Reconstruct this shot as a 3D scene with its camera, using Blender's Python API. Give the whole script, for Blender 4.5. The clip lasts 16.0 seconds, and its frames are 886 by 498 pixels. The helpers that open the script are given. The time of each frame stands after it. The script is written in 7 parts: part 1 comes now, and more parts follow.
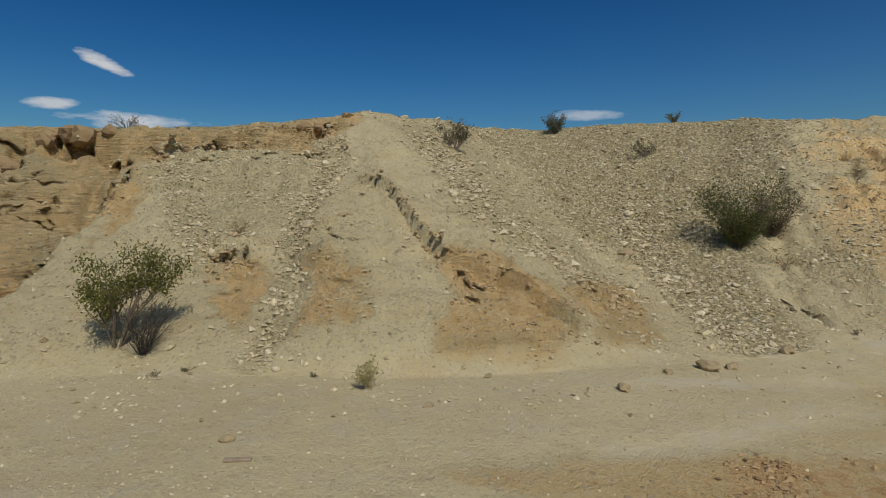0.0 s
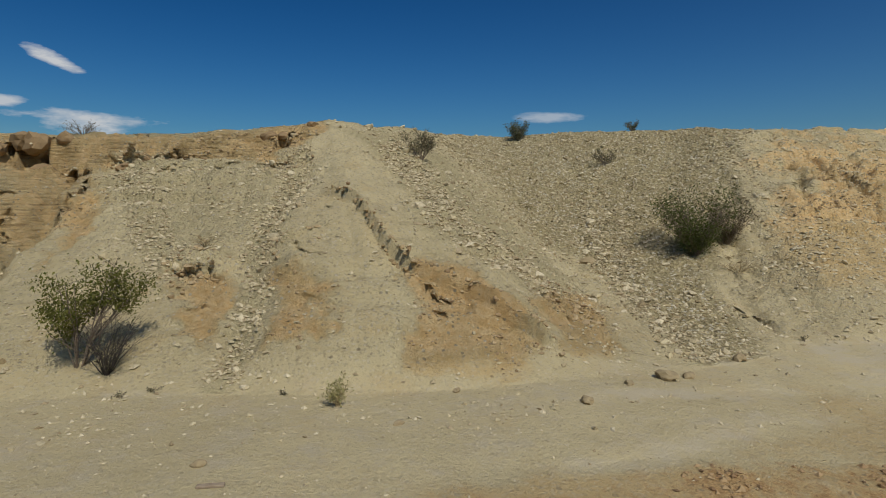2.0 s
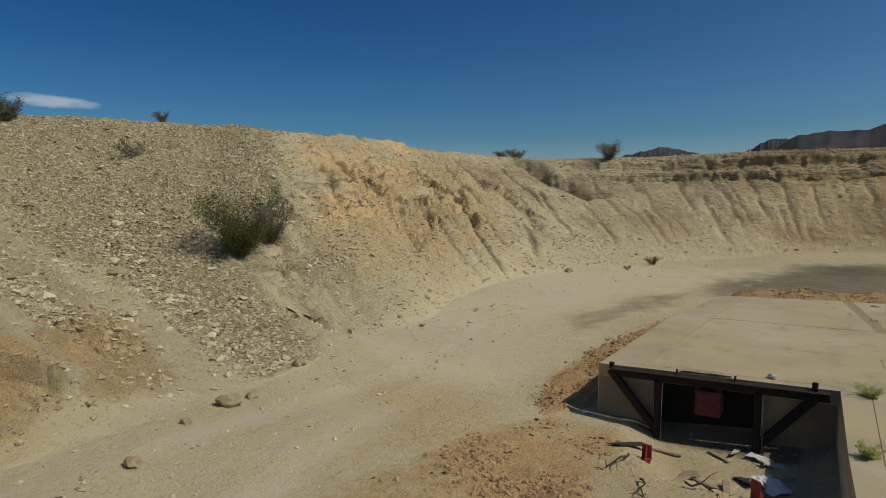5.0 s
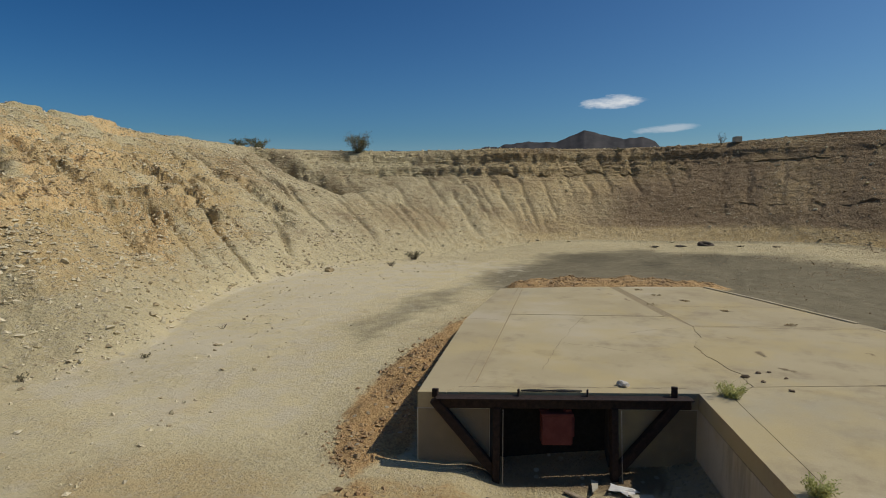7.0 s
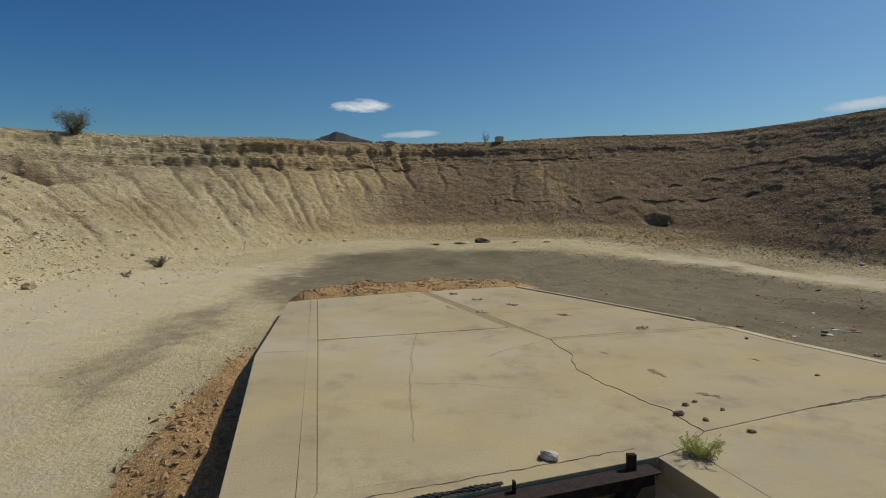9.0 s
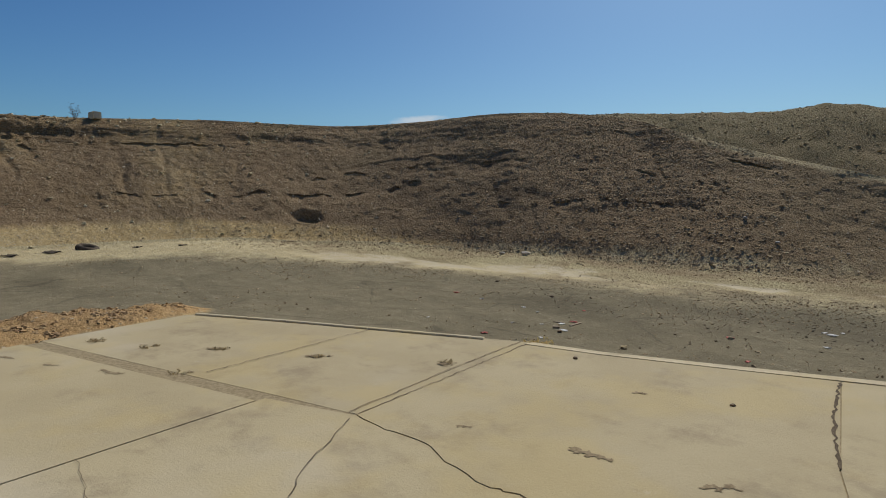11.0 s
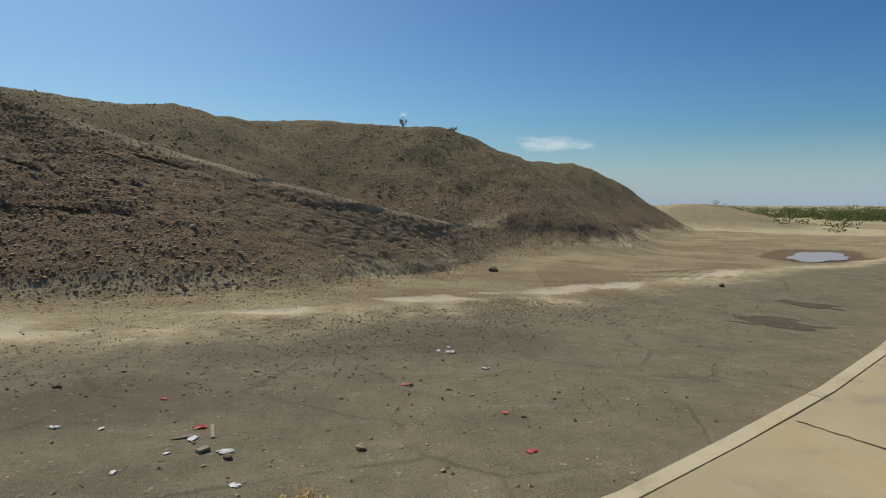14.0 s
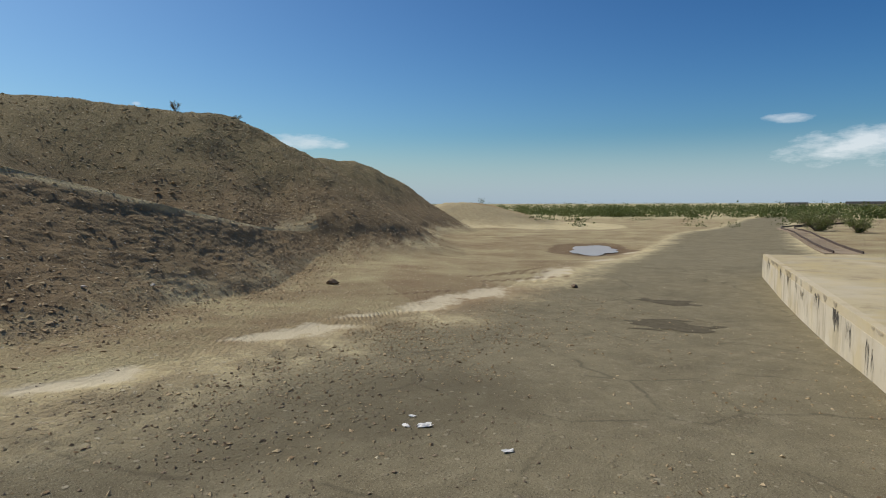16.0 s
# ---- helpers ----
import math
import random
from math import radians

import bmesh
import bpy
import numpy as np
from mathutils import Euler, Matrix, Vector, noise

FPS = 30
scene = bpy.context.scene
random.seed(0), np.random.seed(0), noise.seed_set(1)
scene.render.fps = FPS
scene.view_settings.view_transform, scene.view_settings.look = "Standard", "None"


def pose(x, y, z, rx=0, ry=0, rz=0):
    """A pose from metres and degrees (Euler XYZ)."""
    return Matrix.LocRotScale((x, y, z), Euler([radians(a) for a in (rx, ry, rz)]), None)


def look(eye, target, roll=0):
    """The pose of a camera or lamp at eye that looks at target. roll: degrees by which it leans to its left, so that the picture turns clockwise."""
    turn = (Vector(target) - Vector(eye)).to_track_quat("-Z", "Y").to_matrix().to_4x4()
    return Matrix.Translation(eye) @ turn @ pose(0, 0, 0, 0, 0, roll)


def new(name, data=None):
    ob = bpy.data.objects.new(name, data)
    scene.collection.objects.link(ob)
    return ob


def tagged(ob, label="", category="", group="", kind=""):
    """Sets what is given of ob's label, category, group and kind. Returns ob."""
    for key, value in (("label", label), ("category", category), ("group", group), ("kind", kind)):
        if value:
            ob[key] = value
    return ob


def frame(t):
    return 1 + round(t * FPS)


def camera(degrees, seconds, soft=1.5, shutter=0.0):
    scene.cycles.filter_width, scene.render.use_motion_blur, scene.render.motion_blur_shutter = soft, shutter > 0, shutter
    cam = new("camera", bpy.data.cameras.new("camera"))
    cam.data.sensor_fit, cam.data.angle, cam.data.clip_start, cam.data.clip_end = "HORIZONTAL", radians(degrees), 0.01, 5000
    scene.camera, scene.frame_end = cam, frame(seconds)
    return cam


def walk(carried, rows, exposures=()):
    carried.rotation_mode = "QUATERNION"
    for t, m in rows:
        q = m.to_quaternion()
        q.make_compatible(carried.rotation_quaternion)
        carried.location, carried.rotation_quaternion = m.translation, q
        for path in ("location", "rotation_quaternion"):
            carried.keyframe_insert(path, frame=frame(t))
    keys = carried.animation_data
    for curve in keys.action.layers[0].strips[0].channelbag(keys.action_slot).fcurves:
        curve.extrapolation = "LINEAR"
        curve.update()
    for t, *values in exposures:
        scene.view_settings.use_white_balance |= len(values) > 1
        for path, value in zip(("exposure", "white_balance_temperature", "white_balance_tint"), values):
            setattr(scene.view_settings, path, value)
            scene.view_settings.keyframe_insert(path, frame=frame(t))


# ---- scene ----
cam = camera(73.43, 16.0, soft=1.0)
# seconds, x, y, z, yaw, pitch, roll
EXPOSURES = [(0.0, -0.48), (3.0, -0.49), (4.5, -0.52), (7.0, -0.32), (8.0, -0.32), (10.5, -0.27), (13.0, -0.12), (14.5, -0.03), (16.0, 0.06)]
ROWS = [
    (0, 0.000, -0.000, 3.324, -0.00, -4.35, 0.01),
    (0.5, -0.075, -0.039, 3.423, -0.10, -4.32, 0.01),
    (1, -0.094, -0.098, 3.528, -0.63, -4.29, 0.04),
    (1.5, -0.108, -0.132, 3.583, -3.03, -4.25, 0.03),
    (2, -0.079, -0.149, 3.592, -3.52, -4.25, 0.00),
    (2.5, -0.050, -0.142, 3.577, -3.69, -4.28, -0.00),
    (3, 0.028, 0.011, 3.586, -8.41, -4.32, -0.04),
    (3.5, 0.032, 0.228, 3.578, -17.05, -4.31, -0.04),
    (4, 0.086, 0.519, 3.596, -27.59, -4.33, 0.02),
    (4.5, 0.143, 0.923, 3.594, -39.81, -4.30, 0.01),
    (4.7, 0.185, 1.086, 3.601, -42.61, -4.30, 0.00),
    (6.8, 2.300, 3.380, 3.244, -68.85, -4.31, -0.00),
    (7, 2.534, 3.567, 3.222, -71.05, -4.29, -0.10),
    (7.5, 3.163, 3.984, 3.174, -73.22, -4.28, -0.03),
    (8, 3.836, 4.320, 3.131, -78.95, -4.28, 0.02),
    (8.2, 4.119, 4.458, 3.102, -82.22, -4.24, 0.05),
    (10.3, 8.293, 5.493, 2.834, -113.23, -4.29, 0.06),
    (10.5, 8.698, 5.500, 2.822, -116.74, -4.27, 0.01),
    (11, 9.863, 5.467, 2.792, -131.76, -4.30, 0.02),
    (11.5, 11.120, 5.336, 2.785, -143.79, -4.27, 0.08),
    (12, 12.292, 5.061, 2.873, -154.83, -4.32, 0.09),
    (12.5, 13.431, 4.644, 2.975, -166.19, -4.32, 0.10),
    (13, 14.480, 4.118, 3.050, -176.38, -4.32, 0.03),
    (13.5, 15.418, 3.427, 3.025, -187.62, -4.22, 0.17),
    (14, 16.185, 2.738, 2.969, -196.64, -4.29, 0.11),
    (14.5, 16.788, 1.875, 2.911, -202.88, -4.39, 0.02),
    (15, 17.116, 0.740, 2.897, -206.36, -4.39, -0.09),
    (15.5, 17.288, -0.488, 2.944, -211.97, -4.39, -0.09),
    (16, 17.342, -1.634, 3.014, -219.75, -4.41, -0.16),
]
walk(cam, [(t, pose(x, y, z, 90 + p, 0, yaw) @ pose(0, 0, 0, 0, 0, r)) for t, x, y, z, yaw, p, r in ROWS], EXPOSURES)

from mathutils.bvhtree import BVHTree

# ---- world, sun ----
SUN_AZ, SUN_EL = 158.0, 50.0  # clockwise from +y, above the horizon
sun_dir = Vector((math.sin(radians(SUN_AZ)) * math.cos(radians(SUN_EL)), math.cos(radians(SUN_AZ)) * math.cos(radians(SUN_EL)), math.sin(radians(SUN_EL))))
lamp = bpy.data.lights.new("sun", "SUN")
lamp.energy, lamp.angle, lamp.color = 3.5, radians(0.53), (1.0, 0.94, 0.83)
sun_ob = new("sun", lamp)
sun_ob.matrix_world = look(sun_dir * 80, (0, 0, 0))

world = bpy.data.worlds.new("sky")
scene.world = world
world.use_nodes = True
wn, wl = world.node_tree.nodes, world.node_tree.links
wn.clear()


def wnode(kind, **kw):
    n = wn.new(kind)
    for k, v in kw.items():
        n.inputs[k].default_value = v
    return n


def wmath(op, a, b=0.0):
    n = wn.new("ShaderNodeMath")
    n.operation = op
    for i, v in enumerate((a, b)):
        if isinstance(v, (int, float)):
            n.inputs[i].default_value = v
        else:
            wl.new(v, n.inputs[i])
    return n.outputs[0]


sky = wn.new("ShaderNodeTexSky")
sky.sky_type, sky.sun_disc = "NISHITA", False
sky.sun_elevation, sky.sun_rotation = radians(SUN_EL), radians(SUN_AZ)
sky.altitude, sky.air_density, sky.dust_density, sky.ozone_density = 300, 1.0, 1.6, 3.0
coords = wn.new("ShaderNodeTexCoord")
wisp = wnode("ShaderNodeTexNoise", Scale=16.0, Detail=6.0, Roughness=0.6)
stretch = wn.new("ShaderNodeMapping")
stretch.inputs["Scale"].default_value = (1, 1, 3.5)
wl.new(coords.outputs["Generated"], stretch.inputs["Vector"])
wl.new(stretch.outputs["Vector"], wisp.inputs["Vector"])
# clouds: azimuth, elevation, half width, half height (degrees), tilt, density
CLOUDS = [(-29.2, 11.4, 2.6, 0.7, -22, 0.95), (-27.0, 6.9, 6.5, 1.25, -2, 0.9), (-33.0, 8.0, 2.6, 0.6, 0, 0.8), (13.2, 8.1, 4.2, 0.65, 0, 0.5), (86.8, 9.2, 3.4, 0.8, 3, 1.0), (91.5, 6.7, 3.5, 0.45, 4, 0.4),
          (129.2, 7.9, 5.0, 0.6, 4, 0.6), (206.8, 5.7, 5.2, 1.0, -3, 0.5), (255.0, 4.6, 8.0, 2.2, 4, 0.6), (249.5, 6.9, 2.4, 0.5, 0, 0.4), (192.8, 8.4, 0.6, 0.25, 0, 0.7)]
cover = None
for az, el, w, h, tilt, dense in CLOUDS:
    a, e, ti = radians(az), radians(el), radians(tilt)
    right = Vector((math.cos(a), -math.sin(a), 0))
    ahead = Vector((math.sin(a) * math.cos(e), math.cos(a) * math.cos(e), math.sin(e)))
    up = right.cross(ahead)
    rx, ux = right * math.cos(ti) + up * math.sin(ti), up * math.cos(ti) - right * math.sin(ti)
    parts = []
    for axis, size in ((rx, w), (ux, h)):
        dot = wn.new("ShaderNodeVectorMath")
        dot.operation = "DOT_PRODUCT"
        wl.new(coords.outputs["Generated"], dot.inputs[0])
        dot.inputs[1].default_value = axis / math.tan(radians(size))
        parts.append(dot.outputs["Value"])
    front = wn.new("ShaderNodeVectorMath")
    front.operation = "DOT_PRODUCT"
    wl.new(coords.outputs["Generated"], front.inputs[0])
    front.inputs[1].default_value = ahead
    r2 = wmath("ADD", wmath("MULTIPLY", parts[0], parts[0]), wmath("MULTIPLY", parts[1], parts[1]))
    body = wmath("SUBTRACT", wmath("SUBTRACT", 1.75, r2), wmath("MULTIPLY", wisp.outputs["Fac"], 2.3))
    near = wmath("GREATER_THAN", front.outputs["Value"], 0.5)
    m = wmath("MULTIPLY", wmath("MULTIPLY", wmath("MINIMUM", wmath("MAXIMUM", wmath("MULTIPLY", body, 1.4), 0.0), 1.0), near), dense)
    cover = m if cover is None else wmath("MAXIMUM", cover, m)
deep = wn.new("ShaderNodeGamma")
deep.inputs["Gamma"].default_value = 1.55
wl.new(sky.outputs[0], deep.inputs["Color"])
tinted = wn.new("ShaderNodeMixRGB")
tinted.blend_type = "MULTIPLY"
tinted.inputs[0].default_value = 1.0
tinted.inputs[2].default_value = (0.775, 0.99, 1.0, 1)
# the sky is brighter on the sun's side
side = wn.new("ShaderNodeVectorMath")
side.operation = "DOT_PRODUCT"
wl.new(coords.outputs["Generated"], side.inputs[0])
side.inputs[1].default_value = (math.sin(radians(SUN_AZ)), math.cos(radians(SUN_AZ)), 0)
rich = wn.new("ShaderNodeHueSaturation")
wl.new(wmath("ADD", wmath("MULTIPLY", side.outputs["Value"], -0.10), 1.09), rich.inputs["Saturation"])
wl.new(deep.outputs[0], rich.inputs["Color"])
wl.new(rich.outputs[0], tinted.inputs[1])
# pale haze low on the horizon
split = wn.new("ShaderNodeSeparateXYZ")
wl.new(coords.outputs["Generated"], split.inputs[0])
low = wn.new("ShaderNodeMapRange")
low.interpolation_type = "SMOOTHSTEP"
wl.new(split.outputs["Z"], low.inputs["Value"])
low.inputs["From Min"].default_value, low.inputs["From Max"].default_value = 0.0, 0.12
low.inputs["To Min"].default_value, low.inputs["To Max"].default_value = 0.62, 0.0
haze = wn.new("ShaderNodeMixRGB")
wl.new(low.outputs[0], haze.inputs[0])
wl.new(tinted.outputs[0], haze.inputs[1])
haze.inputs[2].default_value = (14.6, 18.3, 22.3, 1)
blend = wn.new("ShaderNodeMixRGB")
wl.new(cover, blend.inputs[0])
wl.new(haze.outputs[0], blend.inputs[1])
blend.inputs[2].default_value = (26.0, 26.6, 27.2, 1)
bg = wnode("ShaderNodeBackground")
wl.new(wmath("MULTIPLY", wmath("SUBTRACT", wmath("SUBTRACT", 1.31, wmath("MULTIPLY", side.outputs["Value"], 0.05)), wmath("MULTIPLY", wmath("MULTIPLY", side.outputs["Value"], side.outputs["Value"]), 0.27)), 0.027), bg.inputs["Strength"])
wl.new(blend.outputs[0], bg.inputs["Color"])
wl.new(bg.outputs[0], wn.new("ShaderNodeOutputWorld").inputs["Surface"])


# ---- materials ----
class Shade:
    """A node material with short calls for its nodes."""

    def __init__(self, name, rough=0.9, metal=0.0, spec=0.25):
        self.m = bpy.data.materials.new(name)
        self.m.use_nodes = True
        self.n, self.l = self.m.node_tree.nodes, self.m.node_tree.links
        self.b = self.n["Principled BSDF"]
        self.b.inputs["Roughness"].default_value, self.b.inputs["Metallic"].default_value = rough, metal
        self.b.inputs["Specular IOR Level"].default_value = spec
        self.at = self.n.new("ShaderNodeNewGeometry").outputs["Position"]

    def put(self, socket, value):
        if isinstance(value, (int, float)):
            socket.default_value = value
        elif isinstance(value, tuple):
            socket.default_value = (*value, 1)[: len(socket.default_value)]
        else:
            self.l.new(value, socket)

    def noise(self, scale, detail=4.0, rough=0.55, stretch=None, kind="Fac"):
        t = self.n.new("ShaderNodeTexNoise")
        t.inputs["Scale"].default_value, t.inputs["Detail"].default_value, t.inputs["Roughness"].default_value = scale, detail, rough
        src = self.at
        if stretch:
            mp = self.n.new("ShaderNodeMapping")
            mp.inputs["Scale"].default_value = stretch
            self.l.new(src, mp.inputs["Vector"])
            src = mp.outputs["Vector"]
        self.l.new(src, t.inputs["Vector"])
        return t.outputs[kind]

    def cells(self, scale, out="Color", feature="F1"):
        t = self.n.new("ShaderNodeTexVoronoi")
        t.feature = feature
        t.inputs["Scale"].default_value = scale
        self.l.new(self.at, t.inputs["Vector"])
        return t.outputs[out]

    def math(self, op, a, b=0.0, c=0.0):
        n = self.n.new("ShaderNodeMath")
        n.operation = op
        for i, v in enumerate((a, b, c)):
            self.put(n.inputs[i], v)
        return n.outputs[0]

    def ramp(self, fac, lo, hi):
        n = self.n.new("ShaderNodeMapRange")
        n.interpolation_type = "SMOOTHSTEP"
        self.put(n.inputs["Value"], fac)
        n.inputs["From Min"].default_value, n.inputs["From Max"].default_value = lo, hi
        return n.outputs["Result"]

    def mix(self, fac, a, b, mode="MIX"):
        n = self.n.new("ShaderNodeMixRGB")
        n.blend_type = mode
        self.put(n.inputs[0], fac)
        self.put(n.inputs[1], a)
        self.put(n.inputs[2], b)
        return n.outputs[0]

    def attr(self, name):
        n = self.n.new("ShaderNodeAttribute")
        n.attribute_name = name
        s = self.n.new("ShaderNodeSeparateColor")
        self.l.new(n.outputs["Color"], s.inputs[0])
        return (*s.outputs, n.outputs["Alpha"])

    def chance(self):
        return self.n.new("ShaderNodeObjectInfo").outputs["Random"]

    def island(self):
        return self.n.new("ShaderNodeNewGeometry").outputs["Random Per Island"]

    def color(self, value):
        self.put(self.b.inputs["Base Color"], value)
        return self

    def rough(self, value):
        self.put(self.b.inputs["Roughness"], value)
        return self

    def bump(self, height, depth=0.02, strength=1.0):
        n = self.n.new("ShaderNodeBump")
        n.inputs["Distance"].default_value, n.inputs["Strength"].default_value = depth, strength
        self.l.new(height, n.inputs["Height"])
        last = self.b.inputs["Normal"].links
        if last:
            self.l.new(last[0].from_socket, n.inputs["Normal"])
        self.l.new(n.outputs[0], self.b.inputs["Normal"])
        return self


def ground_material():
    s = Shade("desert_ground", 0.95, 0, 0.12)
    orange, gravel, asphalt, brown = s.attr("zone")
    pale, wet_and_shade, strata_shade_spots, green = s.attr("zone_two")
    layer, ragged, hollow, rubble = s.attr("zone_three")
    rusty, scarred = s.attr("zone_four")[:2]
    big, mid, fine = s.noise(0.35, 5), s.noise(2.2, 6, 0.65), s.noise(26, 5, 0.7)
    sand = s.mix(s.ramp(big, 0.3, 0.7), (0.628, 0.526, 0.308), (0.562, 0.467, 0.270))
    sand = s.mix(s.math("MULTIPLY", s.ramp(mid, 0.45, 0.75), 0.5), sand, (0.46, 0.37, 0.20))
    tan = s.mix(s.ramp(mid, 0.3, 0.7), (0.58, 0.405, 0.18), (0.61, 0.465, 0.245))
    edge = s.math("ADD", orange, s.math("MULTIPLY", s.math("SUBTRACT", mid, 0.5), 0.9))
    col = s.mix(s.ramp(edge, 0.25, 0.75), sand, tan)
    speck = s.n.new("ShaderNodeSeparateColor")
    s.l.new(s.cells(24), speck.inputs[0])
    col = s.mix(s.math("MULTIPLY", s.ramp(s.noise(1.1, 6, 0.7), 0.5, 0.68), 0.4), col, tan)
    col = s.mix(s.math("MULTIPLY", s.ramp(speck.outputs[0], 0.72, 0.8), s.math("MULTIPLY", s.math("SUBTRACT", 0.6, s.math("MULTIPLY", pale, 0.6)), s.math("SUBTRACT", 1.0, s.math("MULTIPLY", orange, 0.6)))), col, s.mix(speck.outputs[1], (0.30, 0.235, 0.14), (0.66, 0.58, 0.42)))
    grit = s.mix(s.ramp(fine, 0.35, 0.65), (0.41, 0.345, 0.19), (0.56, 0.475, 0.275))
    grit = s.mix(0.45, grit, s.mix(s.math('FRACT', s.math('MULTIPLY', s.cells(16, 'Distance'), 7.0)), (0.29, 0.24, 0.135), (0.58, 0.495, 0.29)))
    edge = s.math("ADD", gravel, s.math("MULTIPLY", s.math("SUBTRACT", mid, 0.5), 0.8))
    col = s.mix(s.ramp(edge, 0.25, 0.8), col, grit)
    edge = s.math("ADD", scarred, s.math("MULTIPLY", s.math("SUBTRACT", mid, 0.5), 1.1))
    col = s.mix(s.math("MULTIPLY", s.ramp(edge, 0.3, 0.75), 0.85), col, s.mix(s.ramp(s.noise(5, 6, 0.7), 0.35, 0.65), (0.71, 0.46, 0.20), (0.78, 0.58, 0.31)))
    edge = s.math("ADD", rusty, s.math("MULTIPLY", s.math("SUBTRACT", s.noise(4.5, 7, 0.72), 0.5), 1.5))
    col = s.mix(s.math("MULTIPLY", s.ramp(edge, 0.35, 0.75), 0.85), col, s.mix(s.ramp(fine, 0.35, 0.65), (0.38, 0.21, 0.088), (0.64, 0.42, 0.19)))
    # dark gravel of many tones in the hollow
    shard = s.n.new("ShaderNodeSeparateColor")
    s.l.new(s.cells(13), shard.inputs[0])
    mixed = s.mix(shard.outputs[0], (0.25, 0.198, 0.10), (0.54, 0.45, 0.25))
    mixed = s.mix(s.ramp(shard.outputs[1], 0.86, 0.9), mixed, (0.70, 0.63, 0.48))
    col = s.mix(s.math("MULTIPLY", s.ramp(s.math("ADD", hollow, s.math("MULTIPLY", s.math("SUBTRACT", mid, 0.5), 1.3)), 0.3, 0.8), 0.8), col, mixed)
    # bedding planes of the outcrop, and pockets in the scars
    beds = s.noise(1.7, 7, 0.68, (0.45, 0.45, 6.5))
    col = s.mix(s.math("MULTIPLY", s.ramp(beds, 0.44, 0.36), s.math("MULTIPLY", layer, 0.55)), col, (0.29, 0.19, 0.09))
    col = s.mix(s.math("MULTIPLY", s.ramp(beds, 0.56, 0.68), s.math("MULTIPLY", layer, 0.6)), col, (0.60, 0.50, 0.30))
    pocket = s.noise(3.4, 8, 0.74, (1, 1, 1.8))
    col = s.mix(s.math("MULTIPLY", s.ramp(pocket, 0.39, 0.31), s.math("MULTIPLY", ragged, 0.36)), col, (0.35, 0.225, 0.105))
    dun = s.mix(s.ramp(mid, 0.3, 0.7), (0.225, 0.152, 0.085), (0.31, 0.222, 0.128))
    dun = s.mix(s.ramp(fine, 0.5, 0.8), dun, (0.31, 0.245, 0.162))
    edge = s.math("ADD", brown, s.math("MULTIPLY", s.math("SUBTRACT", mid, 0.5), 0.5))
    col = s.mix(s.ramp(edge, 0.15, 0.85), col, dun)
    # dark beds and spots, with the south slope's undercut shade painted in
    col = s.mix(s.math("MULTIPLY", s.ramp(strata_shade_spots, 0.2, 0.9), 0.5), col, (0.12, 0.082, 0.05))
    tar = s.mix(s.ramp(mid, 0.3, 0.72), (0.175, 0.146, 0.09), (0.237, 0.202, 0.126))
    tar = s.mix(s.math("MULTIPLY", s.ramp(s.noise(0.5, 5, 0.6), 0.45, 0.7), 0.55), tar, (0.122, 0.101, 0.062))
    tar = s.mix(s.math("MULTIPLY", s.ramp(s.noise(0.9, 6, 0.7, (1, 2.2, 1)), 0.52, 0.7), 0.45), tar, (0.30, 0.262, 0.172))
    tar = s.mix(s.math("MULTIPLY", s.ramp(fine, 0.55, 0.75), 0.5), tar, (0.26, 0.225, 0.15))
    tar = s.mix(s.math("MULTIPLY", s.ramp(s.noise(70, 3, 0.7), 0.55, 0.63), 0.65), tar, (0.35, 0.305, 0.205))
    tar = s.mix(s.math("MULTIPLY", s.ramp(s.noise(45, 3, 0.7), 0.57, 0.64), 0.7), tar, (0.07, 0.055, 0.035))
    edge = s.math("ADD", asphalt, s.math("MULTIPLY", s.math("SUBTRACT", mid, 0.5), 0.7))
    col = s.mix(s.ramp(edge, 0.2, 0.85), col, tar)
    col = s.mix(s.math("MULTIPLY", s.math("MULTIPLY", strata_shade_spots, asphalt), 0.8), col, (0.085, 0.072, 0.045))
    edge = s.math("ADD", pale, s.math("MULTIPLY", s.math("SUBTRACT", mid, 0.5), 0.9))
    col = s.mix(s.math("MULTIPLY", s.ramp(s.math("ADD", edge, s.math("MULTIPLY", s.math("SUBTRACT", s.noise(1.5, 8, 0.72), 0.5), 1.5)), 0.35, 0.8), 0.75), col, (0.585, 0.508, 0.365))
    # wet ground and ruts, plus shade painted on the ground before the dock
    col = s.mix(s.math("MULTIPLY", s.ramp(wet_and_shade, 0.2, 0.9), 0.75), col, (0.165, 0.10, 0.058))
    col = s.mix(green, col, (0.16, 0.17, 0.075))
    col = s.mix(s.math("MULTIPLY", s.ramp(fine, 0.62, 0.8), 0.35), col, (0.60, 0.52, 0.40))
    col = s.mix(s.math("MULTIPLY", s.ramp(s.noise(60, 2), 0.66, 0.72), s.math("SUBTRACT", 0.5, s.math("MULTIPLY", pale, 0.35))), col, (0.14, 0.105, 0.07))
    # cracks in the asphalt
    warp = s.n.new("ShaderNodeMixRGB")
    warp.inputs[0].default_value = 0.35
    s.l.new(s.at, warp.inputs[1])
    s.l.new(s.noise(0.8, 4, kind="Color"), warp.inputs[2])
    web = s.n.new("ShaderNodeTexVoronoi")
    web.feature = "DISTANCE_TO_EDGE"
    web.inputs["Scale"].default_value = 0.5
    s.l.new(warp.outputs[0], web.inputs["Vector"])
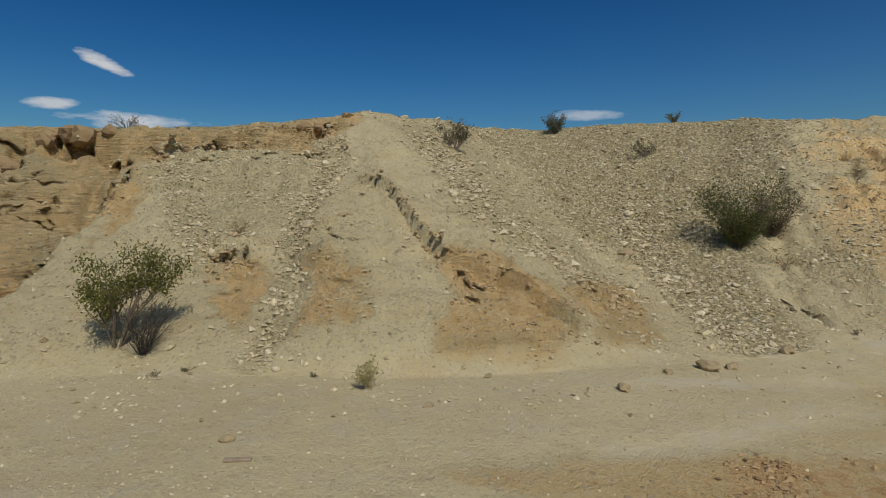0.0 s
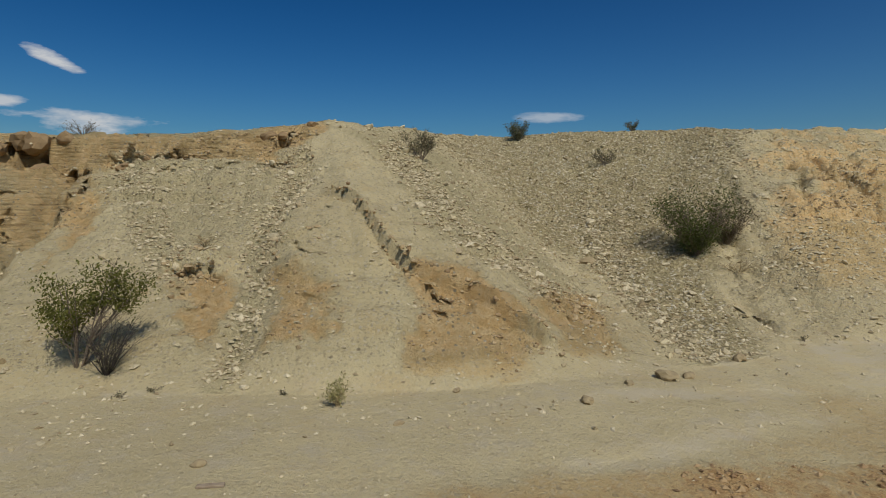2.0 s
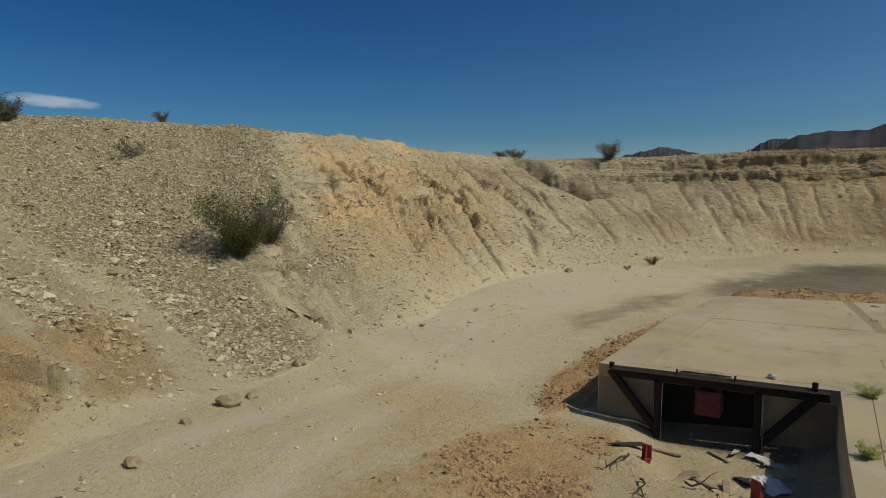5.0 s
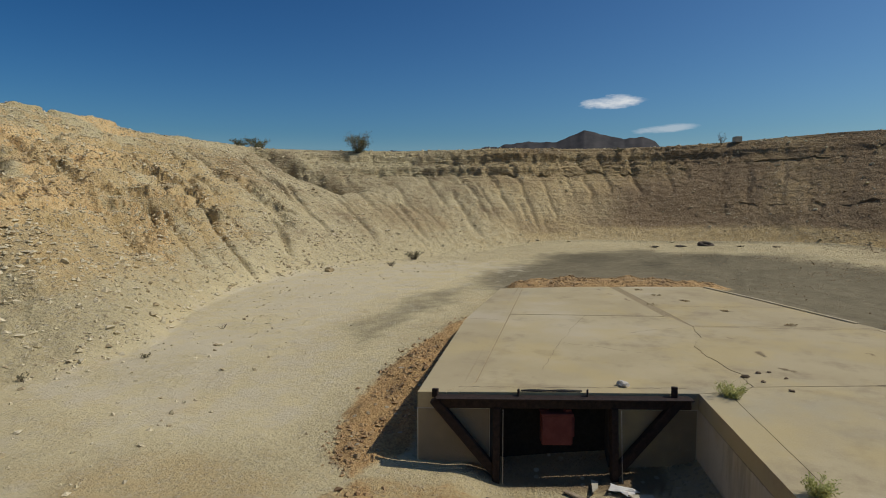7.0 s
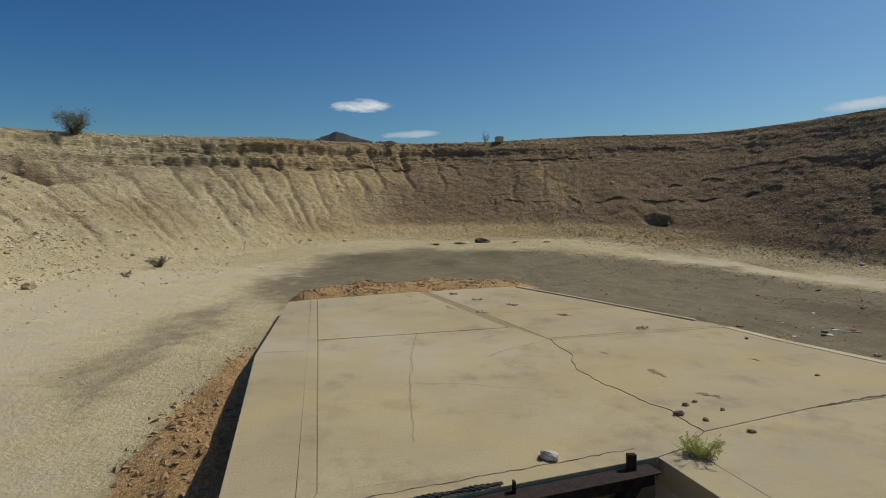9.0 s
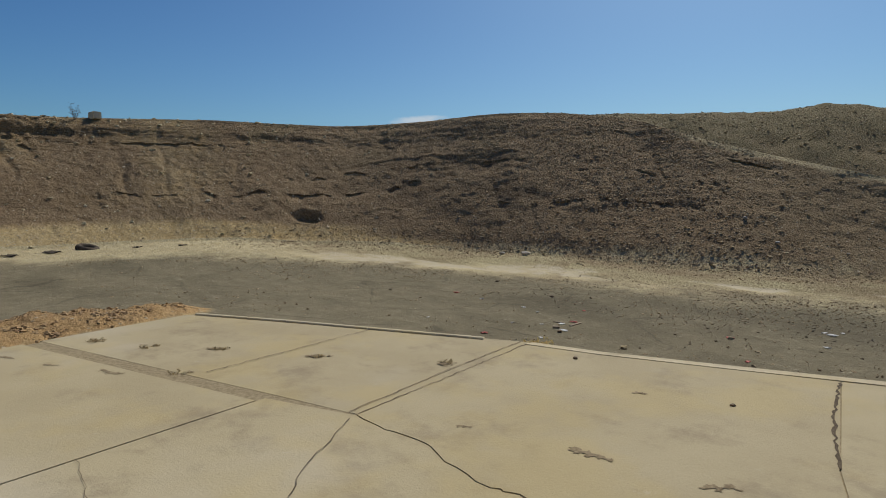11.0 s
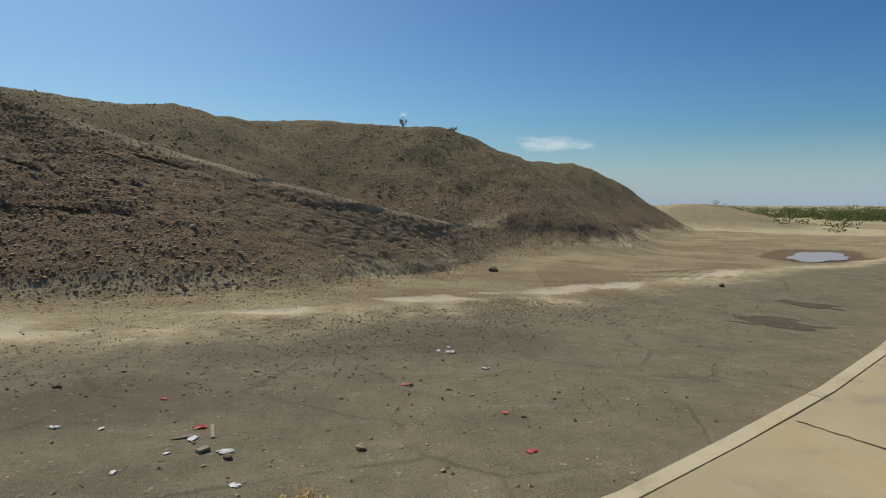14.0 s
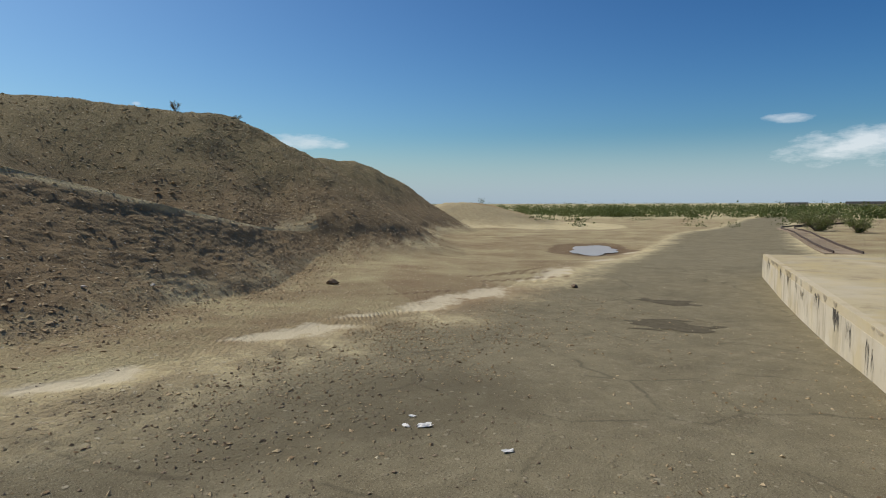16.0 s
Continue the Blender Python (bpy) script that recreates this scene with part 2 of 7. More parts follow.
    split = s.math("MULTIPLY", s.math("MULTIPLY", s.ramp(web.outputs["Distance"], 0.016, 0.003), s.ramp(asphalt, 0.5, 0.9)), s.ramp(s.noise(0.6, 5, 0.7), 0.42, 0.56))
    col = s.mix(s.math("MULTIPLY", split, 0.45), col, (0.075, 0.064, 0.042))
    # single stones too small to lie loose
    tone = s.n.new("ShaderNodeSeparateColor")
    s.l.new(s.cells(9), tone.inputs[0])
    chip = s.math("MULTIPLY", s.ramp(s.cells(9, "Distance"), 0.36, 0.22), s.ramp(s.math("ADD", s.math("ADD", tone.outputs[0], s.math("MULTIPLY", rubble, 0.3)), s.math("MULTIPLY", s.math("SUBTRACT", mid, 0.5), 0.7)), 0.78, 0.84))
    chip = s.math("MULTIPLY", s.math("MULTIPLY", chip, s.math("SUBTRACT", 0.85, s.math("MULTIPLY", asphalt, 0.6))), s.math("SUBTRACT", 1.0, s.ramp(pale, 0.0, 0.4)))
    col = s.mix(chip, col, s.mix(tone.outputs[1], (0.27, 0.21, 0.13), (0.66, 0.58, 0.43)))
    s.color(col)
    s.bump(chip, 0.05, 0.8)
    lumps = s.math("ADD", s.math("MULTIPLY", mid, 0.8), s.math("MULTIPLY", fine, 0.35))
    soft = s.math("MULTIPLY", s.math("SUBTRACT", 1.0, s.math("MULTIPLY", asphalt, 0.6)), s.math("SUBTRACT", 1.0, s.math("MULTIPLY", pale, 0.95)))
    s.bump(s.math("MULTIPLY", lumps, soft), 0.14, 1.0)
    s.bump(s.math("MULTIPLY", s.math("MULTIPLY", s.cells(11, "Distance"), s.math("ADD", gravel, brown)), soft), 0.05, 0.7)
    s.bump(s.math("MULTIPLY", s.noise(7, 8, 0.72), s.math("MULTIPLY", soft, s.math("SUBTRACT", 1.0, s.math("MULTIPLY", asphalt, 0.8)))), 0.05, 0.8)
    s.bump(s.math("MULTIPLY", beds, layer), 0.28, 0.9)
    s.bump(s.math("MULTIPLY", pocket, ragged), 0.22, 0.9)
    s.bump(s.math("MULTIPLY", s.cells(13, "Distance"), s.math("MAXIMUM", hollow, s.math("MULTIPLY", rubble, 0.7))), 0.06, 0.8)
    return s.m


def rock_material(name, tones):
    s = Shade(name, 0.92, 0, 0.2)
    tint = s.island()
    col = s.mix(s.ramp(tint, 0.0, 0.5), tones[0], tones[1])
    col = s.mix(s.ramp(tint, 0.6, 1.0), col, tones[2])
    col = s.mix(s.math("MULTIPLY", s.ramp(s.noise(18, 5), 0.4, 0.7), 0.35), col, (0.2, 0.15, 0.1))
    s.color(col)
    s.bump(s.noise(45, 4), 0.02, 0.6)
    return s.m


def concrete_material(name, light, dark, stain=(0.26, 0.2, 0.125), streaks=0.0):
    s = Shade(name, 0.85, 0, 0.25)
    col = s.mix(s.ramp(s.noise(0.9, 5), 0.3, 0.7), light, dark)
    col = s.mix(s.math("MULTIPLY", s.chance(), 0.22), col, stain)
    col = s.mix(s.math("MULTIPLY", s.ramp(s.noise(1.3, 6, 0.7), 0.5, 0.72), 0.6), col, stain)
    col = s.mix(s.math("MULTIPLY", s.ramp(s.noise(0.7, 4, 0.6), 0.48, 0.64), 0.5), col, (0.50, 0.39, 0.185))
    col = s.mix(s.math("MULTIPLY", s.ramp(s.noise(0.33, 4), 0.56, 0.7), 0.45), col, (0.36, 0.345, 0.285))
    col = s.mix(s.math("MULTIPLY", s.ramp(s.noise(0.45, 3), 0.5, 0.7), 0.4), col, (0.62, 0.55, 0.42))
    col = s.mix(s.math("MULTIPLY", s.ramp(s.noise(55, 3), 0.6, 0.75), 0.25), col, (0.2, 0.16, 0.11))
    col = s.mix(s.math("MULTIPLY", s.ramp(s.noise(5, 6, 0.75), 0.62, 0.72), 0.35), col, (0.55, 0.49, 0.37))
    if streaks:
        col = s.mix(s.math("MULTIPLY", s.ramp(s.noise(1.6, 6, 0.7, (1.4, 1.4, 0.22)), 0.48, 0.62), streaks), col, (0.30, 0.25, 0.17))
        col = s.mix(s.math("MULTIPLY", s.ramp(s.noise(3.5, 6, 0.75), 0.58, 0.68), streaks), col, (0.42, 0.35, 0.24))
    s.color(col)
    s.bump(s.noise(40, 5, 0.7), 0.01, 0.5)
    s.bump(s.noise(4, 4), 0.012, 0.3)
    return s.m


def plain(name, a, b, rough=0.8, metal=0.0, scale=12.0, depth=0.01, spec=0.3):
    s = Shade(name, rough, metal, spec)
    s.color(s.mix(s.ramp(s.noise(scale, 5, 0.65), 0.3, 0.7), a, b))
    s.bump(s.noise(scale * 4, 4), depth, 0.5)
    return s.m


def leaf_material(name, a, b):
    s = Shade(name, 0.7, 0, 0.2)
    col = s.mix(s.island(), a, b)
    s.color(col)
    glow = s.n.new("ShaderNodeBsdfTranslucent")
    s.l.new(col, glow.inputs["Color"])
    both = s.n.new("ShaderNodeMixShader")
    both.inputs[0].default_value = 0.4
    s.l.new(s.b.outputs[0], both.inputs[1])
    s.l.new(glow.outputs[0], both.inputs[2])
    s.l.new(both.outputs[0], s.n["Material Output"].inputs["Surface"])
    return s.m


GROUND = ground_material()
ROCK_PALE = rock_material("pale_rock", ((0.59, 0.495, 0.30), (0.72, 0.62, 0.42), (0.38, 0.295, 0.165)))
ROCK_TAN = rock_material("tan_rock", ((0.42, 0.305, 0.155), (0.52, 0.395, 0.225), (0.31, 0.21, 0.108)))
ROCK_DARK = rock_material("brown_rock", ((0.23, 0.17, 0.112), (0.30, 0.23, 0.158), (0.18, 0.13, 0.086)))
ROCK_GREY = rock_material("grey_gravel", ((0.49, 0.405, 0.24), (0.65, 0.55, 0.36), (0.35, 0.275, 0.155)))
ROCK_MIXED = rock_material("mixed_gravel", ((0.27, 0.205, 0.108), (0.52, 0.42, 0.24), (0.70, 0.59, 0.39)))
ROCK_HILL = rock_material("hill_rubble", ((0.33, 0.235, 0.13), (0.50, 0.385, 0.23), (0.22, 0.145, 0.078)))
ROCK_WHITE = rock_material("white_rubble", ((0.66, 0.62, 0.54), (0.74, 0.7, 0.62), (0.55, 0.5, 0.43)))
CONCRETE = concrete_material("slab_concrete", (0.49, 0.405, 0.245), (0.43, 0.35, 0.205))
WALL = concrete_material("wall_concrete", (0.64, 0.575, 0.45), (0.52, 0.455, 0.34), (0.36, 0.30, 0.215), 0.55)
KERB = concrete_material("kerb_concrete", (0.62, 0.525, 0.35), (0.53, 0.44, 0.28))
JOINT = plain("joint_dirt", (0.08, 0.055, 0.032), (0.15, 0.11, 0.065), 0.95, 0, 20)
SMEAR = plain("smeared_earth", (0.20, 0.145, 0.08), (0.36, 0.28, 0.165), 0.95, 0, 30, 0.01)
JOINT_FILL = plain("sandy_joint", (0.25, 0.19, 0.105), (0.40, 0.32, 0.19), 0.95, 0, 22, 0.02)
STEEL = plain("rusty_steel", (0.022, 0.015, 0.012), (0.05, 0.03, 0.022), 0.8, 0.2, 18)
RED = plain("faded_red_paint", (0.115, 0.026, 0.022), (0.16, 0.042, 0.035), 0.7, 0, 9)
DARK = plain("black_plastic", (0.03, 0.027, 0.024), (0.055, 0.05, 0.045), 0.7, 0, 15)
WOOD = plain("dry_wood", (0.28, 0.21, 0.14), (0.38, 0.3, 0.21), 0.85, 0, 14)
BARK = plain("shrub_stem", (0.15, 0.115, 0.08), (0.24, 0.19, 0.14), 0.9, 0, 30)
CREOSOTE = leaf_material("creosote_leaf", (0.075, 0.10, 0.022), (0.145, 0.165, 0.045))
OLIVE_LEAF = leaf_material("olive_leaf", (0.10, 0.115, 0.022), (0.235, 0.225, 0.06))
BROWN_LEAF = leaf_material("withered_leaf", (0.10, 0.075, 0.03), (0.17, 0.13, 0.06))
DEAD_BARK = plain("dead_twig", (0.04, 0.034, 0.03), (0.085, 0.07, 0.058), 0.9, 0, 30)
DULL_LEAF = leaf_material("dull_shrub_leaf", (0.13, 0.12, 0.065), (0.21, 0.19, 0.11))
DRY_LEAF = leaf_material("dry_twig_leaf", (0.38, 0.30, 0.16), (0.5, 0.4, 0.24))
BRIGHT_LEAF = leaf_material("weed_leaf", (0.46, 0.47, 0.17), (0.58, 0.56, 0.25))
STRAW_LEAF = leaf_material("straw_blade", (0.62, 0.48, 0.22), (0.76, 0.62, 0.32))
GRASS_LEAF = leaf_material("dry_grass_blade", (0.36, 0.33, 0.14), (0.5, 0.46, 0.22))
GREY_LEAF = leaf_material("grey_shrub_leaf", (0.115, 0.125, 0.06), (0.2, 0.2, 0.11))
STRAW = plain("dry_straw", (0.42, 0.33, 0.18), (0.52, 0.42, 0.25), 0.85, 0, 20)
FAR_LEAF = leaf_material("far_scrub_leaf", (0.065, 0.09, 0.028), (0.13, 0.15, 0.052))
MESQUITE_LEAF = leaf_material("mesquite_leaf", (0.13, 0.16, 0.05), (0.22, 0.24, 0.09))
MOUNTAIN = plain("mountain_rock", (0.045, 0.043, 0.045), (0.088, 0.08, 0.078), 0.95, 0, 0.02, 0.01)


# ---- mesh helpers ----
def smooth(x, a, b):
    x = np.clip((np.asarray(x, float) - a) / (b - a), 0, 1)
    return x * x * (3 - 2 * x)


def lattice(ix, iy, iz, seed):
    n = (ix * 374761393 + iy * 668265263 + iz * 2147483647 + seed * 1274126177) & 0xFFFFFFFF
    n = ((n ^ (n >> 13)) * 1274126177) & 0xFFFFFFFF
    return ((n ^ (n >> 16)) & 0xFFFF) / 65535.0


def grain(x, y, z=0.0, seed=0):
    """Smooth noise from 0 to 1 at arrays of places."""
    x, y, z = np.broadcast_arrays(np.asarray(x, float), np.asarray(y, float), np.asarray(z, float))
    fx, fy, fz = np.floor(x), np.floor(y), np.floor(z)
    ix, iy, iz = fx.astype(np.int64), fy.astype(np.int64), fz.astype(np.int64)
    u, v, w = x - fx, y - fy, z - fz
    u, v, w = u * u * (3 - 2 * u), v * v * (3 - 2 * v), w * w * (3 - 2 * w)
    out = 0.0
    for a in (0, 1):
        for b in (0, 1):
            for c in (0, 1):
                out = out + lattice(ix + a, iy + b, iz + c, seed) * (u if a else 1 - u) * (v if b else 1 - v) * (w if c else 1 - w)
    return out


def cloudy(x, y, z=0.0, octaves=4, seed=0, gain=0.5):
    total, amp, norm = 0.0, 1.0, 0.0
    for k in range(octaves):
        total = total + amp * grain(x * 2 ** k, y * 2 ** k, z * 2 ** k, seed + 7 * k)
        norm += amp
        amp *= gain
    return total / norm


def part(name, bm, material, parent=None, label="", flat=True):
    me = bpy.data.meshes.new(name)
    bmesh.ops.recalc_face_normals(bm, faces=bm.faces)
    bm.to_mesh(me)
    bm.free()
    me.materials.append(material)
    if not flat:
        me.polygons.foreach_set("use_smooth", [True] * len(me.polygons))
    ob = new(name, me)
    if parent:
        ob.parent = parent
    if label:
        tagged(ob, label)
    return ob


def from_arrays(name, verts, faces, material, parent=None, flat=True):
    me = bpy.data.meshes.new(name)
    me.from_pydata(np.asarray(verts).tolist(), [], np.asarray(faces).tolist() if not isinstance(faces, list) else faces)
    me.materials.append(material)
    if not flat:
        me.polygons.foreach_set("use_smooth", [True] * len(me.polygons))
    ob = new(name, me)
    if parent:
        ob.parent = parent
    return ob


def empty(name, at=(0, 0, 0)):
    ob = new(name)
    ob.empty_display_size = 0.2
    ob.location = at
    return ob


def prism(points, z0, z1, bevel=0.0, seed=None):
    """An upright block over a plan of corners."""
    bm = bmesh.new()
    low = [bm.verts.new((x, y, z0)) for x, y in points]
    top = [bm.verts.new((x, y, z1)) for x, y in points]
    n = len(points)
    bm.faces.new(top)
    bm.faces.new(low[::-1])
    for i in range(n):
        bm.faces.new((low[i], low[(i + 1) % n], top[(i + 1) % n], top[i]))
    if bevel:
        edges = [e for e in bm.edges if all(v in set(top) for v in e.verts)]
        bmesh.ops.bevel(bm, geom=edges, offset=bevel, segments=2, affect="EDGES", profile=0.6)
    return bm


def bar(bm, a, b, w, h, up=(0, 0, 1)):
    """Adds a box of section w x h from a to b."""
    a, b = Vector(a), Vector(b)
    d = (b - a).normalized()
    side = d.cross(Vector(up))
    side = (side if side.length > 1e-3 else Vector((1, 0, 0))).normalized()
    top = side.cross(d)
    ring = [[bm.verts.new(p + side * sx * w / 2 + top * sy * h / 2) for sx, sy in ((-1, -1), (1, -1), (1, 1), (-1, 1))] for p in (a, b)]
    bm.faces.new(ring[0][::-1])
    bm.faces.new(ring[1])
    for i in range(4):
        bm.faces.new((ring[0][i], ring[0][(i + 1) % 4], ring[1][(i + 1) % 4], ring[1][i]))


def tube(verts, faces, pts, radii, sides=5):
    """Adds a tapering tube along points to lists of corners and faces."""
    base = len(verts)
    for i, p in enumerate(pts):
        d = (pts[min(i + 1, len(pts) - 1)] - pts[max(i - 1, 0)]).normalized()
        side = d.orthogonal().normalized()
        other = d.cross(side)
        for k in range(sides):
            a = 2 * math.pi * k / sides
            verts.append(tuple(p + (side * math.cos(a) + other * math.sin(a)) * radii[i]))
    for i in range(len(pts) - 1):
        for k in range(sides):
            a, b = base + i * sides + k, base + i * sides + (k + 1) % sides
            faces.append((a, b, b + sides, a + sides))


# ---- ground: one sheet, pit floor, banks, hills and the plain beyond ----
# heights of the pit floor: x, y, z
FLOOR = np.array([(-2.1, 5.9, 0.74), (2.6, 8.4, 0.71), (9, 6.6, 0.06), (14, 10, 0.45), (20, 9, 0.7), (26, 12, 0.8), (36, 6, 1.2), (34.5, -4, 1.35), (32.5, -8.5, 1.1), (20, 5, 0.85), (14.6, 7.6, 0.93), (12.4, 7.2, 0.62), (14.3, -5.4, 0.29),
                  (20.9, -4.9, 0.52), (24.8, -12, 0.85), (18.4, -13.3, 0.7), (7.7, -19, 0.2), (3.3, -9, -0.16), (-16, -27.7, -0.76), (-25, -30, -0.76), (5, 3, 0.2), (-60, -60, -1.4), (-10, 5, 0.7), (6.9, -4.4, 0.0), (3.0, -6.5, -0.2), (0.2, -8.0, -0.25)])


def floor_z(x, y):
    x, y = np.asarray(x, float), np.asarray(y, float)
    num = den = 0.0
    for cx, cy, cz in FLOOR:
        w = 1 / ((x - cx) ** 2 + (y - cy) ** 2 + 6) ** 1.5
        num, den = num + w * cz, den + w
    return num / den


# foot and crest of the banks, clockwise from the north-west: foot x, y; crest x, y, z
BANK = [(-30, 8, -34, 20, 6), (-14, 8.5, -20, 21, 6), (-8, 8.5, -14.4, 22, 6), (-5, 9, -10.3, 22.4, 6.15), (-2.5, 9, -5.8, 21.8, 6.3), (0, 9, -2.4, 20.5, 6.3),
        (2.5, 9.5, -0.5, 24, 6.7), (4.5, 10.2, 2, 31, 7.3), (6, 10.8, 5.3, 34, 7.5), (7.5, 11.5, 9.5, 32, 7.5), (9, 12, 13.2, 30, 7.4), (11.5, 12.5, 16, 27.7, 7.3),
        (14.2, 14, 19.5, 27.5, 7.2), (17, 15, 24, 28.3, 7.2), (20, 15.3, 28.5, 29.5, 7.2), (24, 14.8, 33, 28.8, 7.1), (27, 13.8, 37, 26.5, 6.9), (31, 11.5, 41, 20, 6.9)]
BANK += [(34.5, 8.5, 42.3, 12.8, 7.0), (35.5, 4.4, 45.0, 6.4, 7.0), (35.2, 0.1, 45.0, -0.2, 7.15), (33.8, -4.0, 42.0, -6.7, 7.25), (31.9, -7.9, 39.6, -13.0, 7.25), (29.6, -10.1, 36.3, -16.2, 7.45),
         (26.5, -12.0, 32.3, -18.2, 7.65), (23, -12.7, 29.5, -20.4, 7.6), (19.3, -13, 26.4, -21.8, 7.1), (17, -13.4, 23.5, -20.8, 6.2), (15, -14.6, 20, -20.5, 5.05), (13, -17, 16, -20.8, 3.95),
         (9.7, -19.4, 12, -21.6, 2.95), (6.8, -23.0, 8.3, -24.7, 2.2), (4, -26.6, 5.4, -27.9, 1.55)]
# the open side, where the floor runs out level
OPEN = [(0, -29), (-8, -32.5), (-20, -36), (-31, -33), (-39, -22), (-42, -4)]
BANK += [(x, y, x + 2 * (x - 14) / 40, y + 2 * (y - 2) / 40, float(floor_z(x, y))) for x, y in OPEN]
BANK = np.array(BANK, float)
NB = len(BANK)


def along(k):
    """Foot and crest at ring positions k, gliding through the rows of BANK."""
    k = np.asarray(k)
    i = np.floor(k).astype(int)
    f = (k - i)[:, None]
    p0, p1, p2, p3 = (BANK[(i + j) % NB] for j in (-1, 0, 1, 2))
    return 0.5 * (2 * p1 + (p2 - p0) * f + (2 * p0 - 5 * p1 + 4 * p2 - p3) * f ** 2 + (3 * p1 - p0 - 3 * p2 + p3) * f ** 3)


# ring positions: dense where the banks are seen
STATIONS = []
for i in range(NB):
    run = max(np.hypot(*(BANK[(i + 1) % NB] - BANK[i])[2:4]), np.hypot(*(BANK[(i + 1) % NB] - BANK[i])[:2]))
    n = int(run / (0.10 if 1 <= i <= 13 else 0.085 if 16 <= i <= 20 else 0.13 if i <= 32 else 0.7)) + 2 if i else 20
    if 30 <= i <= 34:
        n = max(n, 60)
    STATIONS += [i + j / n for j in range(n)]
STATIONS = np.array(STATIONS)
RING = along(STATIONS)
NS = len(STATIONS)
FX, FY, CX, CY, CZ = (RING[:, j:j + 1] for j in range(5))
FZ = floor_z(FX, FY)
K = STATIONS[:, None]
CZ = CZ + (K < 14) * (K > 0.8) * (0.2 * np.exp(-((K - 4.97) / 0.22) ** 2) + 0.3 * (cloudy(K * 2.2, 0 * K, 0, 4, 23, 0.6) - 0.5))
CENTRE = (14.0, 2.0)
U_IN = np.linspace(0.06, 1, 84)[None, :] ** 0.8
U_BANK = np.linspace(0, 1, 170)[None, 1:]
D_OUT = np.concatenate([np.linspace(0, 32, 81)[1:], np.linspace(32, 62, 31)[1:], 62 * (3200 / 62) ** np.linspace(0, 1, 19)[1:]])[None, :]
# arc length along the foot, for rills that run down the slope
ARC = np.concatenate([[0], np.cumsum(np.hypot(np.diff((FX + CX)[:, 0] / 2), np.diff((FY + CY)[:, 0] / 2)))])[:, None]

# inside
xi, yi = CENTRE[0] + (FX - CENTRE[0]) * U_IN, CENTRE[1] + (FY - CENTRE[1]) * U_IN
zi = floor_z(xi, yi) + 0.05 * (cloudy(xi * 0.6, yi * 0.6, 0, 4, 3) - 0.5)

# slopes
hx, hy = CX - FX, CY - FY
reach = np.hypot(hx, hy) + 1e-6
east = smooth(K, 14.5, 17) * (1 - smooth(K, 21.5, 24))
south = smooth(K, 19.5, 23) * (1 - smooth(K, 32, 33))
north = 1 - smooth(K, 14, 17)
north *= (K < 20)
bowl = smooth(K, 6.2, 7.6) * (1 - smooth(K, 9.6, 11.2))
nose = smooth(K, 3.2, 4.6) * (1 - smooth(K, 5.6, 7.0))
banked = (K > 0.5) * (K < 32.6)
power = 1.0 + 0.35 * bowl - 0.16 * nose
u = U_BANK + 0 * K
plain_u = u ** power
# a talus below, a steeper cut above
cut = np.where(u < 0.72, u / 0.72 * 0.6, 0.6 + (u - 0.72) / 0.28 * 0.4)
rise = plain_u + east * (cut - plain_u) * 0.5 * (1 - 0.95 * smooth(K, 18.5, 20)) + south * (cut - plain_u) * 0.12
roll_foot = 0.06
rise = rise * smooth(u, -0.02, roll_foot * 2) ** 0.35
xb, yb, zb = FX + hx * u, FY + hy * u, FZ + (CZ - FZ) * rise
nh = np.stack([hx / reach, hy / reach], 0)
tilt = np.arctan2(CZ - FZ, reach)
up_part, in_part = np.cos(tilt), -np.sin(tilt)
mask = np.sin(np.pi * np.clip(u, 0, 1)) ** 0.55
wander = 0.9 * (cloudy(ARC * 0.35, u * 3, 0, 3, 40) - 0.5)
rill = 1 - np.abs(2 * cloudy((ARC + wander) * 0.5, u * 0.7, 0, 3, 11) - 1)
rill_fine = 1 - np.abs(2 * cloudy((ARC + wander * 1.2) * 0.95, u * 1.3, 0, 2, 17) - 1)
lump = cloudy(xb * 0.45, yb * 0.45, zb * 0.45, 6, 21, 0.58) - 0.5
clod = cloudy(xb * 3.2, yb * 3.2, zb * 3.2, 3, 29, 0.65) - 0.5
bed = cloudy(zb * 1.8 + 0.8 * lump, ARC * 0.08, 0, 3, 33) - 0.5
top_cut = smooth(u, 0.70, 0.80) * (0.7 * east * (1 - 0.8 * smooth(K, 19.5, 20.6)) + 0.1 * south + 1.2 * smooth(K, 0.5, 1.5) * (1 - smooth(K, 3.0, 4.4)))
stony = smooth(K, 1.5, 2.5) * (1 - smooth(K, 9.9, 10.8))
push = mask * (-0.34 * rill ** 4 * (1 - 0.78 * stony) * (0.2 + 0.8 * north) * (1 - 0.45 * smooth(K, 9.3, 10.3)) - 0.20 * rill_fine ** 9 * (1 - 0.6 * stony) * (0.5 - 0.2 * east) * (1 - 0.6 * smooth(K, 9.3, 10.3) * (1 - smooth(K, 15, 16.5))) * (1 - 0.6 * smooth(K, 17.2, 18.8)) + 0.62 * lump * (1 - 0.35 * south - 0.35 * east * (1 - south)) + 0.26 * clod * (0.6 - 0.1 * south + 0.7 * bowl)) + top_cut * (0.16 * np.tanh(bed * 14) + 0.5 * bed + 0.45 * clod) * smooth(1 - u, 0, 0.06)


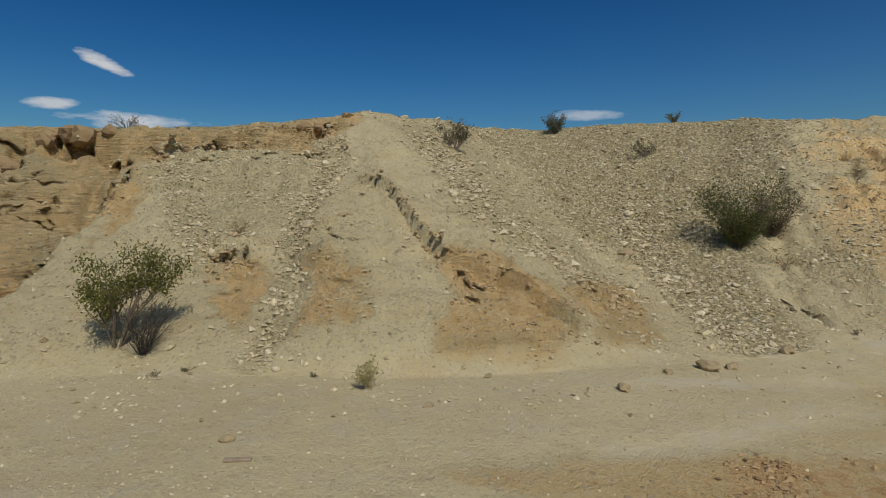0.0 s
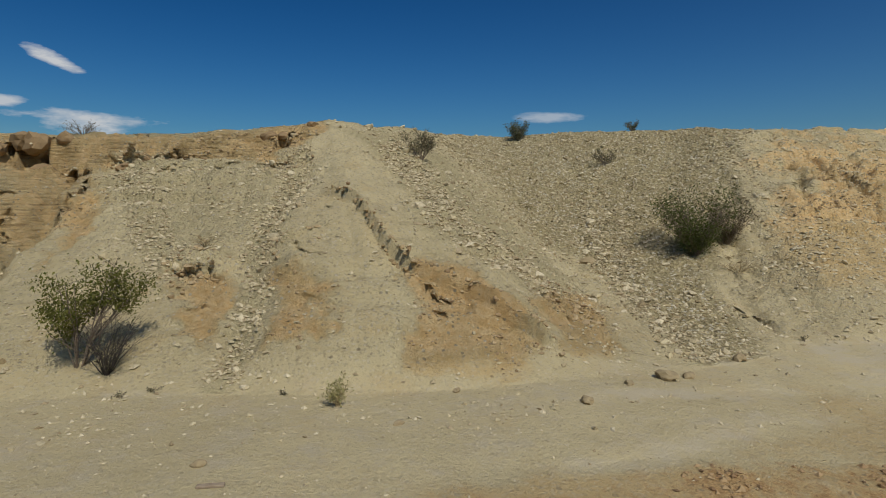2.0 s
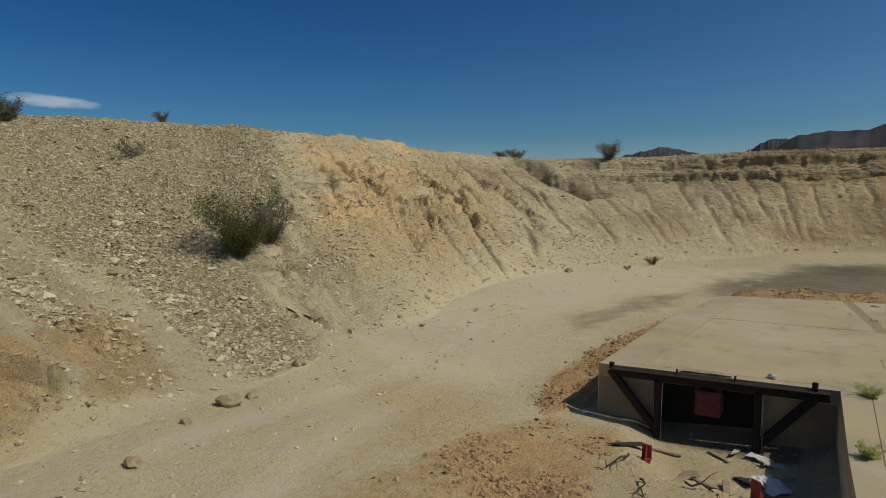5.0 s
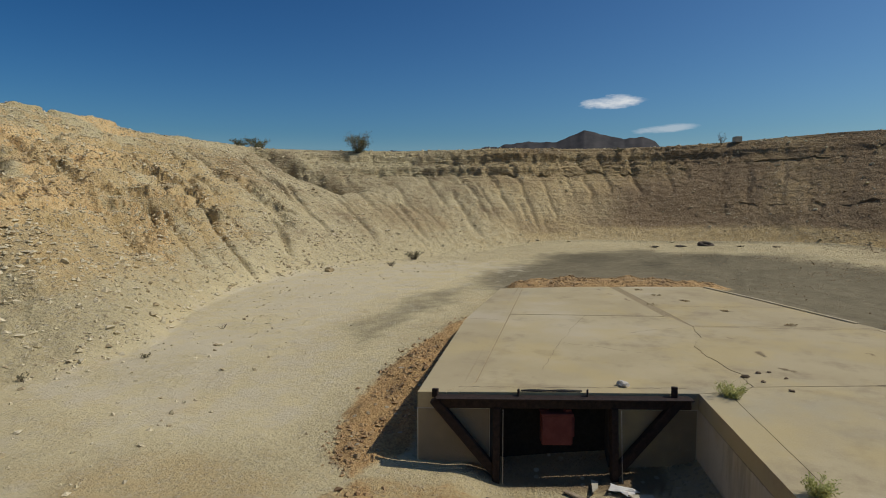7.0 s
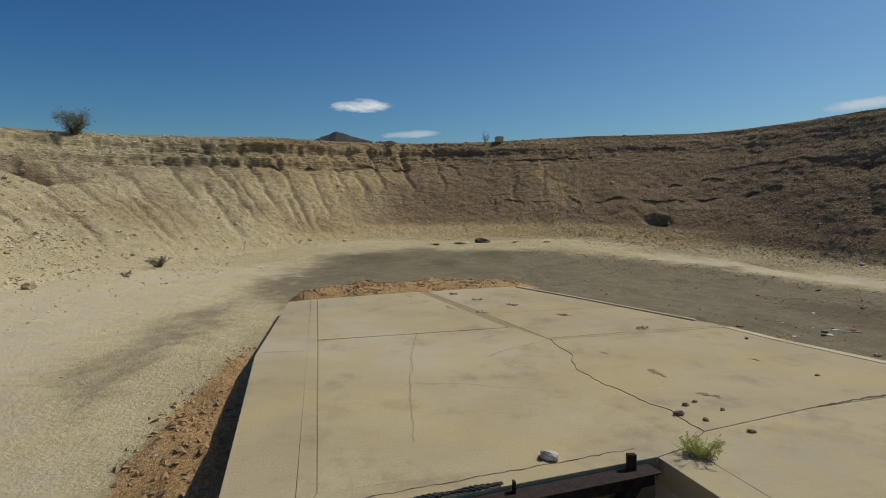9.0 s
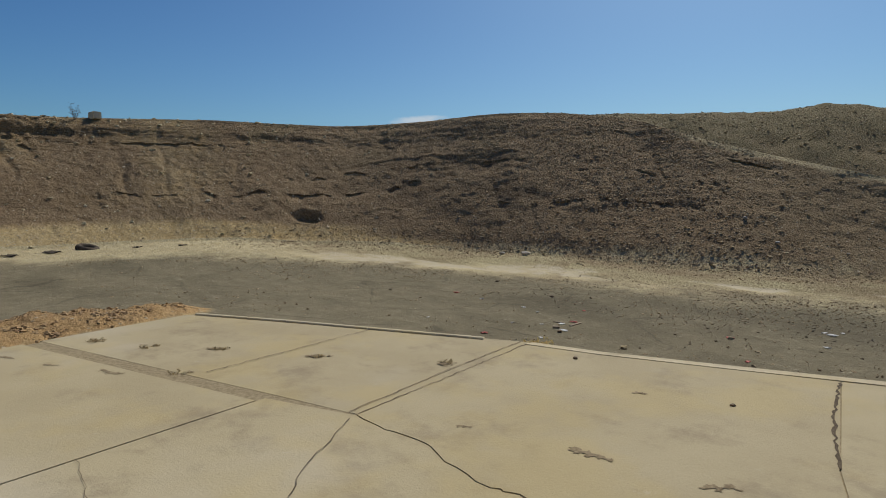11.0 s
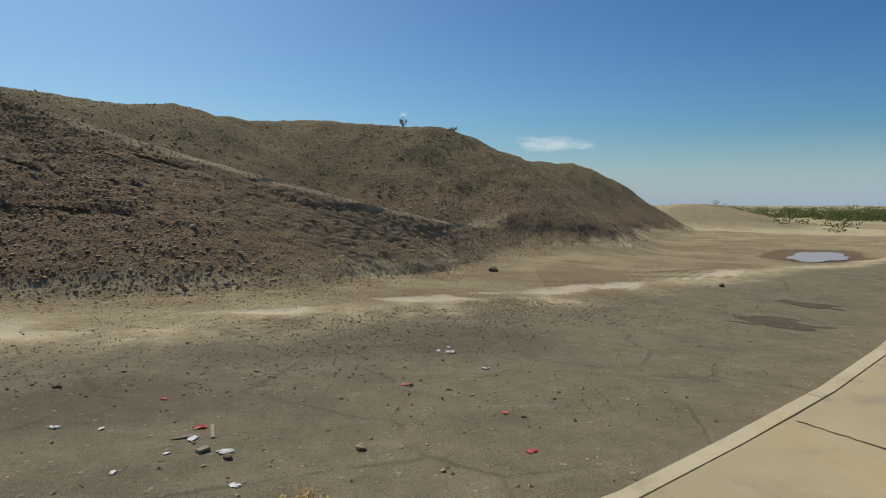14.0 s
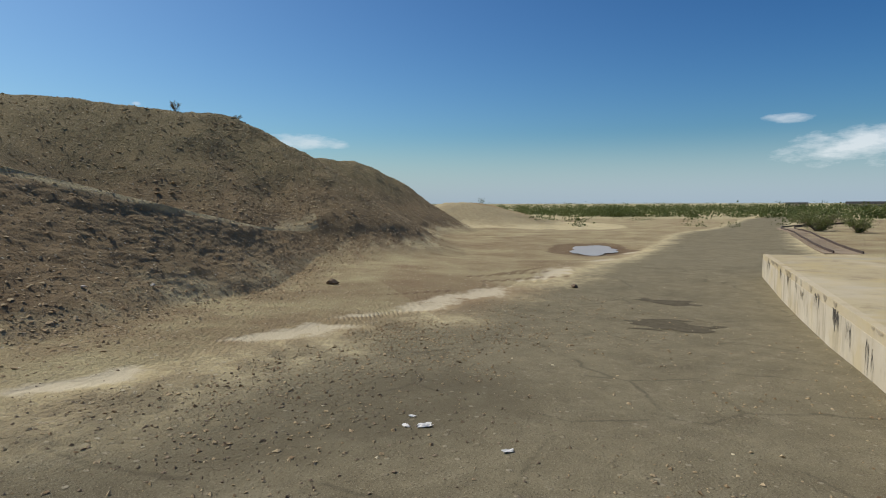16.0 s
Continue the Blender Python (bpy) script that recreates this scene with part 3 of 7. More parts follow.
def near_line(k, w, line, wide):
    """1 on a line of (ring position, height) points, falling off over wide metres."""
    x, y = k * 2.8 + 0.5 * (lump * 2), w * 14
    d = np.full(np.shape(x), 1e9)
    for (ka, ua), (kb, ub) in zip(line, line[1:]):
        ax, ay, dx, dy = ka * 2.8, ua * 14, (kb - ka) * 2.8, (ub - ua) * 14
        f = np.clip(((x - ax) * dx + (y - ay) * dy) / (dx * dx + dy * dy), 0, 1)
        d = np.minimum(d, np.hypot(x - ax - f * dx, y - ay - f * dy))
    return np.exp(-(d / wide) ** 2)


def near_spot(k, w, k0, u0, rk, ru):
    return np.exp(-(((k - k0 + 0.25 * lump) / rk) ** 2 + ((w - u0 + 0.12 * lump) / ru) ** 2) ** 1.5)


EDGES = []


def ledge(k, w, ks, us, tall, back):
    """A broken step across the slope: proud above the line, falling back over some metres."""
    line = np.interp(k, ks, us) + 0.16 * lump + 0.012 * clod
    on = smooth(k, ks[0], ks[0] + 0.25) * (1 - smooth(k, ks[-1] - 0.25, ks[-1]))
    d = (w - line) * 14
    EDGES.append(on * np.exp(-((d + 0.05) / 0.22) ** 2) * (k < 15))
    return on * tall * smooth(d, -0.03, 0.06) * np.exp(-np.maximum(d, 0) / back)


# hollows, cracks and ledges that stand out in the banks
bench = np.tanh(2.5 * np.sin(zb * 13 + 9 * lump + 1.5 * clod)) * (0.5 + grain(ARC * 0.6, zb * 2, 0, 37))
push = push + 0.09 * bench * (smooth(K, 0.6, 1.2) * (1 - smooth(K, 3.4, 4.4)) * smooth(u, 0.45, 0.55) + 1.0 * smooth(K, 10.6, 11.2) * (1 - smooth(K, 13.5, 15.5)) * smooth(u, 0.25, 0.35) + 0.6 * top_cut + 0.45 * (smooth(K, 3.2, 3.6) * (1 - smooth(K, 6.8, 7.2)) * smooth(u, 0.06, 0.1) * (1 - smooth(u, 0.26, 0.34))))
push = push - 0.3 * smooth(near_spot(K, u, 2.34, 0.80, 0.30, 0.10), 0.25, 0.7) - 0.5 * smooth(near_spot(K, u, 3.75, 0.88, 0.10, 0.03), 0.3, 0.6) - 0.4 * smooth(near_spot(K, u, 4.35, 0.86, 0.09, 0.03), 0.3, 0.6) - 0.45 * near_spot(K, u, 21.73, 0.19, 0.15, 0.035)
push = push - 0.5 * near_line(K, u, [(2.1, 0.2), (2.36, 0.41), (2.5, 0.6), (2.68, 0.78)], 0.2) - 0.5 * near_line(K, u, [(1.2, 0.5), (1.75, 0.72), (1.95, 0.92)], 0.3)
push = push - 0.40 * near_line(K, u, [(12.2, 0.82), (12.3, 0.62), (12.38, 0.45)], 0.22) - 0.40 * near_line(K, u, [(14.0, 0.62), (13.85, 0.42), (13.7, 0.3)], 0.22)
push = push - 0.9 * near_line(K, u, [(15.55, 1.0), (15.8, 0.88), (16.2, 0.62)], 0.42) - 0.1 * near_line(K, u, [(9.5, 0.2), (9.62, 0.08)], 0.25) - 0.12 * near_line(K, u, [(10.4, 0.62), (10.1, 0.4), (9.7, 0.22)], 0.25)
push = push - 0.2 * near_line(K, u, [(4.45, 0.75), (4.3, 0.55), (4.2, 0.41), (4.07, 0.25), (3.9, 0.08)], 0.5)
push = push + ledge(K, u, (4.6, 4.93, 5.03, 5.31, 5.62, 5.81, 5.97, 6.25), (0.55, 0.45, 0.30, 0.235, 0.21, 0.145, 0.085, 0.05), 0.36, 1.5)
push = push + ledge(K, u, (4.1, 4.3, 4.6), (0.28, 0.27, 0.33), 0.25, 0.8) + ledge(K, u, (4.2, 4.5), (0.19, 0.2), 0.2, 0.6) + ledge(K, u, (3.3, 3.6, 3.9), (0.25, 0.27, 0.26), 0.22, 0.8) + ledge(K, u, (6.3, 6.8, 7.2), (0.16, 0.13, 0.10), 0.25, 0.9)
push = push + ledge(K, u, (3.6, 4.2, 4.8), (0.86, 0.85, 0.88), 0.3, 0.8) + ledge(K, u, (2.6, 3.2, 4.0), (0.80, 0.78, 0.8), 0.3, 0.9) + ledge(K, u, (10.7, 11.5, 12.3), (0.42, 0.45, 0.5), 0.25, 0.9) + ledge(K, u, (11.2, 12, 13.3), (0.62, 0.66, 0.62), 0.22, 0.9)
push = push + ledge(K, u, (22.2, 23.2, 24.5), (0.62, 0.64, 0.66), 0.06, 1.2)


def gully(k0, u0, u1, wide, deep, bend=0.0):
    """A narrow rill down the slope at ring position k0."""
    off = (K - k0 - bend * (u - u0) - 0.12 * lump - 0.03 * clod) * 3.6
    return -0.38 * deep * np.exp(-(off / wide) ** 2) * smooth(u, u1, u1 + 0.12) * (1 - smooth(u, u0 - 0.03, u0 + 0.03))


for k0, u0, u1, wide, deep in ((16.7, 0.95, 0.3, 0.11, 0.3), (17.1, 0.95, 0.35, 0.1, 0.28), (17.45, 0.9, 0.2, 0.08, 0.25), (17.75, 0.95, 0.3, 0.1, 0.3), (18.0, 0.92, 0.12, 0.09, 0.3), (18.25, 0.95, 0.2, 0.09, 0.3), (18.52, 0.9, 0.4, 0.08, 0.25), (18.7, 0.95, 0.35, 0.1, 0.35), (18.93, 0.93, 0.42, 0.08, 0.3), (19.24, 0.97, 0.42, 0.11, 0.4),
                               (19.57, 0.95, 0.38, 0.08, 0.25), (19.75, 0.85, 0.5, 0.1, 0.2), (20.3, 0.8, 0.3, 0.1, 0.12), (20.62, 0.85, 0.2, 0.08, 0.14), (21.15, 0.6, 0.2, 0.08, 0.14), (18.1, 0.4, 0.05, 0.08, 0.15), (17.9, 0.45, 0.05, 0.08, 0.15)):
    push = push + gully(k0, u0, u1, wide, deep)
for k0, u0, u1, wide, deep, bend in ((12.7, 0.6, 0.1, 0.14, 0.5, -0.5), (13.1, 0.85, 0.45, 0.12, 0.5, -0.6), (13.62, 0.3, 0.0, 0.16, 0.75, 0.1), (14.0, 0.8, 0.4, 0.14, 0.6, -0.5), (14.35, 0.9, 0.5, 0.14, 0.6, -0.4), (14.68, 0.34, 0.03, 0.16, 0.8, 1.2), (14.78, 0.6, 0.3, 0.16, 0.8, -1.0),
                                     (15.15, 0.85, 0.25, 0.14, 0.6, -0.4), (15.45, 0.6, 0.1, 0.14, 0.6, 0.3), (16.05, 0.5, 0.1, 0.14, 0.6, 0.2), (16.35, 0.85, 0.3, 0.12, 0.5, 0.0), (14.1, 0.45, 0.1, 0.12, 0.5, 0.4), (13.3, 0.42, 0.05, 0.12, 0.5, 0.2), (16.6, 0.5, 0.08, 0.1, 0.4, 0.1), (17.25, 0.55, 0.08, 0.1, 0.35, 0.1)):
    push = push + gully(k0, u0, u1, wide, deep, bend) * np.clip(0.75 + 2.2 * lump, 0.1, 1.2)
for line in ([(11.27, 0.645), (11.14, 0.485)], [(11.95, 0.66), (12.13, 0.47)], [(12.06, 0.35), (12.06, 0.23)], [(14.8, 0.56), (14.81, 0.27)], [(15.92, 0.87), (16.13, 0.56)], [(11.6, 0.8), (11.7, 0.62)], [(12.7, 0.5), (12.75, 0.34)]):
    push = push - 0.3 * near_line(K, u, line, 0.2)
push = push + ledge(K, u, (13.0, 13.27, 13.58, 13.83, 14.1), (0.60, 0.562, 0.473, 0.355, 0.27), 0.36, 1.0) + ledge(K, u, (14.4, 14.78, 14.95, 15.2), (0.62, 0.54, 0.40, 0.30), 0.3, 0.9)


def near_area(k, w, poly, soft, ragged=1.0):
    """1 inside an area of the slope given by (ring position, height) corners, with a broken edge."""
    x, y = k * 2.8 + ragged * (1.6 * lump + 0.5 * clod), w * 14 + ragged * (1.4 * lump - 0.5 * clod)
    d = np.full(np.shape(x), 1e9)
    inside = np.zeros(np.shape(x), bool)
    pts = [(a * 2.8, b * 14) for a, b in poly]
    for (ax, ay), (bx, by) in zip(pts, pts[1:] + pts[:1]):
        dx, dy = bx - ax, by - ay
        f = np.clip(((x - ax) * dx + (y - ay) * dy) / (dx * dx + dy * dy), 0, 1)
        d = np.minimum(d, np.hypot(x - ax - f * dx, y - ay - f * dy))
        inside ^= ((ay > y) != (by > y)) & (x < (bx - ax) * (y - ay) / (by - ay + 1e-12) + ax)
    return smooth(np.where(inside, d, -d), -soft, soft)


# bedded outcrop below the west crest, orange scars, pale fan, dark gravel hollow, rubble
layer = near_area(K, u, [(0.5, 0.05), (2.21, 0.17), (2.26, 0.34), (2.35, 0.41), (2.56, 0.55), (2.79, 0.68), (3.02, 0.775), (3.3, 0.80), (3.66, 0.75), (4.2, 0.78), (4.6, 0.84), (4.9, 0.93), (4.95, 1.1), (0.5, 1.1)], 0.35, 0.7)
SCARS = [[(3.38, 0.21), (3.57, 0.28), (3.87, 0.27), (3.85, 0.18), (3.77, 0.12), (3.6, 0.065), (3.4, 0.1)], [(4.26, 0.30), (4.5, 0.28), (4.63, 0.21), (4.5, 0.1), (4.39, 0.08), (4.18, 0.085), (4.25, 0.18)],
         [(5.07, 0.2), (5.22, 0.215), (5.56, 0.17), (5.83, 0.10), (5.95, 0.045), (5.6, 0.02), (5.15, 0.05)], [(6.0, 0.10), (6.4, 0.21), (7.3, 0.20), (7.0, 0.06), (6.2, 0.04)], [(4.05, 0.86), (4.3, 0.66), (4.45, 0.7), (4.5, 0.84)], [(2.45, 0.5), (2.8, 0.66), (3.0, 0.7), (2.8, 0.45), (2.5, 0.3)], [(12.0, 0.2), (12.3, 0.4), (12.8, 0.54), (13.3, 0.54), (13.75, 0.36), (13.3, 0.33), (12.9, 0.3), (12.4, 0.16)]]
scar = 0.0
for poly in SCARS:
    scar = np.maximum(scar, near_area(K, u, poly, 0.55, 1.6))
right_cut = near_area(K, u, [(9.9, 0.18), (10.3, 0.38), (10.55, 0.56), (11.1, 0.94), (11.2, 1.1), (14.5, 1.1), (15.6, 0.8), (15.2, 0.35), (13.5, 0.12), (11.0, 0.08)], 1.8, 2.0)
fan = near_area(K, u, [(4.95, 0.97), (5.24, 0.83), (5.39, 0.51), (5.5, 0.26), (5.95, 0.185), (6.45, 0.05), (7.0, 0.02), (7.35, 0.19), (7.2, 0.385), (7.28, 0.6), (6.6, 0.95)], 1.2, 2.0)
hollow = near_area(K, u, [(6.5, 1.1), (7.28, 0.62), (7.25, 0.385), (8.06, 0.23), (7.8, 0.1), (7.65, -0.05), (9.0, -0.05), (9.07, 0.1), (9.57, 0.32), (10.45, 0.55), (11.0, 0.92), (11.1, 1.1)], 1.5, 2.0)
rubble = near_area(K, u, [(2.85, 0.72), (3.1, 0.78), (4.6, 0.82), (4.35, 0.5), (4.15, 0.33), (3.8, 0.3), (3.4, 0.24), (3.05, 0.4)], 1.0, 2.0)
crag = np.abs(2 * cloudy(xb * 1.5, yb * 1.5, zb * 2.4, 4, 57, 0.6) - 1)
flake = np.abs(2 * cloudy(xb * 0.8, yb * 0.8, zb * 4.5, 3, 59, 0.6) - 1)
push = push - 0.12 * scar * mask * (K < 9)
ragged = np.maximum(scar * smooth(u, 0.02, 0.06), 0.6 * right_cut * smooth(cloudy(xb * 0.3, yb * 0.3, zb * 0.6, 3, 60), 0.42, 0.6))
push = push + mask * (0.62 * ragged * (crag - 0.25) * (0.5 + 0.8 * (lump + 0.5)) + layer * (0.5 * (flake - 0.25) + 0.22 * (crag - 0.25)) + 0.12 * hollow * (crag - 0.25) + 0.14 * rubble * (crag - 0.25))
chute = np.maximum(near_line(K, u, [(4.5, 0.8), (4.37, 0.67), (4.2, 0.41), (4.07, 0.25), (3.97, 0.11), (3.75, 0.02)], 0.42), near_line(K, u, [(3.1, 0.8), (3.14, 0.67), (3.31, 0.41), (3.42, 0.28)], 0.5))
chute = np.maximum(chute, np.maximum(near_line(K, u, [(8.6, 0.5), (8.22, 0.31), (7.92, 0.13), (8.0, 0.0)], 0.9), 0.8 * near_line(K, u, [(5.7, 0.78), (5.81, 0.35), (6.1, 0.25), (6.5, 0.2)], 1.0)))
push = push * banked
slant = np.hypot(reach, CZ - FZ)


def undercut(ks, us, depth, tall, broken=0.5, seed=1, rate=0.9):
    """How far the slope steps back below an overhanging lip."""
    line = np.interp(K, ks, us) + 0.10 * lump + 0.03 * clod + 0.03 * (cloudy(xb * 1.6, yb * 1.6, 0, 3, seed + 300) - 0.5)
    on = smooth(K, ks[0], ks[0] + 0.12) * (1 - smooth(K, ks[-1] - 0.12, ks[-1]))
    gap = smooth(cloudy(ARC * rate, 0 * ARC, 0, 3, seed), 0.5 * broken + 0.06, 0.5 * broken + 0.3)
    d = (line - u) * slant
    return on * gap * depth * smooth(d, 0.0, 0.05) * (1 - smooth(d, tall * 0.4, tall))


back = undercut((16.4, 17.5, 18.3, 19.0, 19.8), (0.77, 0.75, 0.73, 0.75, 0.72), 0.18, 0.4, 0.9, 2, 1.2) + undercut((17.0, 18.5, 20.2), (0.87, 0.86, 0.85), 0.15, 0.3, 0.9, 3, 1.2) + undercut((16.8, 18.5, 19.9), (0.81, 0.8, 0.79), 0.15, 0.25, 0.9, 25, 1.3)
back = back + undercut((19.8, 20.5, 21.2), (0.75, 0.78, 0.75), 0.14, 0.25, 0.8, 4) + undercut((20.0, 20.6, 21.6, 22.4, 23.3), (0.35, 0.33, 0.33, 0.38, 0.48), 0.15, 0.6, 0.65, 6, 2.2)
back = back + undercut((23.8, 24.8, 25.6, 26.4, 27.0), (0.31, 0.32, 0.36, 0.37, 0.39), 0.13, 0.7, 0.7, 7, 2.2) + undercut((24.2, 25.5, 26.2), (0.88, 0.89, 0.86), 0.08, 0.4, 0.8, 8) + undercut((25.0, 26.0, 27.5), (0.57, 0.55, 0.58), 0.12, 0.5, 0.75, 9, 2.2) + undercut((21.5, 22.6, 23.6, 24.6), (0.5, 0.55, 0.6, 0.62), 0.12, 0.5, 0.75, 79, 2.2) + undercut((27.6, 28.2), (0.86, 0.85), 0.15, 0.4, 0.2, 10)
# caves and ragged lips below the north crest
back = back + undercut((2.0, 2.2, 2.45, 2.8), (0.905, 0.885, 0.85, 0.72), 1.0, 1.2, 0.0, 11) + undercut((2.1, 2.28, 2.46), (0.70, 0.71, 0.70), 0.8, 0.6, 0.0, 12) + undercut((2.16, 2.26, 2.35, 2.56, 2.82), (0.2, 0.33, 0.4, 0.54, 0.7), 0.55, 0.45, 0.2, 81, 1.5) + undercut((1.2, 1.6, 1.95), (0.93, 0.90, 0.86), 0.6, 0.7, 0.2, 13, 1.4) + undercut((1.4, 1.7, 2.0), (0.74, 0.76, 0.74), 0.5, 0.6, 0.3, 14, 1.4) + undercut((1.3, 1.6, 1.95), (0.64, 0.66, 0.68), 0.45, 0.5, 0.4, 24, 1.4)
back = back + undercut((2.75, 3.2, 3.6), (0.79, 0.78, 0.80), 0.35, 0.4, 0.5, 15, 1.4) + undercut((3.55, 3.72), (0.79, 0.79), 0.6, 0.4, 0.0, 16) + undercut((3.98, 4.3, 4.6), (0.90, 0.885, 0.9), 0.5, 0.5, 0.3, 17) + undercut((2.05, 2.6), (0.97, 0.96), 0.4, 0.4, 0.4, 18)
back = back + undercut((3.4, 3.9), (0.27, 0.26), 0.2, 0.3, 0.5, 22, 1.6) + undercut((11.0, 11.8, 12.6, 13.6), (0.5, 0.55, 0.62, 0.6), 0.35, 0.4, 0.75, 23, 1.0)
for ks, us, deep, tall, broken, seed in (((5.0, 5.22, 5.56, 5.83, 5.97), (0.235, 0.215, 0.175, 0.105, 0.05), 0.45, 0.5, 0.3, 61), ((5.1, 5.5, 5.8), (0.16, 0.13, 0.08), 0.3, 0.3, 0.6, 70), ((3.4, 3.6, 3.87), (0.265, 0.27, 0.262), 0.28, 0.28, 0.4, 62), ((3.45, 3.8), (0.19, 0.2), 0.2, 0.2, 0.6, 71), ((4.22, 4.62), (0.28, 0.25), 0.28, 0.28, 0.4, 63), ((4.3, 4.55), (0.17, 0.16), 0.22, 0.22, 0.5, 72),
                                         ((6.2, 6.7, 7.2), (0.2, 0.19, 0.18), 0.28, 0.3, 0.55, 64), ((6.3, 6.9), (0.12, 0.11), 0.22, 0.22, 0.6, 73), ((10.5, 11.0, 11.4), (0.33, 0.39, 0.46), 0.3, 0.3, 0.5, 65), ((10.8, 11.5, 12.2), (0.62, 0.57, 0.6), 0.35, 0.35, 0.5, 74), ((11.0, 11.8, 12.6), (0.75, 0.72, 0.76), 0.3, 0.3, 0.6, 75), ((11.4, 12.4, 13.4), (0.42, 0.46, 0.44), 0.3, 0.3, 0.65, 76), ((9.2, 9.5, 9.8), (0.15, 0.14, 0.115), 0.4, 0.4, 0.1, 66), ((9.95, 10.35), (0.47, 0.46), 0.4, 0.4, 0.1, 67),
                                         ((3.0, 3.5, 4.1), (0.62, 0.6, 0.62), 0.2, 0.22, 0.65, 68), ((3.2, 4.0), (0.45, 0.43), 0.2, 0.22, 0.65, 69), ((3.0, 3.8, 4.5), (0.72, 0.71, 0.74), 0.3, 0.3, 0.5, 77), ((4.6, 4.85), (0.47, 0.38), 0.3, 0.35, 0.1, 78)):
    back = back + undercut(ks, us, 0.75 * deep, tall, 0.5 + 0.5 * broken, seed, 3.2)
for k in range(9):
    back = back + undercut((1.75, 2.0, 2.2, 2.36), (0.42 + 0.03 * k, 0.44 + 0.03 * k, 0.45 + 0.03 * k, 0.44 + 0.03 * k), 0.3, 0.28, 0.55, 40 + k, 1.6)
xb = xb + nh[0] * back * banked
yb = yb + nh[1] * back * banked
xb = xb + nh[0] * in_part * push
yb = yb + nh[1] * in_part * push
zb = zb + up_part * push

# beyond the crests
ox, oy = CX - CENTRE[0], CY - CENTRE[1]
ol = np.hypot(ox, oy)
ox, oy = ox / ol, oy / ol
xo, yo = CX + ox * D_OUT, CY + oy * D_OUT
spur = smooth(K, 26.2, 27.5) * (K < 33)
far_z = -1.5
high = CZ + (far_z - CZ) * smooth(D_OUT, 30, 200) + 0.25 * (cloudy(xo * 0.12, yo * 0.12, 0, 4, 61) - 0.5) * smooth(D_OUT, 0, 6)
fall = np.maximum(CZ - 0.55 * D_OUT, np.maximum(floor_z(xo, yo), far_z))
zo = high * (1 - spur) + fall * spur
flat_side = (K >= 33) | (K < 0.5)
zo = np.where(flat_side, np.maximum(floor_z(xo, yo), far_z - 0.2) + (far_z - np.maximum(floor_z(xo, yo), far_z)) * smooth(D_OUT, 20, 150), zo)

# the second hill: ridge x, y, z
RIDGE = [(32, -26, 8.0), (27, -30.5, 8.4), (22, -34.5, 8.5), (17.5, -39.3, 8.5), (9, -40, 8.65), (3.3, -41.3, 8.65), (-4, -50, 8.1), (-11, -59, 8.0), (-21.5, -64, 7.6), (-23.8, -62, 5.2), (-25.5, -60.5, 2.4)]


def ridge_z(x, y, line, steep, soft=2.5):
    best = np.full(np.shape(x), -99.0)
    for (ax, ay, az), (bx, by, bz) in zip(line, line[1:]):
        dx, dy = bx - ax, by - ay
        f = np.clip(((x - ax) * dx + (y - ay) * dy) / (dx * dx + dy * dy), 0, 1)
        d = np.hypot(x - ax - f * dx, y - ay - f * dy)
        best = np.maximum(best, az + f * (bz - az) - steep * (np.sqrt(d * d + soft * soft) - soft))
    return best


def hill_z(x, y):
    rough_d = cloudy(x * 0.25, y * 0.25, 0, 4, 71) - 0.5
    z = ridge_z(x, y, RIDGE, 0.72) + 0.9 * rough_d
    foot = z - floor_z(x, y)
    step = smooth(cloudy(x * 0.16, y * 0.16, 0, 3, 73), 0.4, 0.55)
    z = z + step * 0.13 * np.tanh((foot - 1.3 + 1.2 * (cloudy(x * 0.5, y * 0.5, 0, 3, 74) - 0.5)) * 3.5) * np.exp(-((foot - 1.3) / 1.4) ** 2)
    mound = 4.6 * np.exp(-(((x + 47) / 16) ** 2 + ((y + 74) / 9) ** 2)) - 1.4
    return np.maximum(z, mound)


second = (K > 22) * (K < 39)
hz = hill_z(xo, yo)
on_hill = (hz > zo) & (second > 0) & (D_OUT < 150)
rough_o = (cloudy(xo * 0.5, yo * 0.5, 0, 4, 77) - 0.5)
over = np.where((second > 0) & (D_OUT < 150), hz + 0.5 * rough_o, -50.0)
zo = zo + 0.1 * rough_o * smooth(D_OUT, 0, 4)
zo = np.maximum(zo, over) + 0.5 * np.exp(-np.abs(over - zo) / 1.0) * (over > -40)

X, Y, Z = (np.concatenate(p, 1) for p in ((xi, xb, xo), (yi, yb, yo), (zi, zb, zo)))
open_side = (K > 27) & (K < 39) & (np.arange(X.shape[1])[None, :] < xi.shape[1] + xb.shape[1])
HZ = hill_z(X, Y)
LIFTED = open_side & (HZ > Z)
Z = np.where(open_side, np.maximum(Z, HZ) + 0.5 * smooth(K, 27, 28.5) * (1 - smooth(K, 37, 39)) * np.exp(-np.abs(HZ - Z) / 1.0), Z)
NU = X.shape[1]
NI = xi.shape[1]


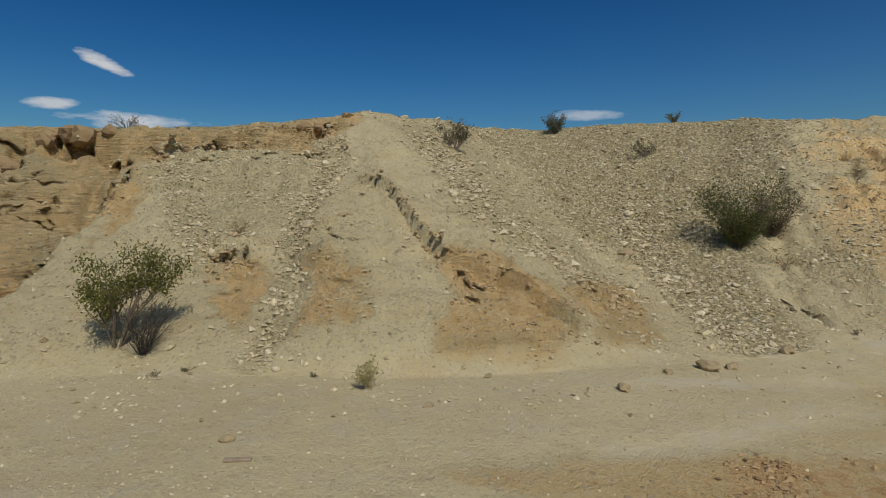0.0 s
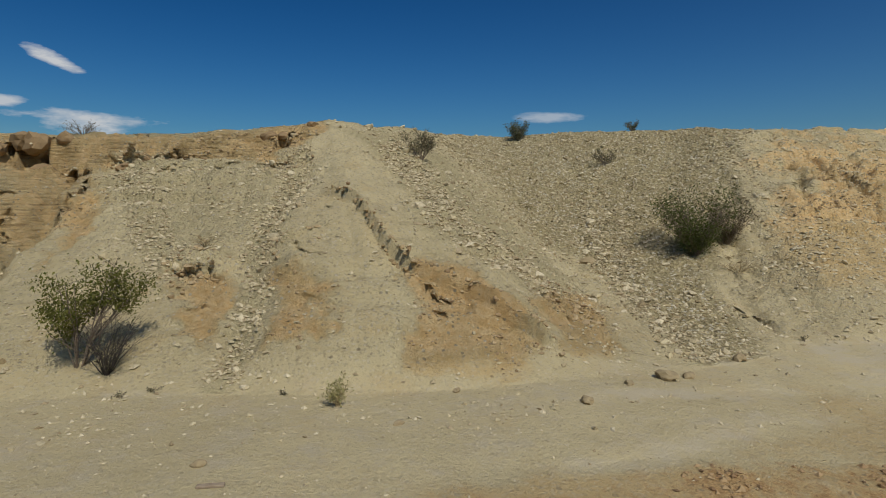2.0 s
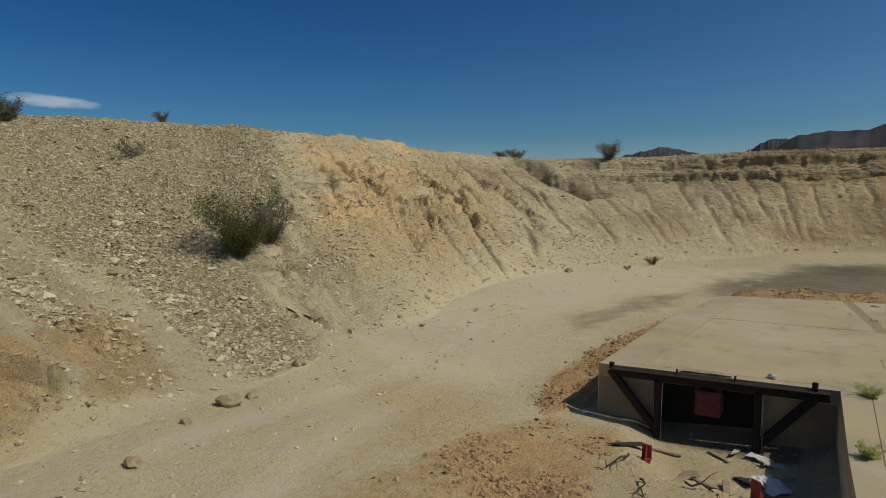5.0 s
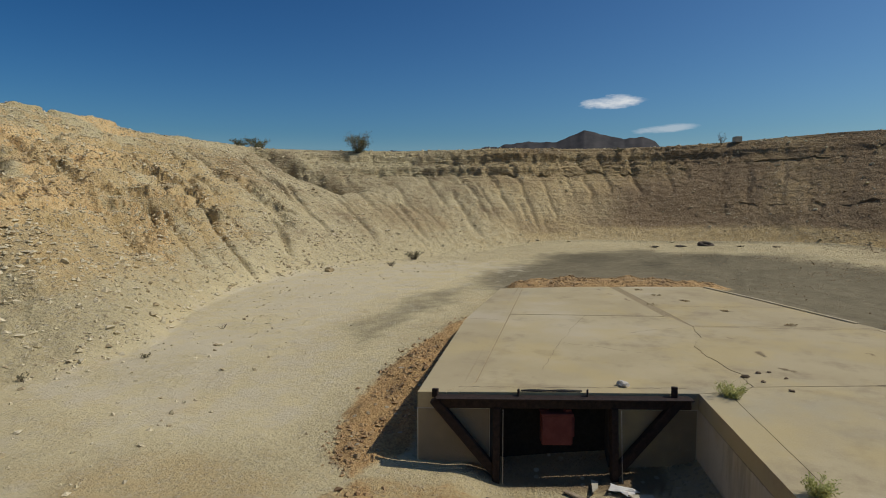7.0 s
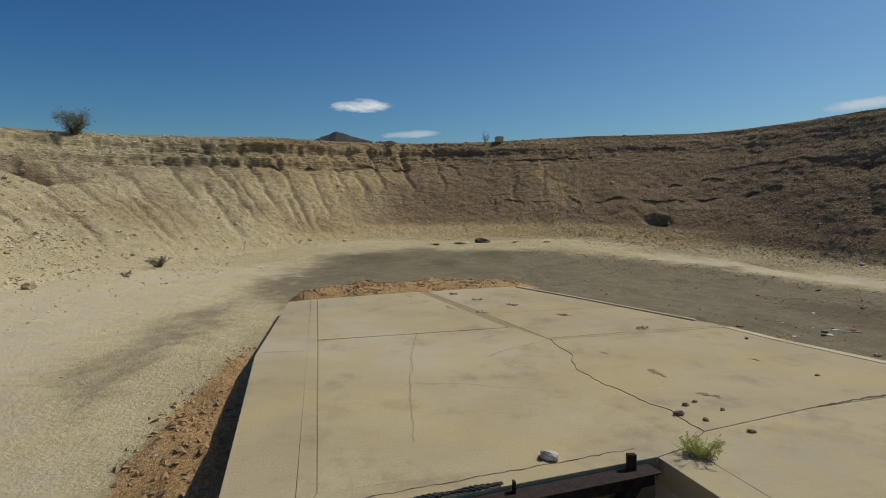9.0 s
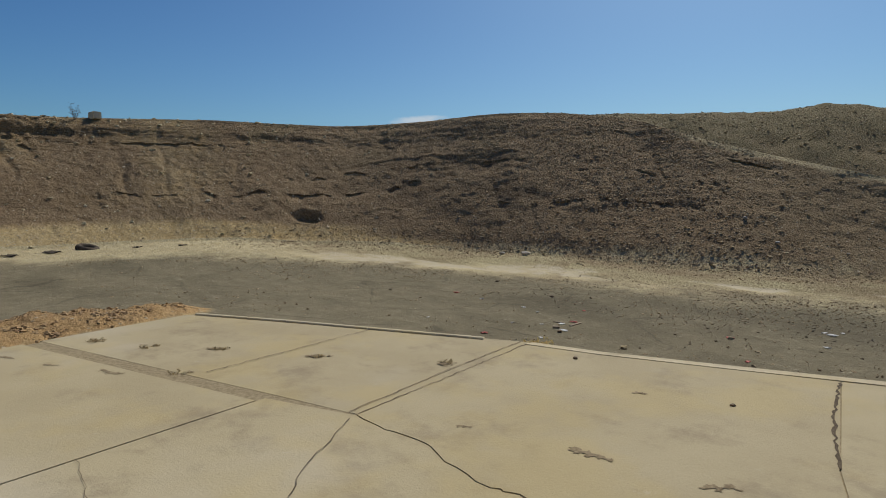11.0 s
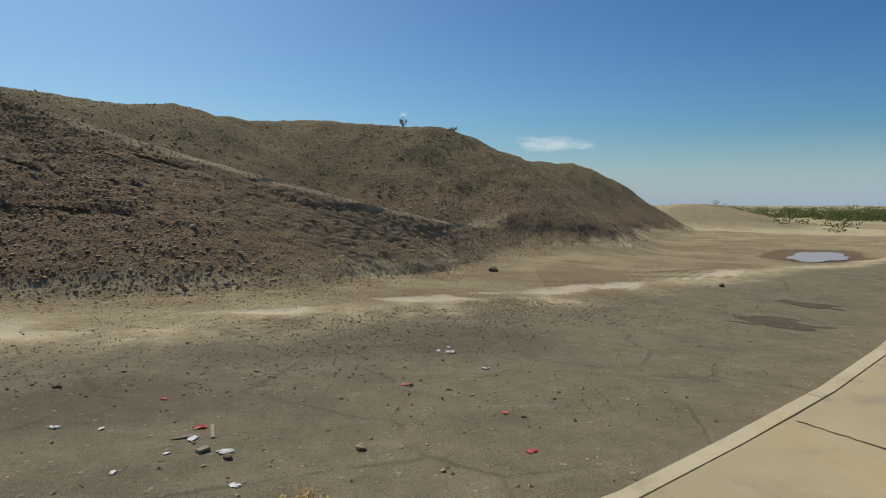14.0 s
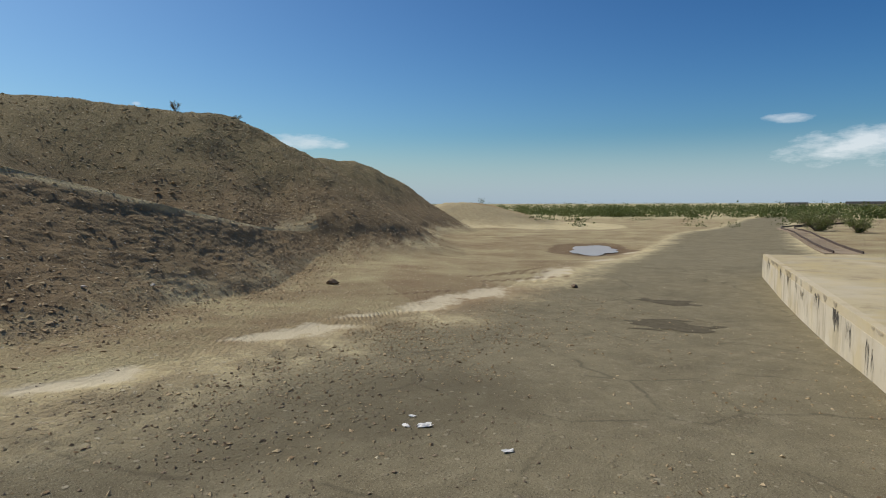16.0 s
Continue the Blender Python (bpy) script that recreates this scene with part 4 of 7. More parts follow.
# zones of the ground
def polygon_distance(x, y, poly):
    """Distance to a polygon's edge, positive inside."""
    d = np.full(np.shape(x), 1e9)
    inside = np.zeros(np.shape(x), bool)
    for (ax, ay), (bx, by) in zip(poly, poly[1:] + poly[:1]):
        dx, dy = bx - ax, by - ay
        f = np.clip(((x - ax) * dx + (y - ay) * dy) / (dx * dx + dy * dy), 0, 1)
        d = np.minimum(d, np.hypot(x - ax - f * dx, y - ay - f * dy))
        inside ^= ((ay > y) != (by > y)) & (x < (bx - ax) * (y - ay) / (by - ay + 1e-12) + ax)
    return np.where(inside, d, -d)


PAVED = [(17, -9.3), (7.7, -12.9), (0, -15.5), (-41, -33.5), (-86, -48), (-200, -86), (-205, -72), (-88, -40), (-30, -18), (-10, -8), (14, 3), (19.5, 8.6), (24, 9.5), (30, 8), (32, 4), (30, -2), (26, -6.5), (21.9, -8.4)]
LANE = [(10.7, 8.4), (12.5, 9.3), (14.2, 9.7), (17.9, 9.9), (22.9, 9.1), (24.0, 8.2), (19.0, 8.1), (16.5, 7.9), (13.6, 8.15), (11.0, 8.2)]
wob = cloudy(X * 0.5, Y * 0.5, 0, 4, 81) - 0.5
paved_d = polygon_distance(X, Y, PAVED)
wob_fine = cloudy(X * 2.2, Y * 2.2, 0, 3, 83) - 0.5
asphalt = np.maximum(smooth(paved_d + 1.8 * wob + 0.9 * wob_fine, -2.4, 2.6), 0.58 * smooth(polygon_distance(X, Y, LANE) + 1.6 * wob + 0.6 * wob_fine, -0.7, 0.9))
UU = np.concatenate([np.zeros_like(xi), u, np.ones_like(xo)], 1)
KK = K + 0 * X
BANKED = np.concatenate([np.zeros_like(xi), np.ones_like(xb) * banked, np.ones_like(xo) * (banked | on_hill)], 1)
NORTH, SOUTH, EAST, BOWL = (m + 0 * X for m in (north * banked, south, east, bowl))
DO = np.concatenate([np.zeros_like(xi), np.zeros_like(xb), D_OUT + 0 * xo], 1)
HILL = np.maximum(np.concatenate([np.zeros_like(xi), np.zeros_like(xb), on_hill * 1.0], 1), LIFTED)
asphalt *= 1 - smooth(UU, 0.0, 0.03) * (DO < 25) * (KK > 0.5) * (KK < 32.6)
blotch = cloudy(X * 0.28, Z * 0.55 + Y * 0.12, 0, 4, 91)
streak = cloudy((ARC + 0 * X[:, :1]) * 0.55 + 0.4 * wob, UU * 1.6, 0, 3, 95)
scar_all = np.concatenate([np.zeros_like(xi), scar, np.zeros_like(xo)], 1)
chute_all = np.concatenate([np.zeros_like(xi), chute, np.zeros_like(xo)], 1)
orange = NORTH * np.maximum(scar_all, 0.45 * smooth(blotch, 0.55, 0.7) * (1 - smooth(UU, 0.4, 0.6)) * smooth(UU, 0.05, 0.12))
orange = np.maximum(orange * np.where(KK > 9, 0.6, 1), 0.85 * NORTH * smooth(KK, 10.3, 11.2) * (1 - smooth(KK, 14, 15.5)) * smooth(UU, 0.12, 0.25) * (1 - smooth(UU, 0.75, 0.9)) * smooth(blotch, 0.28, 0.55))
layer_all, fan_all, hollow_all, rubble_all, ragged_all, cut_all = (np.concatenate([np.zeros_like(xi), m * banked, m[:, -1:] * banked * f + np.zeros_like(xo)], 1) for m, f in ((layer, 0), (fan, 0.8), (hollow, 1), (rubble, 0), (ragged, 0), (right_cut, 0)))
bedded = np.maximum(layer_all, (0.75 * EAST * (1 - 0.8 * SOUTH) * smooth(UU, 0.62, 0.75) + 0.3 * EAST * (1 - SOUTH) * smooth(UU, 0.1, 0.3)) * (DO < 0.5))
orange = np.maximum(orange, (0.5 + 1.2 * wob) * cut_all)
orange = np.maximum(orange, (0.7 + 0.9 * wob) * layer_all)
orange = orange * (1 - hollow_all) * (1 - chute_all) + 0.5 * EAST * smooth(UU, 0.10, 0.2) * (1 - smooth(UU, 0.42, 0.6)) * (1 - 0.6 * SOUTH) * smooth(blotch, 0.35, 0.6)
strata_left = layer_all * NORTH
# loose red earth by the dock
RED_EARTH = [(19.4, 7.5), (20.8, 7.1), (21.8, 4.6), (22.2, 1.5), (21.4, 1.1), (20.4, 2.6), (19.2, 5.0), (18.3, 7.1)]
RED_BANK = [(8.2, 6.6), (9.2, 6.2), (12.9, 6.9), (15.5, 7.2), (15.0, 7.4), (12.9, 7.6), (10.3, 7.62), (9.2, 7.42), (8.5, 7.05)]
red_d = np.maximum(polygon_distance(X, Y, RED_EARTH), polygon_distance(X, Y, RED_BANK))
red = smooth(red_d + 0.5 * wob + 0.25 * wob_fine, -0.15, 0.3)
WELL = [(3.5, 3.2), (9.2, 3.4), (8.9, 6.0), (7.0, 7.6), (4.0, 6.0)]
loose = red
red = np.maximum(red, 0.4 * smooth(polygon_distance(X, Y, WELL) + 1.5 * wob, -0.4, 0.5))
orange = np.maximum(orange, 1.15 * red)
orange = np.maximum(orange, (0.72 + 0.4 * smooth(KK, 18.5, 20)) * BANKED * (UU > 0.03) * smooth(KK, 15.5, 18.5) * (1 - smooth(KK, 22.5, 25)) * (0.75 + 0.8 * (blotch - 0.35)))
RUST_EARTH = [(-0.4, 5.5), (0.5, 6.1), (1.3, 6.4), (4.0, 6.6), (6.5, 6.9), (8.6, 6.7), (8.6, 5.4), (5.5, 4.6), (3.5, 4.6), (1.3, 5.0)]
orange = np.maximum(orange, 0.65 * smooth(polygon_distance(X, Y, RUST_EARTH) + 0.7 * wob + 0.3 * (cloudy(X * 2.2, Y * 2.2, 0, 3, 83) - 0.5), -0.2, 0.35) * (UU < 0.02))
asphalt *= 1 - red
TRODDEN = [(3.6, 6.6), (5.2, 8.0), (6.7, 10.1), (7.6, 9.7), (8.6, 8.4), (8.2, 6.9), (6.5, 6.4)]
orange = np.maximum(orange, 0.55 * smooth(polygon_distance(X, Y, TRODDEN) + 1.2 * wob + 0.4 * wob_fine, -0.6, 0.8) * (UU < 0.02))
rust_all = np.maximum(1.0 * smooth(red_d + 0.4 * wob, -0.2, 0.25), (0.55 + 1.1 * wob) * smooth(polygon_distance(X, Y, RUST_EARTH) + 0.9 * wob + 0.4 * wob_fine, -0.5, 0.5) * (UU < 0.02))
earth_dark = 0.3 * smooth(polygon_distance(X, Y, RED_EARTH) + 0.5 * wob, -0.15, 0.3)
gravel = NORTH * np.maximum(np.maximum(np.maximum(hollow_all, 0.75 * fan_all), np.maximum(0.8 * chute_all, 0.55 * rubble_all)), 0.4 * smooth(streak, 0.52, 0.68) * smooth(UU, 0.05, 0.2)) * (1 - strata_left) * (1 - 0.8 * ragged_all)
gravel = np.maximum(gravel, 0.6 * NORTH * smooth(UU, 0.93, 1.0))
gravel = np.maximum(gravel, 0.5 * EAST * smooth(UU, 0.9, 1.0)) * (1 - SOUTH)
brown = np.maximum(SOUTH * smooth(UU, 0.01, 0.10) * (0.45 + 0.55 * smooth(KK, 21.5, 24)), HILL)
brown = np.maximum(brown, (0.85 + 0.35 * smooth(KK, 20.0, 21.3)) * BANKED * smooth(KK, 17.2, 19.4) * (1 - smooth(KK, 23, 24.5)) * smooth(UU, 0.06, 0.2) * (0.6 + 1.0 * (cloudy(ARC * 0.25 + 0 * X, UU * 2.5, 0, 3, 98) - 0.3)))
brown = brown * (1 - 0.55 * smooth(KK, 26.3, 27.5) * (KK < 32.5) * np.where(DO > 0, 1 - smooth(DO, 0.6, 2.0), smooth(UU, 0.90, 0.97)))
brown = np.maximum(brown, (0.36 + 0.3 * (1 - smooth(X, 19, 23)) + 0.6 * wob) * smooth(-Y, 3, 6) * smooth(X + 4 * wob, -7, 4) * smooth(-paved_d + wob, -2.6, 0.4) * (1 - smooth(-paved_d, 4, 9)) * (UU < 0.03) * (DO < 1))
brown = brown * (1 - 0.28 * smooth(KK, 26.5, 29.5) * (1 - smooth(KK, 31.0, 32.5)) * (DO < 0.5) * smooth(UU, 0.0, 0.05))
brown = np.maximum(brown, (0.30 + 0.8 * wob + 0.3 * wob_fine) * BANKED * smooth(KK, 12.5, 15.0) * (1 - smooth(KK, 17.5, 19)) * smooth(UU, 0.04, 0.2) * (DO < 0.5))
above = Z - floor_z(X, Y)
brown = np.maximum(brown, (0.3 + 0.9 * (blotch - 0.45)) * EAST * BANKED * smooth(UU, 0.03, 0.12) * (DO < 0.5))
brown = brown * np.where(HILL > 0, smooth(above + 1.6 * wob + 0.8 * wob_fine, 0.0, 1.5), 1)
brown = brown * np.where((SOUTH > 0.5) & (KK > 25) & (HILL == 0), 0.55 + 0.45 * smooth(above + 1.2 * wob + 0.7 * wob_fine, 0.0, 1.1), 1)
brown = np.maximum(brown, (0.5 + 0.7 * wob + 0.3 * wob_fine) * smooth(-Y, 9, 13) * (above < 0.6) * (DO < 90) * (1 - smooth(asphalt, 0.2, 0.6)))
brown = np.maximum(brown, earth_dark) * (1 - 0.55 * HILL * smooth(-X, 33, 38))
# dark band on the south slope, painting the shade below its overhang
strata_shade_spots = SOUTH * BANKED * (1 - smooth(KK, 26, 28)) * 0.8 * smooth(UU + 0.06 * wob, 0.30, 0.36) * (1 - smooth(UU + 0.06 * wob, 0.40, 0.46)) * smooth(cloudy(X * 0.3, Y * 0.3, 0, 2, 99), 0.3, 0.5)
strata_shade_spots = np.maximum(strata_shade_spots, 0.55 * SOUTH * BANKED * (1 - smooth(KK, 25.5, 27)) * smooth(UU, 0.26, 0.34) * (1 - smooth(UU, 0.66, 0.8)) * smooth(np.sin(Z * 5.5 + 5 * wob + 2 * wob_fine), -0.3, 0.8) * smooth(cloudy(ARC * 0.2 + 0 * X, UU * 2, 0, 3, 101), 0.35, 0.6))
south_edge = polygon_distance(X, Y, PAVED)
pale = smooth(-Y, 3, 6) * smooth(X, -28, -18) * smooth(south_edge + wob, -3.4, -1.0) * (1 - smooth(south_edge, -0.6, 0.3)) * (UU < 0.05) * 0.9
ribbon = smooth(-Y, 3, 6) * smooth(X, -28, -18) * np.exp(-((south_edge + 1.15 + 1.2 * wob + 0.5 * wob_fine) / 0.6) ** 2) * (UU < 0.05)
beyond = 1 - smooth(X, 18, 21)
pale = (pale * (1 - 0.75 * beyond) + 0.9 * ribbon * beyond) * smooth(cloudy(X * 0.35 + Y * 0.15, Y * 0.9, 0, 3, 89, 0.5), 0.36, 0.6) * 0.8
gravel = np.maximum(gravel, 0.85 * smooth(-Y, 4, 9) * smooth(-south_edge, -0.5, 2) * np.where(BANKED > 0, 1 - smooth(UU, 0.0, 0.05), 1) * (1 - HILL * (X > -33)))
px_, py_ = X + 21.3, Y + 30.0
pool_d = np.hypot((px_ * 0.81 + py_ * 0.58) / 7.2, (py_ * 0.81 - px_ * 0.58) / 3.6)
wet_and_shade = 1 - smooth(pool_d + 0.6 * wob, 0.8, 1.05)
for sx, sy, sr in ((29.0, 6.0, 2.4), (30.0, 1.0, 2.2), (27.5, 3.2, 1.4), (13.0, -8.0, 3.0), (18.5, -5.5, 2.5)):
    strata_shade_spots = np.maximum(strata_shade_spots, 0.55 * (1 - smooth(np.hypot((X - sx) / sr, (Y - sy) / (0.5 * sr)) + 1.0 * wob, 0.3, 1.2)))
PIT = [(4.5, 2.4), (10.2, 2.9), (9.6, 6.3), (7.2, 6.9), (4.8, 5.6)]
DEEP = [(7.6, 2.4), (10.3, 2.8), (9.7, 5.4), (8.6, 5.6), (7.6, 4.6)]
Z = Z - 0.12 * smooth(polygon_distance(X, Y, PIT), -0.2, 1.0) - 0.2 * smooth(polygon_distance(X, Y, DEEP), -0.1, 0.5)
Z = Z + 0.16 * smooth(polygon_distance(X, Y, RED_EARTH) + 0.5 * wob, -0.1, 0.5) + 0.24 * red * (cloudy(X * 2.2, Y * 2.2, 0, 3, 85) - 0.4)
Z = Z - 0.16 * (1 - smooth(pool_d, 0.7, 1.3))
track = 0.0
for line in ([(3, 8.6), (9, 9.9), (14, 11.4), (20, 12.8), (27, 11.2)], [(2, 6.2), (8, 8.9), (13, 9.9), (20, 10.8), (27, 9.6)]):
    for (ax_, ay_), (bx_, by_) in zip(line, line[1:]):
        f_ = np.clip(((X - ax_) * (bx_ - ax_) + (Y - ay_) * (by_ - ay_)) / ((bx_ - ax_) ** 2 + (by_ - ay_) ** 2), 0, 1)
        track = np.maximum(track, np.exp(-(np.hypot(X - ax_ - f_ * (bx_ - ax_), Y - ay_ - f_ * (by_ - ay_)) / 0.7) ** 2))
pale = np.maximum(pale, np.maximum(np.maximum(0.6 * track, (0.62 + 0.4 * wob) * smooth(X, 6, 9) * smooth(Y, 6.5, 8.5) * (1 - smooth(X, 24, 30))), 0.42 * smooth(-X + 3 * wob, -11, -8) * smooth(Y, 2.0, 4.0)) * (1 - smooth(UU, 0.0, 0.09)) * (DO < 1)) * (1 - 0.9 * np.clip(orange, 0, 1))
pale = pale * (1 - 0.5 * smooth(polygon_distance(X, Y, LANE) + 1.6 * wob, -0.8, 0.5))
ruts = 0.0
for ax_, ay_, bx_, by_ in ((2.2, -18.4, -1.9, -17.8), (2.6, -17.1, -1.5, -16.5), (7.3, -16.3, 5.1, -15.9), (1.1, -18.2, -5.0, -19.4)):
    f_ = np.clip(((X - ax_) * (bx_ - ax_) + (Y - ay_) * (by_ - ay_)) / ((bx_ - ax_) ** 2 + (by_ - ay_) ** 2), 0, 1)
    ruts = np.maximum(ruts, np.exp(-((np.hypot(X - ax_ - f_ * (bx_ - ax_), Y - ay_ - f_ * (by_ - ay_)) + 0.35 * wob) / 0.2) ** 2))
# ground below the dock's front, darkened to deepen the shade there
FRONT_SHADE = [(8.9, 5.6), (9.6, 5.6), (10.2, 3.3), (9.3, 3.2)]
wet_and_shade = np.maximum(np.maximum(wet_and_shade, 0.85 * ruts), 1.0 * smooth(polygon_distance(X, Y, FRONT_SHADE) + 0.4 * wob, -0.2, 0.2))
strata_shade_spots = np.maximum(strata_shade_spots, 0.35 * strata_left * smooth(np.sin(Z * 15 + 8 * wob + 3 * wob_fine), 0.2, 0.9) * smooth(blotch, 0.35, 0.6))
green = np.maximum(0.12 * brown * (SOUTH + HILL > 0.5) * smooth(cloudy(X * 0.18, Y * 0.18 + 0.2 * Z, 0, 3, 104), 0.46, 0.62) * np.maximum(HILL, smooth(UU, 0.45, 0.8)), smooth(DO, 90, 140) * 0.55 * smooth(cloudy(X * 0.02, Y * 0.02, 0, 3, 103), 0.45, 0.6) * (KK > 30))
green = np.maximum(green, brown * np.maximum(HILL * (0.1 + 0.28 * smooth(above + 3 * wob, 2.0, 6.5)), 0.1 * SOUTH * smooth(KK, 26.5, 28.5)))
mesh = bpy.data.meshes.new("ground")
V = np.stack([X, Y, Z], -1).reshape(-1, 3)
a = np.arange(NS)[:, None] * NU + np.arange(NU - 1)[None, :]
b = ((np.arange(NS) + 1) % NS)[:, None] * NU + np.arange(NU - 1)[None, :]
QUADS = np.stack([a, a + 1, b + 1, b], -1).reshape(-1, 4)
mid = len(V)
V = np.concatenate([V, [(CENTRE[0], CENTRE[1], float(floor_z(*CENTRE)))]])
HUB = [(mid, int(i * NU), int(((i + 1) % NS) * NU)) for i in range(NS)]
mesh.from_pydata(V.tolist(), [], QUADS.tolist() + HUB)
mesh.polygons.foreach_set("use_smooth", [True] * len(mesh.polygons))
for name, chans in (("zone", (orange, gravel, asphalt, brown)), ("zone_two", (pale, wet_and_shade, strata_shade_spots, green)), ("zone_three", (bedded, ragged_all, hollow_all, np.maximum(rubble_all, np.maximum(0.6 * chute_all, 0.8 * cut_all))))):
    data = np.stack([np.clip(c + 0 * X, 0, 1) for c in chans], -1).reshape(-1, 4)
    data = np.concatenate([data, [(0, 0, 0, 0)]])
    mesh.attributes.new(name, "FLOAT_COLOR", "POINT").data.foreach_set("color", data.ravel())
rust_all = np.maximum(rust_all, 0.75 * (1 - smooth(np.hypot((X + 56) / 10, (Y + 73) / 5) + 0.6 * wob, 0.5, 1.1)) * HILL)
mesh.attributes.new("zone_four", "FLOAT_COLOR", "POINT").data.foreach_set("color", np.concatenate([np.stack([np.clip(rust_all + 0 * X, 0, 1), np.clip(np.maximum((0.75 + 1.1 * wob) * scar_all * NORTH * smooth(UU + 0.05 * wob_fine, 0.0, 0.11) * (1 - 0.9 * chute_all), np.maximum((0.45 + 1.0 * wob) * layer_all, (0.55 + 1.6 * wob) * cut_all * smooth(UU, 0.26, 0.44) * (1 - smooth(KK, 13.2, 14.4)))), 0, 1)] + [0 * X] * 2, -1).reshape(-1, 4), [(0, 0, 0, 0)]]).ravel())
mesh.materials.append(GROUND)
mesh.update()
if sum(mesh.polygons[i].normal.z for i in range(0, len(mesh.polygons), 5000)) < 0:
    mesh.flip_normals()
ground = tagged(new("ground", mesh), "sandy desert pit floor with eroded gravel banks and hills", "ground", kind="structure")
TREE = BVHTree.FromPolygons([tuple(v) for v in V[:mid]], QUADS.tolist())


def rest(x, y, sink=0.0):
    """The place on the ground at x, y."""
    hit = TREE.ray_cast(Vector((x, y, 60)), Vector((0, 0, -1)))[0]
    return Vector((x, y, (hit.z if hit else float(floor_z(x, y))) - sink))


# ---- loose stones: countless, lying on the banks and the floor ----
rng = np.random.default_rng(5)
phi = (1 + 5 ** 0.5) / 2
ICO = np.array([(-1, phi, 0), (1, phi, 0), (-1, -phi, 0), (1, -phi, 0), (0, -1, phi), (0, 1, phi), (0, -1, -phi), (0, 1, -phi), (phi, 0, -1), (phi, 0, 1), (-phi, 0, -1), (-phi, 0, 1)]) / 1.9
ICO_F = np.array([(0, 11, 5), (0, 5, 1), (0, 1, 7), (0, 7, 10), (0, 10, 11), (1, 5, 9), (5, 11, 4), (11, 10, 2), (10, 7, 6), (7, 1, 8), (3, 9, 4), (3, 4, 2), (3, 2, 6), (3, 6, 8), (3, 8, 9), (4, 9, 5), (2, 4, 11), (6, 2, 10), (8, 6, 7), (9, 8, 1)])
OCTA = np.array([(1, 0, 0), (0, 1, 0), (-1, 0, 0), (0, -1, 0), (0, 0, 1), (0, 0, -1)])
OCTA_F = np.array([(0, 1, 4), (1, 2, 4), (2, 3, 4), (3, 0, 4), (1, 0, 5), (2, 1, 5), (3, 2, 5), (0, 3, 5)])
CELL = np.abs(np.roll(X, -1, 0) - X) + np.abs(np.roll(Y, -1, 0) - Y)
STEP = np.concatenate([np.hypot(np.diff(X, axis=1), np.diff(Y, axis=1)), np.zeros((NS, 1))], 1)
AREA = np.clip(CELL * STEP, 0, 3.0) * (np.hypot(X - 12, Y + 2) < 75)


def scatter(name, label, weight, count, small, large, material, bias=2.6, lift=0.08, flat=0.62):
    w = (weight * AREA).ravel()
    w = w / w.sum()
    ids = rng.choice(len(w), count, p=w)
    size = small + (large - small) * rng.random(count) ** bias
    at = np.stack([X.ravel()[ids], Y.ravel()[ids], Z.ravel()[ids]], -1)
    i, j = ids // NU, ids % NU
    i2, j2 = (i + 1) % NS, np.minimum(j + 1, NU - 1)
    grid = np.stack([X, Y, Z], -1)
    near = grid[i, j]
    at = near + rng.random((count, 1)) * (grid[i2, j] - near) + rng.random((count, 1)) * (grid[i, j2] - near)
    at[:, 2] += size * lift
    form, sides = (ICO, ICO_F) if large > 0.16 and count < 5000 else (OCTA * 0.9, OCTA_F)
    n = len(form)
    shape = form[None] * (1 + rng.uniform(-0.34, 0.34, (count, n, 1))) + rng.uniform(-0.18, 0.18, (count, n, 3))
    shape = shape * (rng.uniform(0.6, 1.25, (count, 1, 3)) * np.array([1, 1, flat])) * size[:, None, None] / 2
    a = rng.uniform(0, 2 * np.pi, count)
    c, s_ = np.cos(a)[:, None], np.sin(a)[:, None]
    lean = rng.normal(0, 0.35, (count, 1))
    x, y, z = shape[..., 0], shape[..., 1], shape[..., 2]
    x, z = x * np.cos(lean) - z * np.sin(lean), x * np.sin(lean) + z * np.cos(lean)
    pts = np.stack([x * c - y * s_, x * s_ + y * c, z], -1) + at[:, None]
    faces = (sides[None] + n * np.arange(count)[:, None, None]).reshape(-1, 3)
    return tagged(from_arrays(name, pts.reshape(-1, 3), faces, material), label, "stones", kind="stuff")


SEEN = BANKED * (DO < 3) * (UU > 0.01)
scatter("bank_stones", "pale loose stones scattered on the eroded sandy bank", NORTH * SEEN * (0.3 + 1.2 * gravel + 1.6 * rubble_all + 1.2 * cut_all + 0.7 * smooth(KK, 9.8, 10.6) * (1 - smooth(KK, 14.5, 16)) + 0.5 * np.exp(-(UU / 0.12) ** 2)) * (1 - 0.75 * layer_all) * (1 - 0.6 * scar_all) * smooth(cloudy(X * 0.9, Y * 0.9, Z * 0.9, 3, 56), 0.3, 0.62), 34000, 0.03, 0.17, ROCK_PALE, 3.2, 0.05, 0.6)
scatter("hollow_gravel", "dark and pale gravel covering the hollow of the bank", NORTH * SEEN * hollow_all * (0.3 + smooth(cloudy(X * 0.7, Y * 0.7, Z * 0.7, 3, 58), 0.35, 0.6)), 15000, 0.04, 0.19, ROCK_MIXED, 2.6, 0.05, 0.6)
